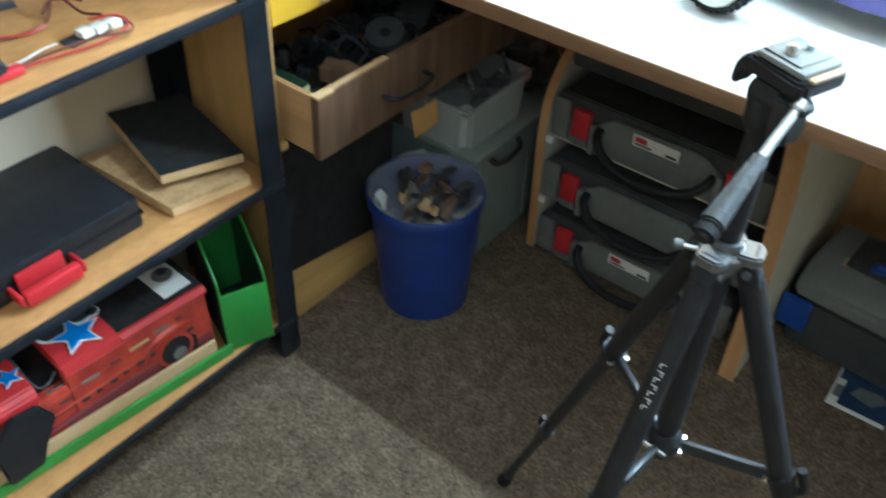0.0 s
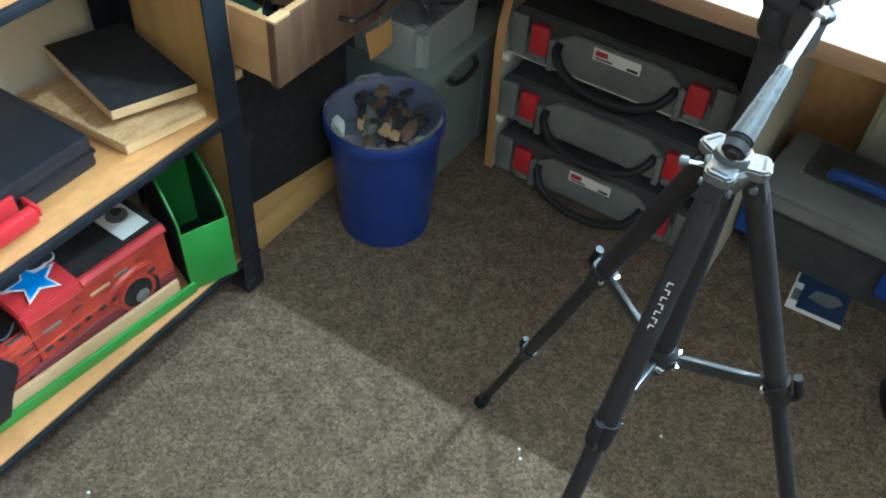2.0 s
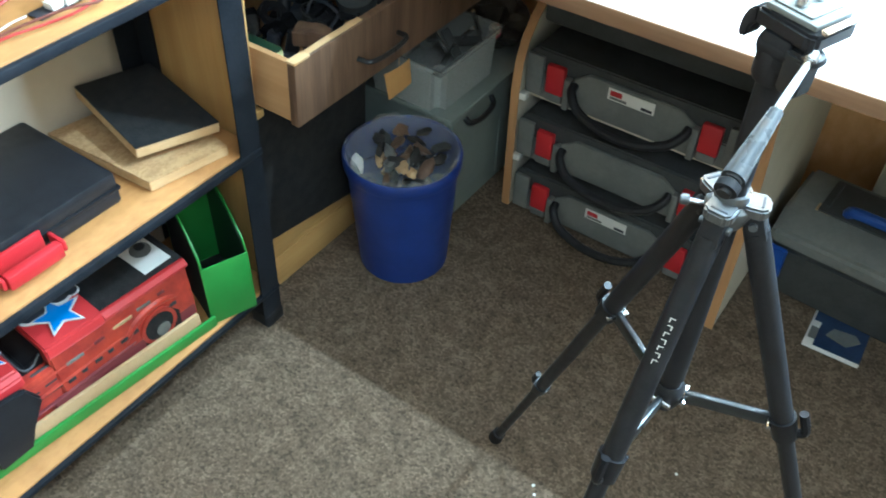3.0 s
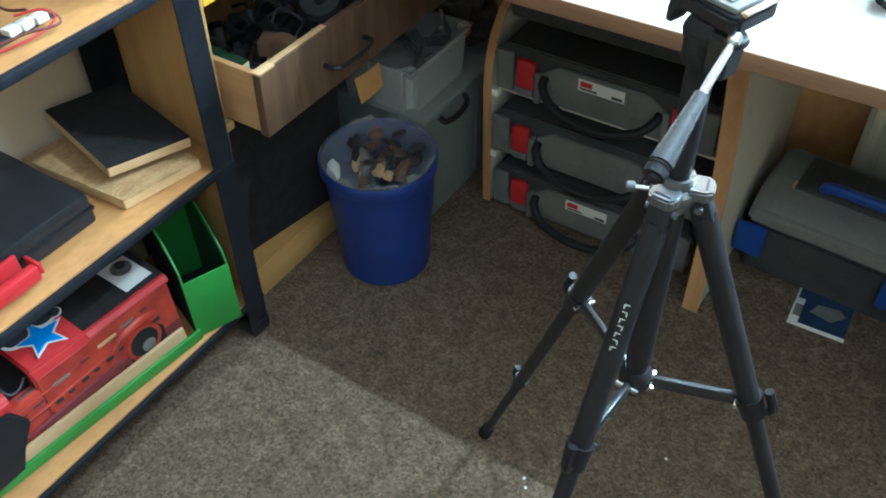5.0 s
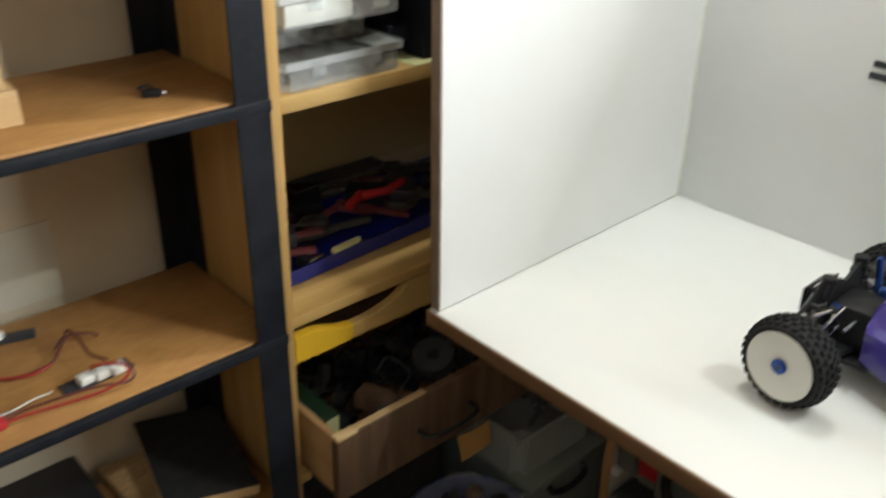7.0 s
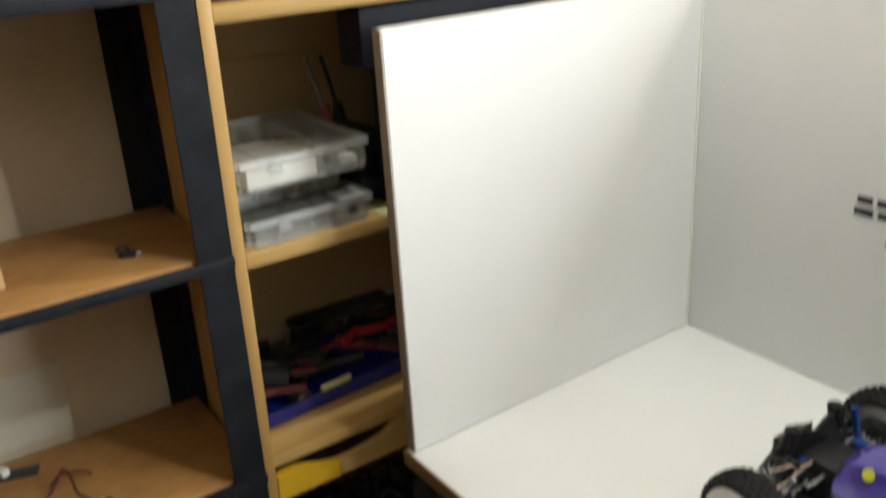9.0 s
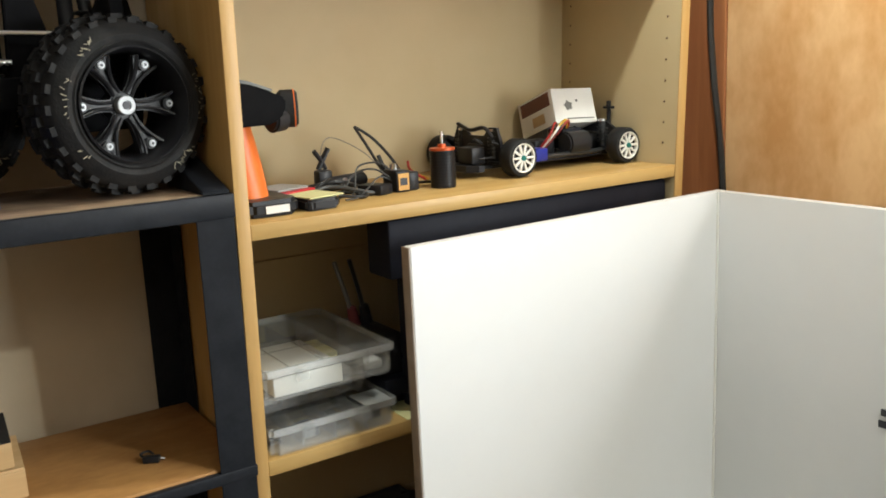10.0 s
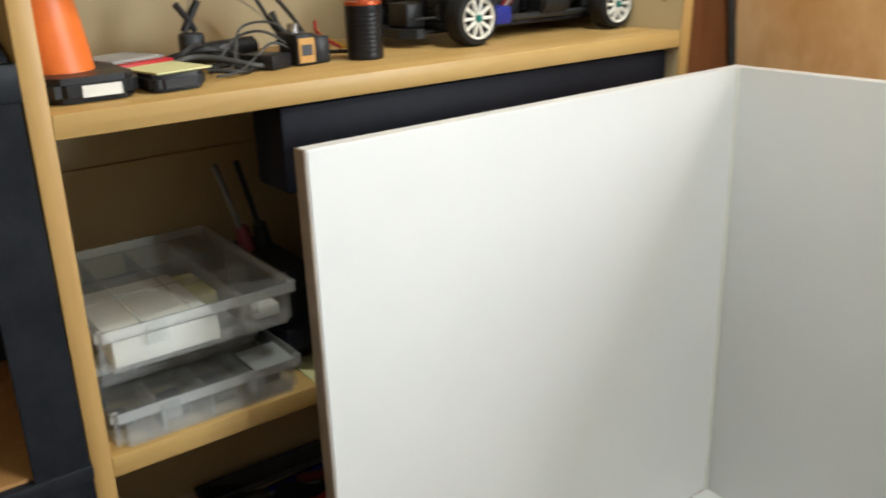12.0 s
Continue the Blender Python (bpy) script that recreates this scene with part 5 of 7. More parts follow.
# ---- fourth shelf: timber offcuts and a clip ----
Z4 = LEVELS[3]
slab("timber_block", [(0.384, -0.64), (0.392, -0.380), (0.285, -0.374), (0.280, -0.635)], Z4, 0.034, "pale pine block lying on the shelf", PINE, PINE)
slab("timber_block", [(0.380, -0.65), (0.388, -0.389), (0.288, -0.384), (0.281, -0.65)], Z4 + 0.0365, 0.030, "pale pine block with a dark top on another block", PINE, BLACKFELT)
cp = thing("small_clip", (0.40, -0.225, Z4), "small black plastic clip with a metal tip", "clip")
mm = spun(0.392, -0.243, Z4, 60)
part("body", box(-0.011, 0.009, -0.005, 0.005, 0.0005, 0.009, 0.002, m=mm), BLACKPL, cp)
part("tip", rod(mm @ Vector((0.009, 0.002, 0.004)), mm @ Vector((0.014, 0.003, 0.003)), 0.002, seg=10), CHROME, cp)
part("ring", tube([mm @ Vector(v) for v in ((-0.010, 0, 0.007), (-0.015, 0.006, 0.009), (-0.007, 0.011, 0.010), (0.0, 0.005, 0.009))], 0.0016), BLACKPL, cp)


# ---- wheels ----
def wheel_pose(c, normal):
    return Matrix.Translation(c) @ Vector(normal).to_track_quat("Z", "Y").to_matrix().to_4x4()


def tread(m, r, w, rows, count, h, size):
    bm = bmesh.new()
    for j in range(rows):
        z = (j + 0.5) / rows * w - w / 2
        drop = 0.10 * r * (abs(z) / (w / 2)) ** 2
        for i in range(count):
            a = math.tau * (i + 0.5 * (j % 2)) / count
            own = bmesh.new()
            bmesh.ops.create_cube(own, size=1, matrix=Matrix.Diagonal((h, size, w / rows * 0.62, 1)))
            own.transform(pose(0, 0, 0, 0, 0, math.degrees(a)) @ Matrix.Translation((r - drop, 0, z)))
            merge(bm, own, m)
    return bm


def truck_wheel(parent, c, normal, r=0.0945, w=0.088):
    m = wheel_pose(c, normal)
    h = w / 2
    t = part("tyre", lathe([(0.060, h - 0.004), (0.065, h - 0.001), (0.074, h + 0.001), (r - 0.010, h - 0.005), (r - 0.004, h - 0.015), (r - 0.003, 0.0), (r - 0.004, -h + 0.015), (r - 0.010, -h + 0.006),
                            (0.074, -h), (0.060, -h + 0.004)], m, seg=64, closed=True), RUBBER, parent, "chunky black tyre")
    part("tread", tread(m, r - 0.001, w * 0.86, 5, 26, 0.010, 0.0095), RUBBER, t)
    part("sidewall_ring", lathe([(0.0645, h), (0.0665, h + 0.0018), (0.0685, h)], m, seg=56, closed=True), RUBBER, t)
    rng = random.Random(17)
    for a0, a1, n in ((121, 137, 9), (156, 190, 8), (-14, 26, 12), (-62, -38, 13), (214, 226, 3)):
        for k in range(n):
            a = a0 + (a1 - a0) * (k + rng.uniform(-0.4, 0.4)) / n
            b = rng.uniform(0.0010, 0.0032)
            part("sidewall_mark", box(-b, b, -0.0005, 0.0005, 0, 0.0006, m=m @ pose(0, 0, 0, 0, 0, a) @ pose(0.0775 + rng.uniform(-0.003, 0.003), 0, h + 0.0002, 0, 4, rng.uniform(-55, 55))), WORNGOLD, t, "worn pale moulded mark")
    rim = part("rim", lathe([(0.0600, h - 0.003), (0.0625, h + 0.0015), (0.0605, h + 0.0030), (0.0580, h - 0.003), (0.0565, h - 0.012), (0.0560, h - 0.03), (0.0545, -h + 0.01), (0.0600, -h + 0.008)], m, seg=56, closed=True), BLACKPL, parent, "black spoked rim")
    d0 = h - 0.009
    for k in range(6):
        mm = m @ pose(0, 0, 0, 0, 0, 60 * k - 1)
        part("spoke", prism([(0.012, -0.0065), (0.026, -0.0062), (0.038, -0.0092), (0.047, -0.0125), (0.0568, -0.0150), (0.0568, 0.0150), (0.047, 0.0125), (0.038, 0.0092), (0.026, 0.0062), (0.012, 0.0065)], "z", d0 - 0.030, d0 - 0.0185, bev=0.0015, m=mm), BLACKPL, rim)
        for d in (-1, 1):
            part("spoke_rib", tube([mm @ Vector(v) for v in ((0.014, 0.0035 * d, d0 - 0.0185), (0.028, 0.0030 * d, d0 - 0.0165), (0.042, 0.0065 * d, d0 - 0.0135), (0.055, 0.0125 * d, d0 - 0.0105))], 0.0021, seg=6, steps=3), BLACKPL, rim)
        part("bolt_boss", rod(mm @ Vector((0.0495, 0, d0 - 0.022)), mm @ Vector((0.0495, 0, d0 - 0.0115)), 0.0062, seg=14, bev=0.001), BLACKPL, rim)
        bolt = part("bolt", rod(mm @ Vector((0.0495, 0, d0 - 0.0115)), mm @ Vector((0.0495, 0, d0 - 0.0092)), 0.0039, seg=14, bev=0.0008), ALLOY, rim, "steel bolt")
        part("socket", rod(mm @ Vector((0.0495, 0, d0 - 0.0092)), mm @ Vector((0.0495, 0, d0 - 0.0090)), 0.0019, seg=6), INK, bolt)
    part("hub", rod(m @ Vector((0, 0, d0 - 0.045)), m @ Vector((0, 0, d0 - 0.020)), 0.0155, seg=20, bev=0.002), BLACKPL, rim)
    nut = part("hub_nut", lathe([(0.0, d0 - 0.020), (0.0105, d0 - 0.020), (0.0105, d0 - 0.0125), (0.0095, d0 - 0.0115), (0.0055, d0 - 0.0115), (0.0050, d0 - 0.0135), (0.0, d0 - 0.0135)], m, seg=28), ALLOY, rim, "grey alloy hub nut")
    part("axle_end", rod(m @ Vector((0, 0, d0 - 0.0135)), m @ Vector((0, 0, d0 - 0.0128)), 0.0045, seg=14), INK, nut)


# ---- top shelf of the steel unit: model truck ----
Z5 = LEVELS[4]
tk = thing("model_truck", (0.35, -0.38, Z5), "large black radio-controlled truck with chunky tyres", "model truck")
N1 = Vector((0.975, 0.22, 0.0)).normalized()
T1 = Vector((-N1.y, N1.x, 0))
C1 = Vector((0.398, -0.236, Z5 + 0.1005))
truck_wheel(tk, C1, N1)
C2 = Vector((0.275, -0.408, Z5 + 0.1005))
truck_wheel(tk, C2, N1)
MID = Vector((0.314, -0.416, C1.z))
part("chassis", box(-0.10, 0.075, -0.22, 0.19, 0.0, 0.035, 0.006, m=Matrix.Translation(MID) @ pose(0, 0, 0, 0, 0, 12.7)), MATTBLACK, tk)
part("axle", rod(C1 - N1 * 0.17, C1 - N1 * 0.02, 0.008, seg=12), DARKMETAL, tk)
part("axle", rod(C2 - N1 * 0.17, C2 - N1 * 0.02, 0.008, seg=12), DARKMETAL, tk)
sb = part("skid_box", box(-0.10, 0.055, -0.16, 0.070, 0.040, 0.150, 0.006, m=Matrix.Translation(MID) @ pose(0, 0, 0, 0, 0, 12.7)), MATTBLACK, tk, "dull black electronics box")
part("link", rod(MID + Vector((0.066, -0.02, 0.084)), MID + Vector((0.070, 0.14, 0.078)), 0.003, seg=10), CHROME, tk, "bright steel link")
part("label", box(0.0552, 0.0562, -0.085, -0.005, 0.078, 0.108, m=Matrix.Translation(MID) @ pose(0, 0, 0, 0, 0, 12.7)), INK, sb, "dark label")
part("label_bar", box(0.0563, 0.0572, -0.08, -0.012, 0.080, 0.0845, m=Matrix.Translation(MID) @ pose(0, 0, 0, 0, 0, 12.7)), PAPER, sb, "white bar on the label")
for d in (0.10, -0.02):
    a = C1 - N1 * 0.075 - T1 * d + Vector((0, 0, 0.02))
    b = a - N1 * 0.02 + Vector((0, 0, 0.11))
    sp = part("shock", rod(a, b, 0.008, seg=14), BLACKGL, tk)
    for k in range(7):
        f = 0.15 + 0.1 * k
        part("coil", tube([a.lerp(b, f) + Vector((0.013 * math.cos(q), 0.013 * math.sin(q), 0.004 * q / 6.3)) for q in (0, 1.05, 2.1, 3.15, 4.2, 5.25, 6.3)], 0.0018, seg=6, steps=2), DARKMETAL, sp)
part("cross_bar", rod(C1 - N1 * 0.06 - T1 * 0.17 + Vector((0, 0, 0.052)), C1 - N1 * 0.055 - T1 * 0.085 + Vector((0, 0, 0.050)), 0.0045, seg=12), CHROME, tk, "bright steel link")
part("shell", box(-0.10, 0.07, -0.20, 0.20, 0.165, 0.26, 0.03, seg=3, m=Matrix.Translation(MID) @ pose(0, 0, 0, 0, 0, 12.7)), MATTBLACK, tk, "black body shell")
part("body_post", rod(C1 - N1 * 0.10 + Vector((0, 0, 0.0)), C1 - N1 * 0.10 + Vector((0, 0, 0.13)), 0.009, seg=12), BLACKPL, tk)
part("shock_tower", prism([(-0.075, -0.03), (0.06, -0.03), (0.075, 0.05), (0.055, 0.135), (0.03, 0.135), (0.0, 0.07), (-0.035, 0.07), (-0.055, 0.135), (-0.08, 0.135), (-0.085, 0.05)], "x", -0.004, 0.004, bev=0.001, m=Matrix.Translation(C1 - N1 * 0.066) @ pose(0, 0, 0, 0, 0, 12.7)), MATTBLACK, tk, "black shock tower plate")
part("bumper", box(-0.03, 0.03, -0.008, 0.008, -0.01, 0.05, 0.004, m=Matrix.Translation(C1 - N1 * 0.05 + T1 * 0.03 + Vector((0, 0, 0.075)))), MATTBLACK, tk)
solo("blue_bottle", lathe([(0.0, 0.001), (0.020, 0.001), (0.023, 0.006), (0.023, 0.070), (0.018, 0.082), (0.010, 0.088), (0.010, 0.10), (0.0, 0.10)], spun(0.428, -0.392, Z5), seg=28), BLUE, "small blue plastic bottle", "bottle")

# ---- bookcase, upper shelf ----
ZB = 1.327
gt = thing("gun_transmitter", (0.385, -0.085, ZB), "radio transmitter with an orange pistol grip and black wheel", "transmitter")
part("base", prism([(0.315, -0.123), (0.425, -0.123), (0.443, -0.108), (0.443, -0.055), (0.425, -0.042), (0.315, -0.045)], "z", ZB + 0.0005, ZB + 0.020, bev=0.005), BLACKPL, gt)
part("label", box(0.4432, 0.4442, -0.092, -0.062, ZB + 0.005, ZB + 0.014), PAPER, gt, "white sticker")
own = bmesh.new()
rings = []
for f in range(9):
    t = f / 8
    cx, cy, cz = 0.380 - 0.004 * t, -0.0905 - 0.0085 * t, ZB + 0.020 + 0.095 * t
    rx, ry = 0.030 - 0.006 * math.sin(math.pi * t * 0.8), 0.0265 - 0.008 * t + 0.002 * math.sin(math.pi * t)
    rings.append([own.verts.new((cx + rx * math.cos(k * math.tau / 24), cy + ry * math.sin(k * math.tau / 24), cz)) for k in range(24)])
for a, b in zip(rings, rings[1:]):
    for k in range(24):
        own.faces.new((a[k], a[(k + 1) % 24], b[(k + 1) % 24], b[k]))
own.faces.new(rings[0])
own.faces.new(rings[-1])
part("grip", own, ORANGE, gt, "orange rubber pistol grip")
part("head", prism([(-0.123, ZB + 0.106), (-0.066, ZB + 0.108), (-0.050, ZB + 0.120), (-0.048, ZB + 0.138), (-0.085, ZB + 0.154), (-0.123, ZB + 0.162)], "x", 0.335, 0.428, bev=0.003), MATTBLACK, gt)
part("wheel_arm", rod((0.405, -0.062, ZB + 0.112), (0.398, -0.040, ZB + 0.112), 0.016, 0.014, seg=20, bev=0.003), BLACKPL, gt)
part("head_top", prism([(-0.122, ZB + 0.1605), (-0.088, ZB + 0.1555), (-0.06, ZB + 0.146), (-0.06, ZB + 0.149), (-0.09, ZB + 0.160), (-0.122, ZB + 0.166)], "x", 0.345, 0.415), GREYPL, gt, "grey top face")
wh = part("steering_wheel", lathe([(0.012, -0.012), (0.020, -0.012), (0.0232, -0.008), (0.0232, 0.008), (0.020, 0.012), (0.012, 0.012)], wheel_pose((0.390, -0.031, ZB + 0.124), (0.36, 0.93, 0)), seg=32, closed=True), RUBBER, gt, "black foam steering wheel")
part("rim_line", lathe([(0.0230, 0.0072), (0.0236, 0.0072), (0.0236, 0.0084), (0.0230, 0.0084)], wheel_pose((0.390, -0.031, ZB + 0.124), (0.36, 0.93, 0)), seg=32, closed=True), ORANGE, wh)
part("hub", rod((0.387 - 0.55 * 0.02, -0.034 - 0.83 * 0.02, ZB + 0.124), (0.387 + 0.55 * 0.008, -0.034 + 0.83 * 0.008, ZB + 0.124), 0.0125, seg=18), BLACKPL, wh)

ty = thing("parts_tray", (0.39, -0.02, ZB), "small black tray with a sticky note and a red card", "tray")
part("tray", prism([(0.335, -0.038), (0.438, -0.038), (0.443, -0.030), (0.440, 0.004), (0.425, 0.014), (0.335, 0.014)], "z", ZB + 0.0005, ZB + 0.014, bev=0.003), BLACKPL, ty)
solo("sticky_note", box(-0.03, 0.03, -0.026, 0.026, 0, 0.0015, m=spun(0.402, -0.012, ZB + 0.0145, 12)), PALEYELLOW, "pale yellow sticky note on the black tray", "note")
solo("red_card", box(-0.03, 0.03, -0.030, 0.030, 0, 0.004, 0.001, m=spun(0.345, -0.028, ZB + 0.0145, 20)), RED, "red and clear plastic card pack", "card")
solo("clear_pack", box(-0.028, 0.026, -0.028, 0.026, 0, 0.003, 0.001, m=spun(0.343, -0.030, ZB + 0.0188, 20)), CLOUDY, "clear blister pack on the red card", "pack")

cl = thing("clip_mount", (0.30, 0.05, ZB), "small black clamp mount with glossy ends", "mount")
part("base", rod((0.310, 0.050, ZB + 0.012), (0.300, 0.118, ZB + 0.014), 0.0105, seg=18, bev=0.003), BLACKGL, cl)
part("block", box(0.294, 0.314, 0.040, 0.062, ZB + 0.001, ZB + 0.033, 0.004), BLACKPL, cl)
part("cap", rod((0.3105, 0.078, ZB + 0.014), (0.3165, 0.080, ZB + 0.015), 0.0055, seg=14, bev=0.001), CHROME, cl, "bright metal end")
part("jaw", tube([(0.303, 0.045, ZB + 0.034), (0.303, 0.052, ZB + 0.046), (0.303, 0.062, ZB + 0.062)], 0.0042, flat=0.8), BLACKPL, cl)
part("jaw", tube([(0.303, 0.056, ZB + 0.034), (0.303, 0.050, ZB + 0.046), (0.303, 0.040, ZB + 0.060)], 0.0042, flat=0.8), BLACKPL, cl)

def shelf_wire(name, mtl, r, pts):
    solo(name, tube([(x, y, ZB + z * 0.92) for x, y, z in pts], r * 0.75), mtl, name.replace("_", " ") + " coiled loosely on the bookcase shelf", "cable", "cables on the shelf")


shelf_wire("black_cable", WIREBLACK, 0.0034, [(0.30, -0.06, 0.004), (0.335, -0.035, 0.004), (0.325, -0.005, 0.005), (0.30, 0.02, 0.010), (0.29, 0.06, 0.012), (0.30, 0.10, 0.006), (0.33, 0.13, 0.004), (0.36, 0.10, 0.004), (0.385, 0.06, 0.005)])
shelf_wire("black_cable", WIREBLACK, 0.0030, [(0.34, -0.03, 0.005), (0.36, 0.00, 0.004), (0.35, 0.04, 0.006), (0.37, 0.08, 0.004), (0.40, 0.06, 0.004), (0.39, 0.03, 0.008)])
shelf_wire("antenna_lead", WIREBLACK, 0.0030, [(0.345, 0.137, 0.006), (0.33, 0.130, 0.030), (0.315, 0.118, 0.065), (0.305, 0.108, 0.090), (0.300, 0.110, 0.094), (0.302, 0.135, 0.075), (0.31, 0.157, 0.045), (0.33, 0.168, 0.012), (0.36, 0.160, 0.004)])
shelf_wire("antenna_lead", WIREBLACK, 0.0042, [(0.345, 0.138, 0.012), (0.335, 0.130, 0.036), (0.330, 0.126, 0.052)])
shelf_wire("grey_lead", WIREDARK, 0.0018, [(0.375, 0.13, 0.012), (0.365, 0.10, 0.036), (0.35, 0.075, 0.030), (0.365, 0.05, 0.008), (0.385, 0.035, 0.004)])
shelf_wire("grey_lead", WIREDARK, 0.0018, [(0.375, 0.135, 0.010), (0.36, 0.115, 0.042), (0.345, 0.085, 0.040), (0.37, 0.065, 0.010), (0.395, 0.045, 0.005)])
shelf_wire("grey_lead", WIREDARK, 0.0016, [(0.378, 0.132, 0.008), (0.372, 0.105, 0.025), (0.38, 0.08, 0.012), (0.40, 0.055, 0.004), (0.41, 0.03, 0.004)])
shelf_wire("thin_wire", WIREGREY, 0.0008, [(0.31, 0.05, 0.03), (0.285, 0.06, 0.065), (0.27, 0.085, 0.080), (0.30, 0.12, 0.055), (0.345, 0.13, 0.02)])
shelf_wire("black_cable", WIREBLACK, 0.0028, [(0.33, 0.18, 0.004), (0.355, 0.20, 0.005), (0.36, 0.225, 0.004), (0.33, 0.24, 0.005)])
rng = random.Random(31)
for k in range(6):
    x0, amp, turn = rng.uniform(0.325, 0.375), rng.uniform(0.008, 0.022), rng.uniform(0, math.tau)
    y0, y1 = rng.uniform(-0.045, -0.01), rng.uniform(0.085, 0.118)
    shelf_wire("black_cable" if k % 3 else "grey_lead", WIREBLACK if k % 3 else WIREDARK, rng.uniform(0.0022, 0.0034),
               [(x0 + amp * math.sin(turn + f * 0.95), y0 + (y1 - y0) * f / 8, 0.004 + 0.0045 * k * math.sin(math.pi * f / 8) ** 2) for f in range(9)])
sv = thing("servo", (0.37, 0.14, ZB), "small servo with an orange label and metal horn", "servo")
part("body", box(0.350, 0.388, 0.120, 0.141, ZB + 0.0005, ZB + 0.030, 0.002), BLACKPL, sv)
part("label", box(0.3882, 0.3892, 0.1225, 0.139, ZB + 0.003, ZB + 0.026), KRAFT, sv, "orange label")
part("label_bar", box(0.3893, 0.3900, 0.125, 0.136, ZB + 0.010, ZB + 0.020), INK, sv)
part("horn", rod((0.365, 0.130, ZB + 0.030), (0.365, 0.130, ZB + 0.038), 0.006, seg=12), CHROME, sv)
part("ear", box(0.342, 0.3495, 0.122, 0.139, ZB + 0.018, ZB + 0.022), BLACKPL, sv)
part("side_block", box(0.345, 0.385, 0.1415, 0.158, ZB + 0.0005, ZB + 0.026, 0.002), BLACKPL, sv)
rx = thing("receiver", (0.36, 0.085, ZB), "small black receiver box among the leads", "receiver")
part("body", box(-0.020, 0.020, -0.014, 0.014, 0.0005, 0.014, 0.002, m=spun(0.372, 0.095, ZB, 25)), BLACKPL, rx)

mo = thing("electric_motor", (0.385, 0.198, ZB), "black finned electric motor with an orange end bell", "motor")
m = spun(0.388, 0.196, ZB)
ribs = [(0.0, 0.0005), (0.0175, 0.0005), (0.018, 0.003)]
for k in range(10):
    z = 0.006 + 0.0042 * k
    ribs += [(0.0180, z), (0.0179, z + 0.0004), (0.0179, z + 0.0016), (0.0180, z + 0.0020)]
part("can", lathe([*ribs, (0.018, 0.052), (0.0, 0.052)], m, seg=36), BLACKGL, mo)
part("end_bell", lathe([(0.0, 0.0522), (0.0180, 0.0522), (0.0182, 0.0532), (0.0178, 0.0555), (0.0060, 0.0560), (0.0055, 0.0605), (0.0, 0.0615)], m, seg=36), COPPER, mo, "orange anodised end bell")
part("shaft", rod((0.388, 0.196, ZB + 0.0615), (0.388, 0.196, ZB + 0.078), 0.0024, seg=12), CHROME, mo)
for k, mtl in enumerate((BRASS, WIREYEL, WIRERED)):
    part("power_lead", tube([(0.378, 0.182 - 0.004 * k, ZB + 0.012), (0.360, 0.168 - 0.004 * k, ZB + 0.020 + 0.003 * k), (0.345, 0.165, ZB + 0.024 + 0.006 * k)], 0.0018), mtl, mo)


def slick_wheel(parent, c, n, r=0.0285, w=0.026, label="white multi-spoke wheel"):
    m = wheel_pose(c, n)
    part("tyre", lathe([(0.021, w / 2), (r - 0.002, w / 2 - 0.001), (r, w / 2 - 0.004), (r, -w / 2 + 0.004), (r - 0.002, -w / 2 + 0.001), (0.021, -w / 2)], m, seg=40, closed=True), RUBBER, parent)
    rim = part("rim", lathe([(0.0195, w / 2), (0.0215, w / 2 + 0.001), (0.0215, w / 2 - 0.004), (0.0195, w / 2 - 0.005)], m, seg=40, closed=True), WHITEPL, parent, label)
    for k in range(10):
        part("spoke", box(0.004, 0.0200, -0.0017, 0.0017, w / 2 - 0.0035, w / 2 - 0.0005, 0.0005, m=m @ pose(0, 0, 0, 0, 0, 36 * k)), WHITEPL, rim)
    part("backing", rod(m @ Vector((0, 0, w / 2 - 0.012)), m @ Vector((0, 0, w / 2 - 0.008)), 0.0195, seg=28), INK, rim)
    part("hub_nut", rod(m @ Vector((0, 0, w / 2 - 0.004)), m @ Vector((0, 0, w / 2 + 0.002)), 0.0042, seg=6), TEAL, rim)


tc = thing("touring_chassis", (0.31, 0.43, ZB), "bare radio-controlled touring car chassis with white spoked wheels", "model car")
zw = ZB + 0.0292
for y in (0.327, 0.545):
    slick_wheel(tc, (0.392 - 0.004 * (y > 0.5), y, zw), (1, 0.05, 0))
    slick_wheel(tc, (0.222, y + 0.008 - 0.026 * (y < 0.5), zw), (-1, -0.05, 0))
part("chassis_plate", box(0.262, 0.352, 0.275, 0.558, ZB + 0.012, ZB + 0.016, 0.001), BLACKPL, tc)
part("front_tower", prism([(0.250, ZB + 0.016), (0.366, ZB + 0.016), (0.370, ZB + 0.050), (0.360, ZB + 0.073), (0.342, ZB + 0.073), (0.328, ZB + 0.060), (0.290, ZB + 0.060), (0.276, ZB + 0.073), (0.258, ZB + 0.073), (0.246, ZB + 0.050)], "y", 0.312, 0.317), BLACKPL, tc)
part("rear_tower", prism([(0.245, ZB + 0.016), (0.370, ZB + 0.016), (0.358, ZB + 0.055), (0.335, ZB + 0.068), (0.28, ZB + 0.068), (0.255, ZB + 0.055)], "y", 0.555, 0.560), BLACKPL, tc)
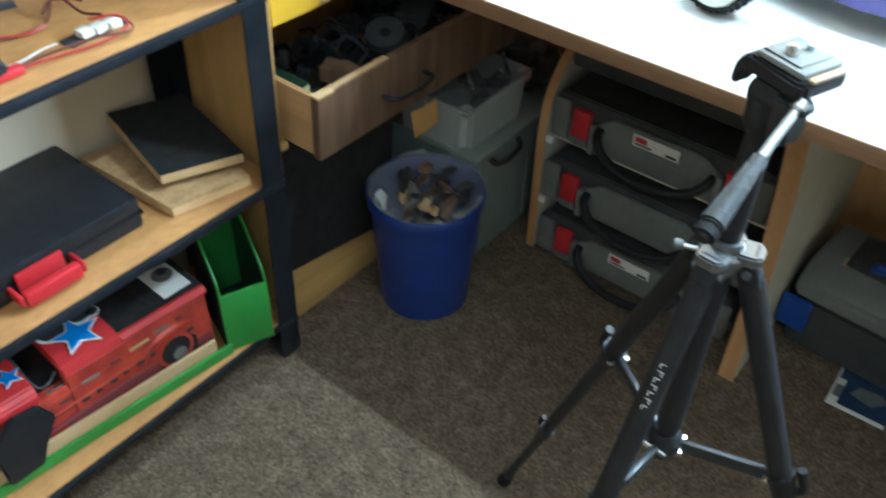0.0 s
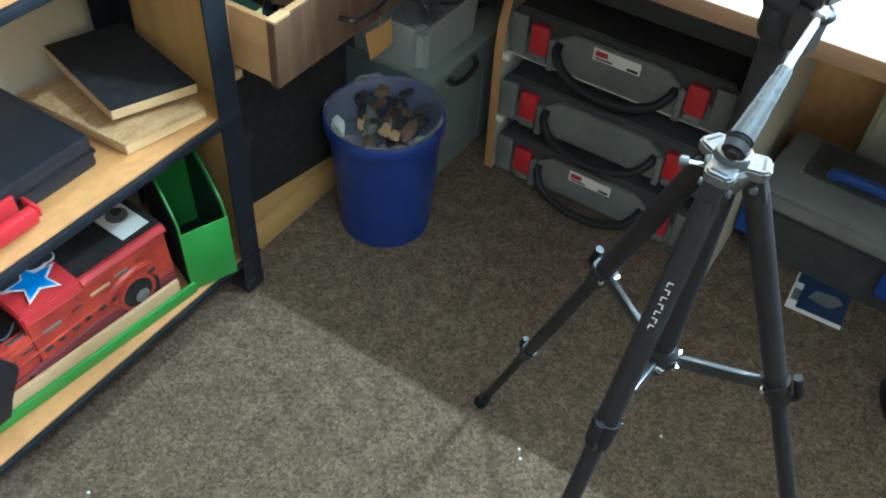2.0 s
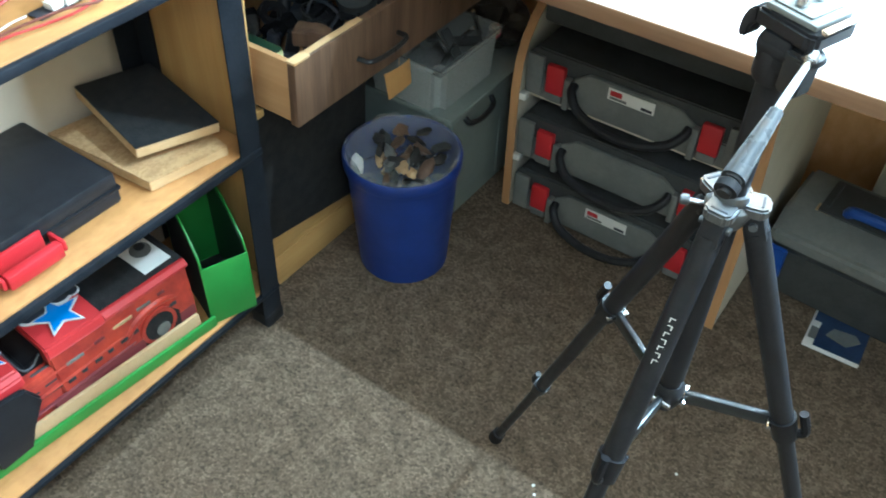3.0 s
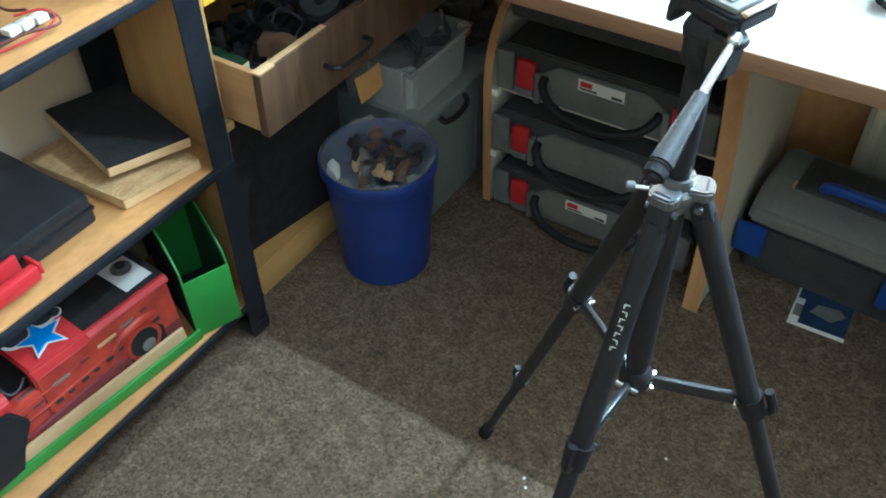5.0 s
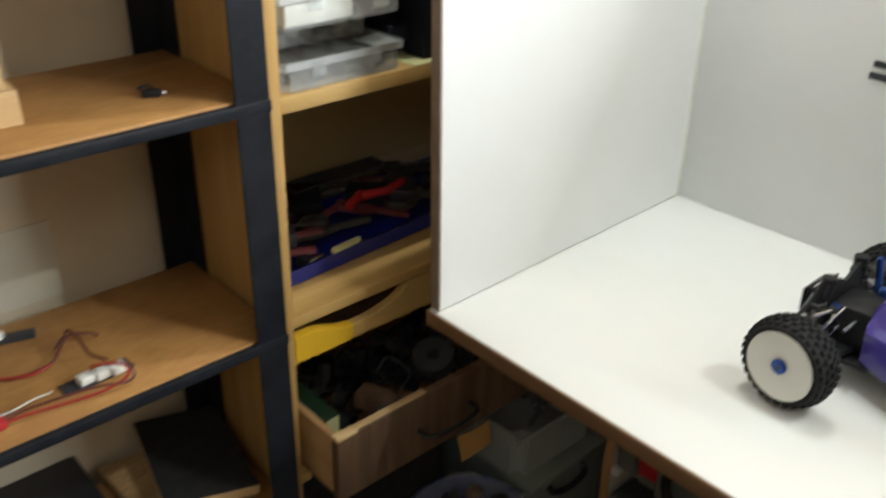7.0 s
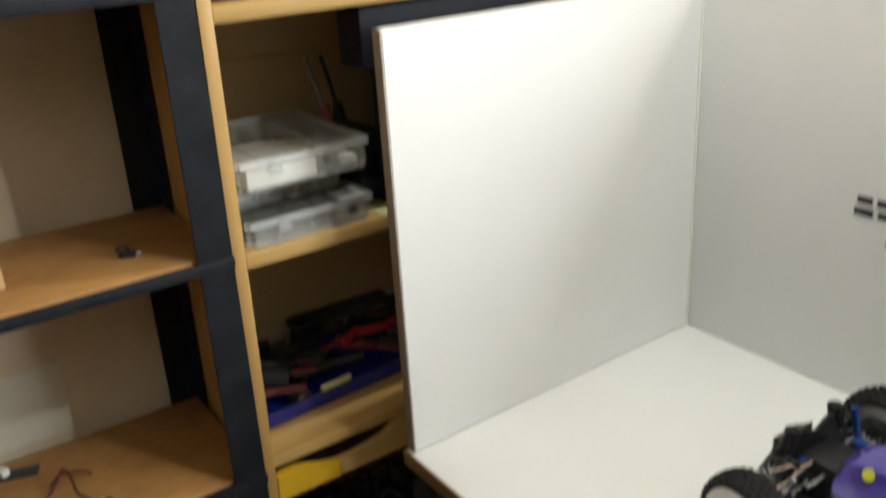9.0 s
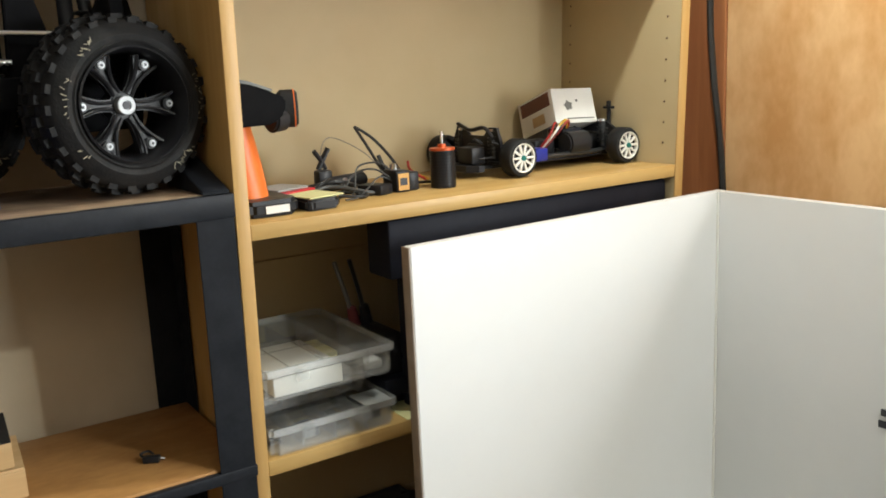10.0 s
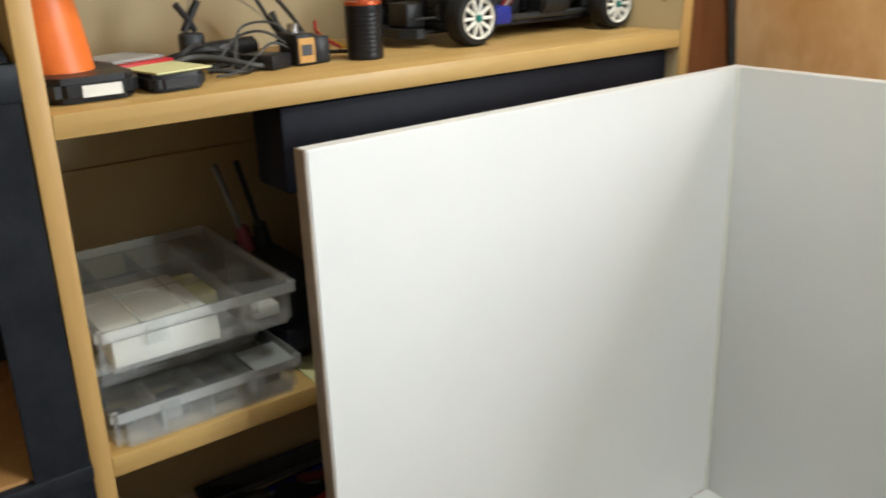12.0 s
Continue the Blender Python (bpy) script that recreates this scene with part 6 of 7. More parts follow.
for y in (0.325, 0.548):
    part("axle", rod((0.235, y, zw), (0.38, y, zw), 0.004, seg=10), DARKMETAL, tc)
    part("gearbox", box(0.285, 0.330, y - 0.018, y + 0.018, ZB + 0.016, ZB + 0.048, 0.005), BLACKPL, tc)
    for x in (0.262, 0.352):
        sk = part("shock", rod((x, y - 0.012, ZB + 0.026), (x * 0.9 + 0.031, y - 0.010, ZB + 0.068), 0.0055, seg=12), DARKMETAL, tc)
        for k in range(5):
            z = ZB + 0.032 + 0.0055 * k
            part("coil", tube([(x * 0.96 + 0.0123 + 0.0085 * math.cos(q), y - 0.011 + 0.0085 * math.sin(q), z + 0.0009 * q) for q in (0, 1.05, 2.1, 3.15, 4.2, 5.25, 6.3)], 0.0011, seg=6, steps=2), DARKMETAL, sk)
        part("shock_cap", rod((x * 0.9 + 0.031, y - 0.010, ZB + 0.066), (x * 0.9 + 0.031, y - 0.010, ZB + 0.071), 0.0065, seg=12, bev=0.001), CHROME, sk)
    part("arm", box(0.335, 0.378, y - 0.016, y + 0.016, ZB + 0.018, ZB + 0.023, 0.002), BLACKPL, tc)
part("bumper", prism([(0.265, 0.262), (0.35, 0.262), (0.365, 0.275), (0.365, 0.285), (0.25, 0.285), (0.25, 0.275)], "z", ZB + 0.010, ZB + 0.020), BLACKPL, tc)
part("battery", box(0.345, 0.372, 0.358, 0.402, ZB + 0.0165, ZB + 0.036, 0.002), TRAYBLUE, tc, "blue battery pack")
part("motor", rod((0.355, 0.45, ZB + 0.038), (0.355, 0.495, ZB + 0.038), 0.018, seg=24, bev=0.003), BLACKPL, tc)
part("speed_control", box(0.300, 0.338, 0.405, 0.445, ZB + 0.0165, ZB + 0.045, 0.003), BLACKPL, tc)
part("chassis_rail", rod((0.362, 0.355, ZB + 0.022), (0.362, 0.525, ZB + 0.022), 0.004, seg=10), DARKMETAL, tc)
for k, (mtl, dy) in enumerate(((WIRERED, 0.0), (WIREWHITE, 0.012), (WIREBLACK, 0.02), (WIRERED, 0.028), (WIREYEL, 0.024))):
    part("lead", tube([(0.345, 0.405 + dy * 0.3, ZB + 0.030), (0.362, 0.415 + dy, ZB + 0.055 + 0.004 * k), (0.352, 0.435 + dy, ZB + 0.072), (0.338, 0.455 + dy * 0.5, ZB + 0.050), (0.348, 0.470, ZB + 0.040)], 0.0019), mtl, tc)
rng = random.Random(13)
for k in range(14):
    p = Vector((rng.uniform(0.30, 0.372), rng.uniform(0.272, 0.312) if k % 2 else rng.uniform(0.40, 0.52), ZB + rng.uniform(0.026, 0.060)))
    part("link", rod(p, p + Vector((rng.uniform(-0.012, 0.012), rng.uniform(-0.028, 0.028), rng.uniform(-0.012, 0.008))), rng.uniform(0.0012, 0.0026), seg=8), (CHROME, BLACKPL, DARKMETAL, BLACKPL)[k % 4], tc, "small linkage rod")
part("servo", box(0.315, 0.352, 0.272, 0.296, ZB + 0.0205, ZB + 0.046, 0.002), BLACKPL, tc)
part("tower_arm", tube([(0.366, 0.300, ZB + 0.060), (0.352, 0.296, ZB + 0.074), (0.320, 0.294, ZB + 0.070), (0.285, 0.296, ZB + 0.078)], 0.0042, flat=0.7), BLACKPL, tc)
part("receiver_box", box(0.312, 0.350, 0.452, 0.492, ZB + 0.046, ZB + 0.060, 0.002), NAVYBOX, tc)
part("body_post", rod((0.335, 0.566, ZB + 0.040), (0.335, 0.566, ZB + 0.098), 0.0035, seg=10), BLACKPL, tc)
part("body_post_clip", box(0.325, 0.345, 0.562, 0.570, ZB + 0.085, ZB + 0.089, 0.001), BLACKPL, tc)
part("rear_wing_mount", box(0.29, 0.345, 0.560, 0.5655, ZB + 0.03, ZB + 0.055, 0.002), BLACKPL, tc)

wx = thing("white_box", (0.29, 0.49, ZB + 0.07), "white printed carton resting on the chassis", "box")
m = spun(0.291, 0.499, ZB + 0.083, -3.7, -1.9, -17.8)
part("carton", box(-0.060, 0.038, -0.0415, 0.0415, -0.029, 0.029, 0.001, m=m), PAPER, wx)
part("side_print", box(-0.052, 0.030, -0.0423, -0.0417, 0.004, 0.026, m=m), WIREBROWN, wx, "reddish printed side")
part("emblem", prism(star(-0.012, 0.0, 0.009, 12, 0.7), "x", 0.0382, 0.0388, m=m), WIREGREY, wx, "grey tree-like emblem")
part("emblem_bar", box(0.0382, 0.0388, 0.004, 0.008, 0.006, 0.010, m=m), WIREGREY, wx)
part("side_panel_print", box(-0.024, 0.010, -0.0423, -0.0417, -0.020, -0.004, m=m), TAN, wx, "tan printed patch")
part("text_bar", box(0.0382, 0.0386, -0.018, 0.036, -0.0225, -0.0205, m=m), WIREGREY, wx)

# ---- bookcase, middle shelf ----
ZM = 1.033


def organizer(x0, x1, y0, y1, z, h, label, filling):
    o = thing("parts_organizer", ((x0 + x1) / 2, (y0 + y1) / 2, z), label, "organizer", "organizers on the shelf")
    part("body", tub(x0 + 0.003, x1 - 0.003, y0 + 0.003, y1 - 0.003, z + 0.0005, z + h - 0.009, 0.0018, 0.008), CLEAR, o)
    lid = part("lid", box(x0 + 0.003, x1 - 0.003, y0 + 0.003, y1 - 0.003, z + h - 0.003, z + h - 0.0015), LIDCLEAR, o, "hazy clear lid")
    part("lid_rim", hoop(x0, x1, y0, y1, z + h - 0.0095, z + h, 0.0028, 0.005), RIMCLEAR, lid, "rounded clear rim")
    n = 4
    for k in range(1, n):
        y = y0 + (y1 - y0) * k / n
        part("divider", box(x0 + 0.006, x1 - 0.006, y - 0.0008, y + 0.0008, z + 0.003, z + h - 0.010), RIMCLEAR, o)
    part("divider", box(x0 + (x1 - x0) * 0.55, x0 + (x1 - x0) * 0.55 + 0.0016, y0 + 0.006, y1 - 0.006, z + 0.003, z + h - 0.010), CLEAR, o)
    for (u0, u1, v0, v1, hh, mtl) in filling:
        part("content", box(x0 + u0 * (x1 - x0), x0 + u1 * (x1 - x0), y0 + v0 * (y1 - y0), y0 + v1 * (y1 - y0), z + 0.004, z + 0.004 + hh * (h - 0.015), 0.002), mtl, o)
    for y in (y0 + 0.05, y1 - 0.05):
        part("catch", box(x1, x1 + 0.003, y - 0.009, y + 0.009, z + h - 0.02, z + h - 0.002, 0.001), CLEAR, o)


organizer(0.245, 0.458, -0.118, 0.062, ZM, 0.036, "clear compartment box holding small dark parts", [(0.72, 0.9, 0.30, 0.42, 0.5, INK), (0.6, 0.88, 0.80, 0.93, 0.6, BLACKPL), (0.65, 0.9, 0.55, 0.66, 0.4, WIREGREY), (0.7, 0.85, 0.06, 0.15, 0.3, INK), (0.15, 0.45, 0.1, 0.9, 0.4, CLOUDY)])
organizer(0.215, 0.405, -0.119, 0.05, ZM + 0.0365, 0.034, "clear compartment box stacked between two others", [(0.2, 0.5, 0.1, 0.4, 0.6, TAN), (0.6, 0.9, 0.5, 0.9, 0.4, WIREGREY), (0.6, 0.9, 0.05, 0.3, 0.5, PAPER)])
organizer(0.230, 0.457, -0.119, 0.064, ZM + 0.0710, 0.040, "clear compartment box holding a white block and small bags", [(0.42, 0.985, 0.07, 0.58, 0.98, WHITEPL), (0.40, 0.70, 0.55, 0.72, 0.75, PALEYELLOW), (0.12, 0.38, 0.1, 0.6, 0.35, CLOUDY), (0.75, 0.9, 0.57, 0.70, 0.35, WIREGREY), (0.75, 0.92, 0.80, 0.94, 0.45, PAPER)])
solo("film_slip", box(0.415, 0.4615, 0.012, 0.052, ZM + 0.0362, ZM + 0.0372), CLOUDY, "slip of clear film sticking out between the boxes", "paper")
solo("pale_board", box(0.200, 0.206, -0.122, 0.205, ZM + 0.001, ZM + 0.190, 0.001), BEECH_BACK, "pale board leaning against the back of the shelf", "board")
nc = thing("navy_case", (0.33, 0.33, ZM), "large dark navy case filling the shelf behind the white board", "case")
part("body", box(0.405, 0.448, 0.100, 0.565, ZM + 0.0005, 1.225, 0.004), NAVYBOX, nc)
part("lid", box(0.395, 0.456, 0.064, 0.5722, 1.2255, 1.304, 0.004), NAVYBOX, nc)
sc = thing("pliers_holder", (0.30, 0.09, ZM), "dark tool holder with pliers standing in it", "tool holder")
part("holder", box(0.27, 0.40, 0.068, 0.114, ZM + 0.0005, ZM + 0.10, 0.006), BLACKPL, sc)
part("blue_strap", box(0.26, 0.42, 0.066, 0.115, ZM + 0.02, ZM + 0.045, 0.004), NAVYBOX, sc)
for k, (y, dy, mtl) in enumerate(((0.078, -0.022, WIREGREY), (0.098, -0.018, DARKMETAL))):
    tl = part("pliers", tube([(0.315, y, ZM + 0.10), (0.312, y + dy * 0.4, ZM + 0.145), (0.308, y + dy, ZM + 0.195)], 0.0048, flat=0.7), mtl, sc, "thin steel tool shaft")
    part("grip", rod((0.316, y + 0.002, ZM + 0.092), (0.3145, y - 0.003, ZM + 0.128), 0.009, 0.007, seg=12, bev=0.002), (MAROON, BLACKPL)[k], tl)
part("knob", rod((0.40, 0.100, ZM + 0.072), (0.412, 0.100, ZM + 0.072), 0.0045, seg=12), CHROME, sc)
solo("yellow_paper", box(0.36, 0.4605, 0.074, 0.19, ZM + 0.0003, ZM + 0.0013), PALEYELLOW, "sheet of pale yellow paper on the shelf edge", "paper")

# ---- bookcase, desk-height shelf ----
ZD = 0.731
bt = thing("tool_tray", (0.29, 0.13, ZD), "blue plastic tray heaped with dark and red tools", "tray")
TRAYM = spun(0.372, 0.045, 0, 3.5)
part("tray", tub(-0.155, 0.0, -0.160, 0.30, ZD + 0.0025, ZD + 0.030, 0.004, 0.008, flare=0.008, m=TRAYM), TRAYBLUE, bt)
rng = random.Random(21)
for i in range(34):
    x, y = rng.uniform(-0.140, -0.02), rng.uniform(-0.135, 0.26)
    z = ZD + 0.026 + rng.uniform(0, 0.028)
    a = rng.uniform(-60, 60)
    m = TRAYM @ spun(x, y, z, a, rng.uniform(-14, 14), rng.uniform(-10, 10))
    if i % 4 == 0:
        g = part("screwdriver", merge(None, rod((0, -0.035, 0), (0, 0.01, 0), 0.0085, 0.0065, seg=10, bev=0.002), m), (MAROON, BLACKPL, JUNK)[i % 3], bt)
        part("blade", merge(None, rod((0, 0.01, 0), (0, 0.075, 0), 0.0025, seg=8), m), GREYMETAL, g)
    elif i % 4 == 1:
        part("pliers", merge(None, tube([(-0.012, -0.06, 0), (-0.010, -0.02, 0), (0, 0.005, 0), (0.004, 0.05, 0)], 0.0055), m), (JUNK, MAROON)[i % 8 == 1], bt)
        part("pliers", merge(None, tube([(0.012, -0.06, 0), (0.010, -0.02, 0), (0, 0.005, 0), (-0.004, 0.05, 0)], 0.0055), m), (JUNK, MAROON)[i % 8 == 1], bt)
    elif i % 4 == 2:
        part("tool_box_small", box(-0.025, 0.025, -0.035, 0.035, -0.010, 0.010, 0.003, m=m), (NAVYBOX, JUNK, INK)[i % 3], bt)
    else:
        part("coil_of_wire", lathe([(0.018, -0.004), (0.024, -0.006), (0.026, 0.0), (0.024, 0.006), (0.018, 0.004)], m, seg=20, closed=True), (INK, JUNK)[i % 2], bt)
part("cutter", box(-0.004, 0.004, -0.026, 0.026, 0, 0.008, 0.002, m=spun(0.380, 0.012, ZD + 0.0315, 6, 0, 0)), PALEYELLOW, bt, "yellow-handled cutter")
part("blade", box(-0.003, 0.003, -0.012, 0.012, 0, 0.004, 0.001, m=spun(0.380, -0.040, ZD + 0.0315, 6, 0, 0)), CHROME, bt, "bright steel blade")
for k, (y, a) in enumerate(((0.075, 30), (0.110, -20), (0.150, 12))):
    part("red_handle", merge(None, rod((0, -0.022, 0), (0, 0.022, 0), 0.0075, 0.006, seg=12, bev=0.002), spun(0.318, y, ZD + 0.066, a, 5, 0)), RED, bt, "red tool handle")
solo("file_tray", tub(0.197, 0.237, 0.02, 0.20, ZD + 0.058, ZD + 0.066, 0.003, 0.003), DARKGREYPL, "narrow grey tray of small parts above the tools", "tray")

# ---- contents of the open drawer ----
dc = thing("green_pack", (0.33, -0.085, 0.458), "dark green carton with a yellow label in the drawer", "carton")
part("carton", box(-0.055, 0.055, -0.019, 0.019, 0.0005, 0.082, 0.002, m=spun(0.380, -0.080, 0.4585, 4, 0, 4)), GREENBOX, dc)
part("label", box(0.0552, 0.056, -0.004, 0.019, 0.040, 0.078, m=spun(0.380, -0.080, 0.4585, 4, 0, 4)), PALEYELLOW, dc, "yellow label")
solo("wood_block", prism([(-0.03, 0), (0.03, 0), (0.03, 0.018), (0.012, 0.027), (-0.03, 0.027)], "y", -0.018, 0.018, bev=0.002, m=spun(0.440, 0.012, 0.512, 25, 0, 0)), WALNUT, "brown wooden block lying on the drawer's contents", "block")
rng = random.Random(8)
dj = thing("drawer_clutter", (0.36, 0.15, 0.4585), "dark heap of cables and small parts in the drawer", "clutter", kind="stuff")
for i in range(110):
    x, y = rng.uniform(0.26, 0.485), rng.uniform(-0.055, 0.375)
    m = spun(x, y, 0.474 + rng.uniform(0, 0.042), rng.uniform(0, 180), rng.uniform(-30, 30), rng.uniform(-30, 30))
    k = i % 4
    if k == 0:
        bmx = box(-0.022, 0.022, -0.014, 0.014, -0.009, 0.009, 0.003, m=m)
    elif k == 1:
        bmx = merge(None, rod((0, 0, -0.018), (0, 0, 0.018), 0.012, seg=14, bev=0.002), m)
    elif k == 2:
        bmx = merge(None, tube([(-0.05, 0, 0), (-0.02, 0.02, 0.008), (0.01, -0.015, 0.004), (0.045, 0.01, 0.01), (0.03, 0.035, 0.0)], 0.0028), m)
    else:
        bmx = lathe([(0.012, -0.006), (0.022, -0.008), (0.025, 0.0), (0.022, 0.008), (0.012, 0.006)], m, seg=18, closed=True)
    part("small_part", bmx, (BLACKPL, INK, MATTBLACK, BLACKPL, JUNK)[i % 5], dj)
solo("tape_roll", lathe([(0.010, -0.012), (0.034, -0.012), (0.036, 0.0), (0.034, 0.012), (0.010, 0.010)], spun(0.42, 0.145, 0.530, 0, 20, 10), seg=32, closed=True), DARKGREYPL, "dark grey roll of tape lying in the drawer", "tape")
solo("pale_carton", box(-0.03, 0.03, -0.036, 0.036, 0.0, 0.04, 0.002, m=spun(0.40, 0.255, 0.505, 20, 6, 0)), DARKGREYPL, "dark grey carton in the drawer", "carton")


# ---- desk: buggy ----
ZT = 0.7302


def buggy_wheel(parent, c, n, r=0.0548, w=0.040):
    m = wheel_pose(c, n)
    t = part("tyre", lathe([(0.040, w / 2 - 0.001), (0.046, w / 2 + 0.0005), (r - 0.007, w / 2 - 0.004), (r - 0.004, w / 2 - 0.010), (r - 0.0035, 0), (r - 0.004, -w / 2 + 0.010), (r - 0.007, -w / 2 + 0.004), (0.046, -w / 2), (0.040, -w / 2)], m, seg=48, closed=True), RUBBER, parent, "black knobbly tyre")
    part("tread", tread(m, r - 0.0030, w * 0.95, 5, 30, 0.005, 0.0062), RUBBER, t)
    d = part("dish", lathe([(0.0, w / 2 - 0.001), (0.012, w / 2 - 0.001), (0.020, w / 2 + 0.0005), (0.036, w / 2 + 0.002), (0.0405, w / 2 + 0.0015), (0.0412, w / 2 - 0.002), (0.0395, w / 2 - 0.006), (0.0, w / 2 - 0.006)], m, seg=48), WHITEPL, parent, "white dish wheel")
    part("hub_nut", rod(m @ Vector((0, 0, w / 2 - 0.002)), m @ Vector((0, 0, w / 2 + 0.0032)), 0.0088, seg=18, bev=0.001), BLUEALU, d, "blue anodised hub nut")
    part("nut_core", rod(m @ Vector((0, 0, w / 2 + 0.0032)), m @ Vector((0, 0, w / 2 + 0.0038)), 0.0045, seg=6), NAVY, d)


bg = thing("model_buggy", (1.13, 0.33, ZT), "radio-controlled off-road buggy with a purple body and white wheels", "model car")
BC = (0.955, 0.335)
WB = 0.325
zh = ZT + 0.0551
for x in (BC[0], BC[0] + WB):
    buggy_wheel(bg, (x, 0.2035, zh), (-0.10 if x < 1 else 0, -1, 0.02))
    buggy_wheel(bg, (x, 0.4665, zh), (-0.10 if x < 1 else 0, 1, 0.02))
    for s in (-1, 1):
        y = 0.335 + s * 0.108
        part("axle", rod((x, 0.335 + s * 0.03, zh + 0.004), (x, y, zh), 0.004, seg=10), CHROME, bg)
        part("lower_arm", prism([(x - 0.026, 0.335 + s * 0.028), (x + 0.03, 0.335 + s * 0.028), (x + 0.012, y), (x - 0.010, y)], "z", zh - 0.022, zh - 0.014, bev=0.002), BLACKPL, bg)
        part("upper_link", rod((x + 0.006, 0.335 + s * 0.03, zh + 0.030), (x + 0.004, y, zh + 0.016), 0.0028, seg=10), CHROME, bg, "steel turnbuckle")
        part("hub_carrier", box(x - 0.014, x + 0.014, y - 0.008, y + 0.008, zh - 0.022, zh + 0.022, 0.004), BLACKPL, bg)
        a, b = Vector((x - 0.022, 0.335 + s * 0.075, zh - 0.012)), Vector((x - 0.014, 0.335 + s * 0.040, zh + 0.060))
        sk = part("shock", rod(a, b, 0.0042, seg=12), CHROME, bg)
        part("shock_body", rod(a.lerp(b, 0.45), b, 0.0085, seg=18, bev=0.001), BLACKGL, sk)
        part("shock_cap", rod(b, b + Vector((0, 0, 0.007)), 0.0092, seg=16, bev=0.001), BLACKGL, sk)
        for k in range(8):
            q0 = a.lerp(b, 0.10 + 0.075 * k)
            part("coil", tube([q0 + Vector((0.0105 * math.cos(q), 0.0105 * math.sin(q), 0.0010 * q)) for q in (0, 1.05, 2.1, 3.15, 4.2, 5.25, 6.3)], 0.0014, seg=6, steps=2), DARKMETAL, sk)
    part("shock_tower", prism([(0.285, zh + 0.0), (0.385, zh + 0.0), (0.392, zh + 0.050), (0.382, zh + 0.066), (0.355, zh + 0.060), (0.335, zh + 0.050), (0.315, zh + 0.060), (0.288, zh + 0.066), (0.278, zh + 0.050)], "x", x - 0.014, x - 0.010, bev=0.001), BLACKPL, bg)
    part("gearbox", box(x - 0.012, x + 0.04, 0.305, 0.365, zh - 0.022, zh + 0.034, 0.008), BLACKPL, bg)
    part("sway_bar", tube([(x - 0.03, 0.25, zh + 0.002), (x - 0.034, 0.29, zh + 0.014), (x - 0.034, 0.38, zh + 0.014), (x - 0.03, 0.42, zh + 0.002)], 0.0016), CHROME, bg)
part("bumper", prism([(BC[0] - 0.048, 0.30), (BC[0] - 0.048, 0.37), (BC[0] - 0.038, 0.385), (BC[0] - 0.02, 0.37), (BC[0] - 0.02, 0.30), (BC[0] - 0.038, 0.285)], "z", zh - 0.026, zh - 0.020, bev=0.001), BLACKPL, bg)
rng = random.Random(5)
for x, way in ((BC[0], -1), (BC[0] + WB, 1)):
    for s in (-1, 1):
        for k in range(5):
            p = Vector((x + rng.uniform(-0.026, 0.026), 0.335 + s * rng.uniform(0.022, 0.075), zh + rng.uniform(0.006, 0.046)))
            stud = part("ball_stud", lathe([(0.0, -0.004), (0.0022, -0.004), (0.0022, 0.0), (0.0036, 0.002), (0.0036, 0.005), (0.0, 0.007)], Matrix.Translation(p), seg=10), CHROME, bg, "bright ball stud")
            part("ball_cup", rod(p + Vector((-0.005, 0, 0.003)), p + Vector((0.005, 0, 0.003)), 0.0042, seg=10, bev=0.001), (BLACKPL, BLACKPL, BLUEALU)[k % 3], stud)
            part("turnbuckle", rod(p + Vector((0, 0, 0.003)), p + Vector((way * rng.uniform(-0.02, 0.012), s * rng.uniform(0.015, 0.035), rng.uniform(-0.022, 0.004))), 0.0019, seg=8), (CHROME, DARKMETAL)[k % 2], bg, "thin steel turnbuckle")
    for k in range(4):
        part("tower_screw", rod((x - 0.0142, 0.300 + 0.0235 * k, zh + 0.030 + 0.012 * (k in (0, 3))), (x - 0.0165, 0.300 + 0.0235 * k, zh + 0.030 + 0.012 * (k in (0, 3))), 0.0027, seg=8), CHROME, bg, "small steel screw")
part("bulkhead", prism([(0.302, zh - 0.018), (0.368, zh - 0.018), (0.362, zh + 0.026), (0.348, zh + 0.040), (0.322, zh + 0.040), (0.308, zh + 0.026)], "x", BC[0] - 0.030, BC[0] - 0.018, bev=0.002), DARKMETAL, bg, "dark alloy bulkhead")
part("servo_saver", rod((BC[0] + 0.026, 0.365, zh + 0.012), (BC[0] + 0.026, 0.365, zh + 0.042), 0.008, seg=18, bev=0.002), BLUEALU, bg, "blue anodised servo saver")
part("drag_link", rod((BC[0] + 0.024, 0.27, zh + 0.022), (BC[0] + 0.024, 0.40, zh + 0.024), 0.0024, seg=10), CHROME, bg, "steel drag link")
for k in range(4):
    part("gear_plate", box(BC[0] - 0.050 + 0.006 * k, BC[0] - 0.047 + 0.006 * k, 0.312, 0.358, zh + 0.0 + 0.004 * k, zh + 0.030 + 0.004 * k, 0.001), (CHROME, BLACKPL)[k % 2], bg)
part("chassis", box(BC[0] - 0.02, BC[0] + WB + 0.02, 0.285, 0.385, zh - 0.028, zh - 0.023, 0.001), DARKMETAL, bg)
own = bmesh.new()
rows = []
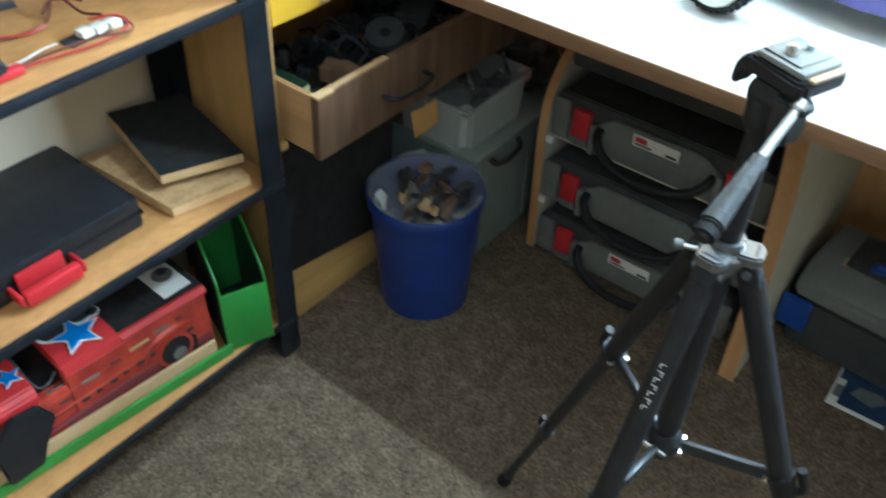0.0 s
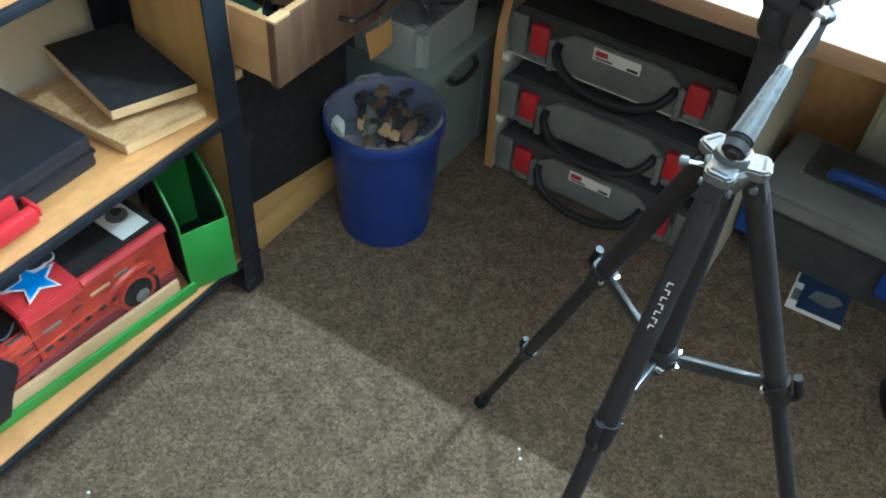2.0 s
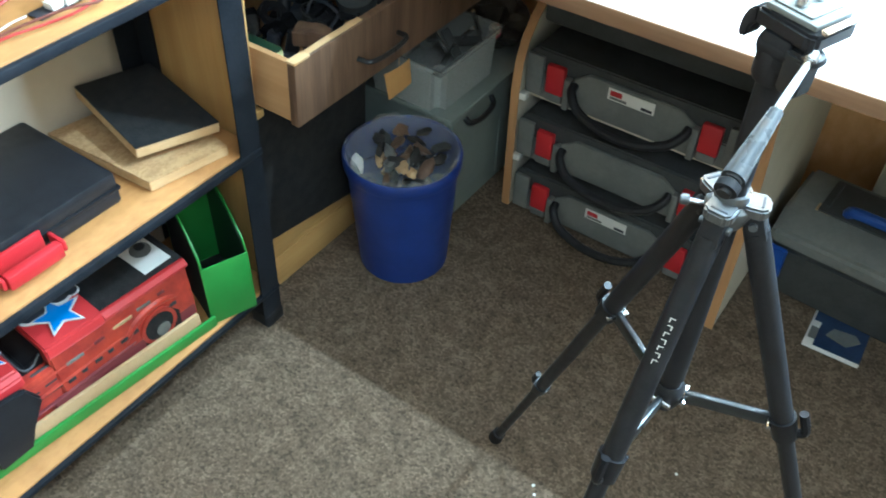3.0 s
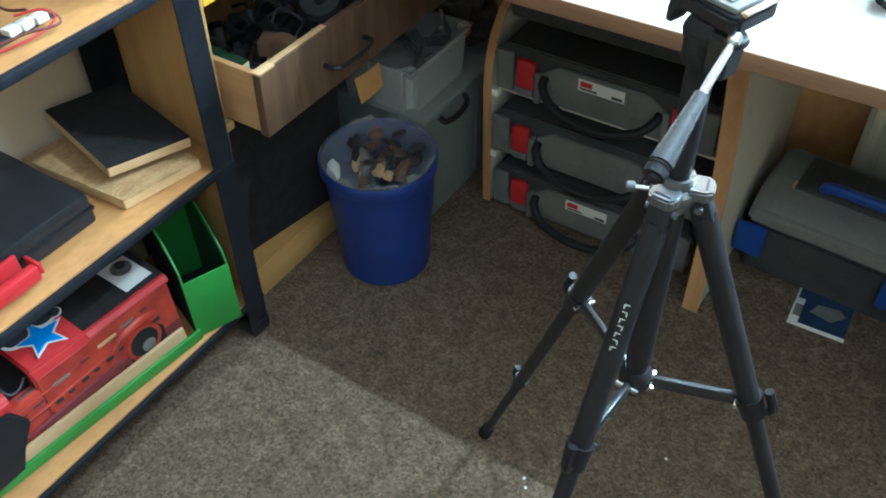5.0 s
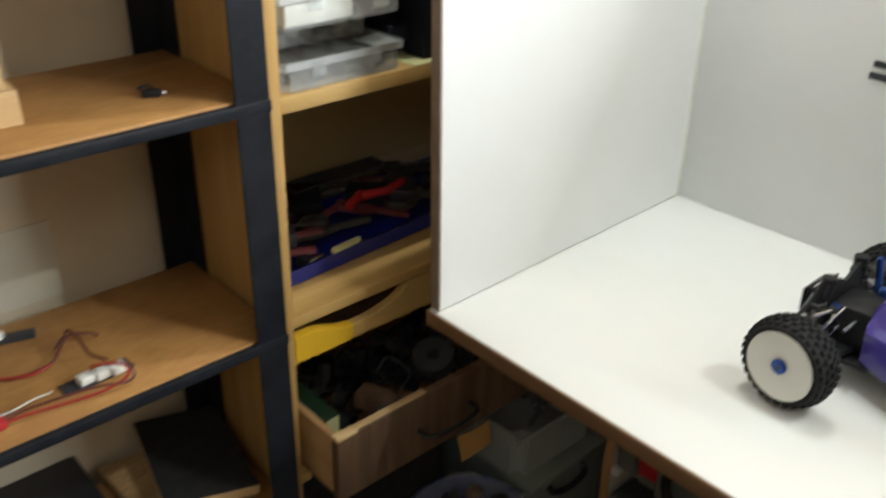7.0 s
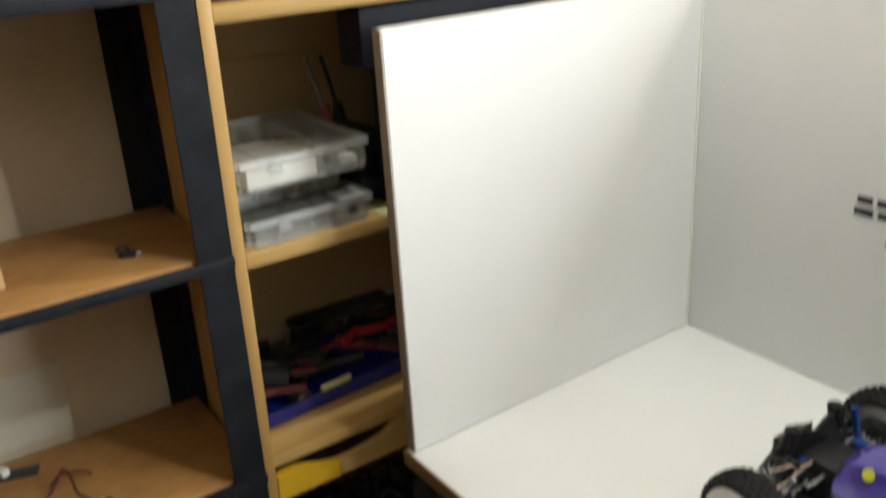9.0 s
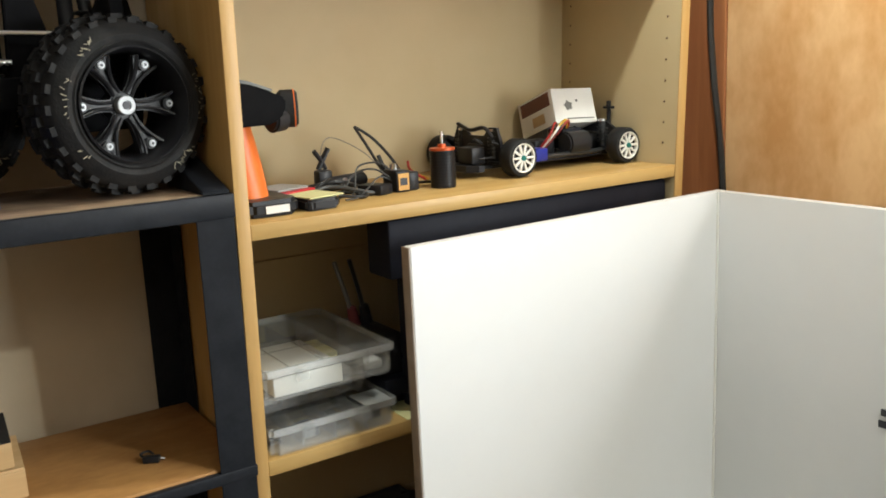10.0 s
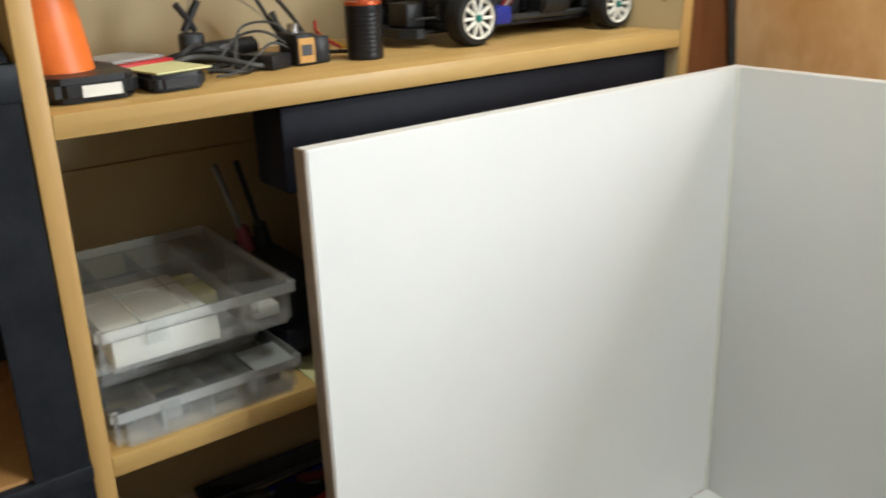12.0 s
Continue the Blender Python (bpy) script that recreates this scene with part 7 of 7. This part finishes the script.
for s, hw, zt, zb in ((0.038, 0.040, 0.046, 0.004), (0.042, 0.046, 0.052, -0.016), (0.058, 0.052, 0.059, -0.020), (0.085, 0.060, 0.066, -0.022), (0.12, 0.066, 0.070, -0.022), (0.16, 0.074, 0.090, -0.022), (0.20, 0.074, 0.098, -0.022), (0.25, 0.070, 0.092, -0.022), (0.30, 0.052, 0.078, -0.010), (0.335, 0.030, 0.068, 0.01)):
    x = BC[0] + s
    rows.append([own.verts.new((x, 0.335 + hw * u, zh + zb + (zt - zb) * v)) for u, v in ((-1, 0), (-1.04, 0.35), (-0.98, 0.52), (-0.72, 0.66), (-0.55, 0.94), (0, 1), (0.55, 0.94), (0.72, 0.66), (0.98, 0.52), (1.04, 0.35), (1, 0))])
for a, b in zip(rows, rows[1:]):
    for k in range(10):
        own.faces.new((a[k], a[k + 1], b[k + 1], b[k]))
own.faces.new(rows[0])
own.faces.new(rows[-1][::-1])
part("body_shell", own, PURPLE, bg, "glossy purple polycarbonate body")
part("window", prism([(BC[0] + 0.130, 0.290), (BC[0] + 0.165, 0.288), (BC[0] + 0.175, 0.382), (BC[0] + 0.130, 0.380)], "z", zh + 0.0, zh + 0.0012, m=Matrix.Translation((0, 0, 0.090)) @ Matrix.Translation((BC[0] + 0.15, 0, zh)) @ pose(0, 0, 0, 0, -27, 0) @ Matrix.Translation((-BC[0] - 0.15, 0, -zh))), SMOKE, bg, "smoky windscreen")
part("lime_sticker", rod((BC[0] + 0.073, 0.3030, zh + 0.0515), (BC[0] + 0.0728, 0.2995, zh + 0.0535), 0.0068, seg=20), LIME, bg, "round lime sticker")
part("steering_post", rod((BC[0] + 0.008, 0.392, zh + 0.020), (BC[0] + 0.002, 0.388, zh + 0.066), 0.0045, seg=14, bev=0.001), BLUEALU, bg, "blue anodised steering post")
part("mirror_fin", box(BC[0] + 0.085, BC[0] + 0.15, 0.262, 0.266, zh + 0.012, zh + 0.022, 0.001), SMOKE, bg)
wg = part("rear_wing", prism([(BC[0] + WB + 0.01, zh + 0.105), (BC[0] + WB + 0.085, zh + 0.115), (BC[0] + WB + 0.085, zh + 0.122), (BC[0] + WB + 0.01, zh + 0.112)], "y", 0.245, 0.425, bev=0.001), PURPLE, bg, "purple rear wing")
part("wing_mount", box(BC[0] + WB + 0.015, BC[0] + WB + 0.03, 0.31, 0.36, zh + 0.04, zh + 0.104, 0.002), BLACKPL, wg)

# ---- black stand behind the rear backdrop ----
bs = thing("black_stand", (0.905, 0.69, 0.73), "black cylindrical stand partly hidden behind the white board", "stand")
m = spun(0.905, 0.695, 0.7303)
part("body", lathe([(0.0, 0), (0.048, 0), (0.050, 0.006), (0.050, 0.60), (0.046, 0.612), (0.040, 0.640), (0.026, 0.655), (0.0, 0.656)], m, seg=36), BLACKPL, bs)
part("neck", lathe([(0.0, 0.656), (0.022, 0.656), (0.022, 0.70), (0.018, 0.71), (0.0, 0.71)], m, seg=28), BLACKPL, bs)
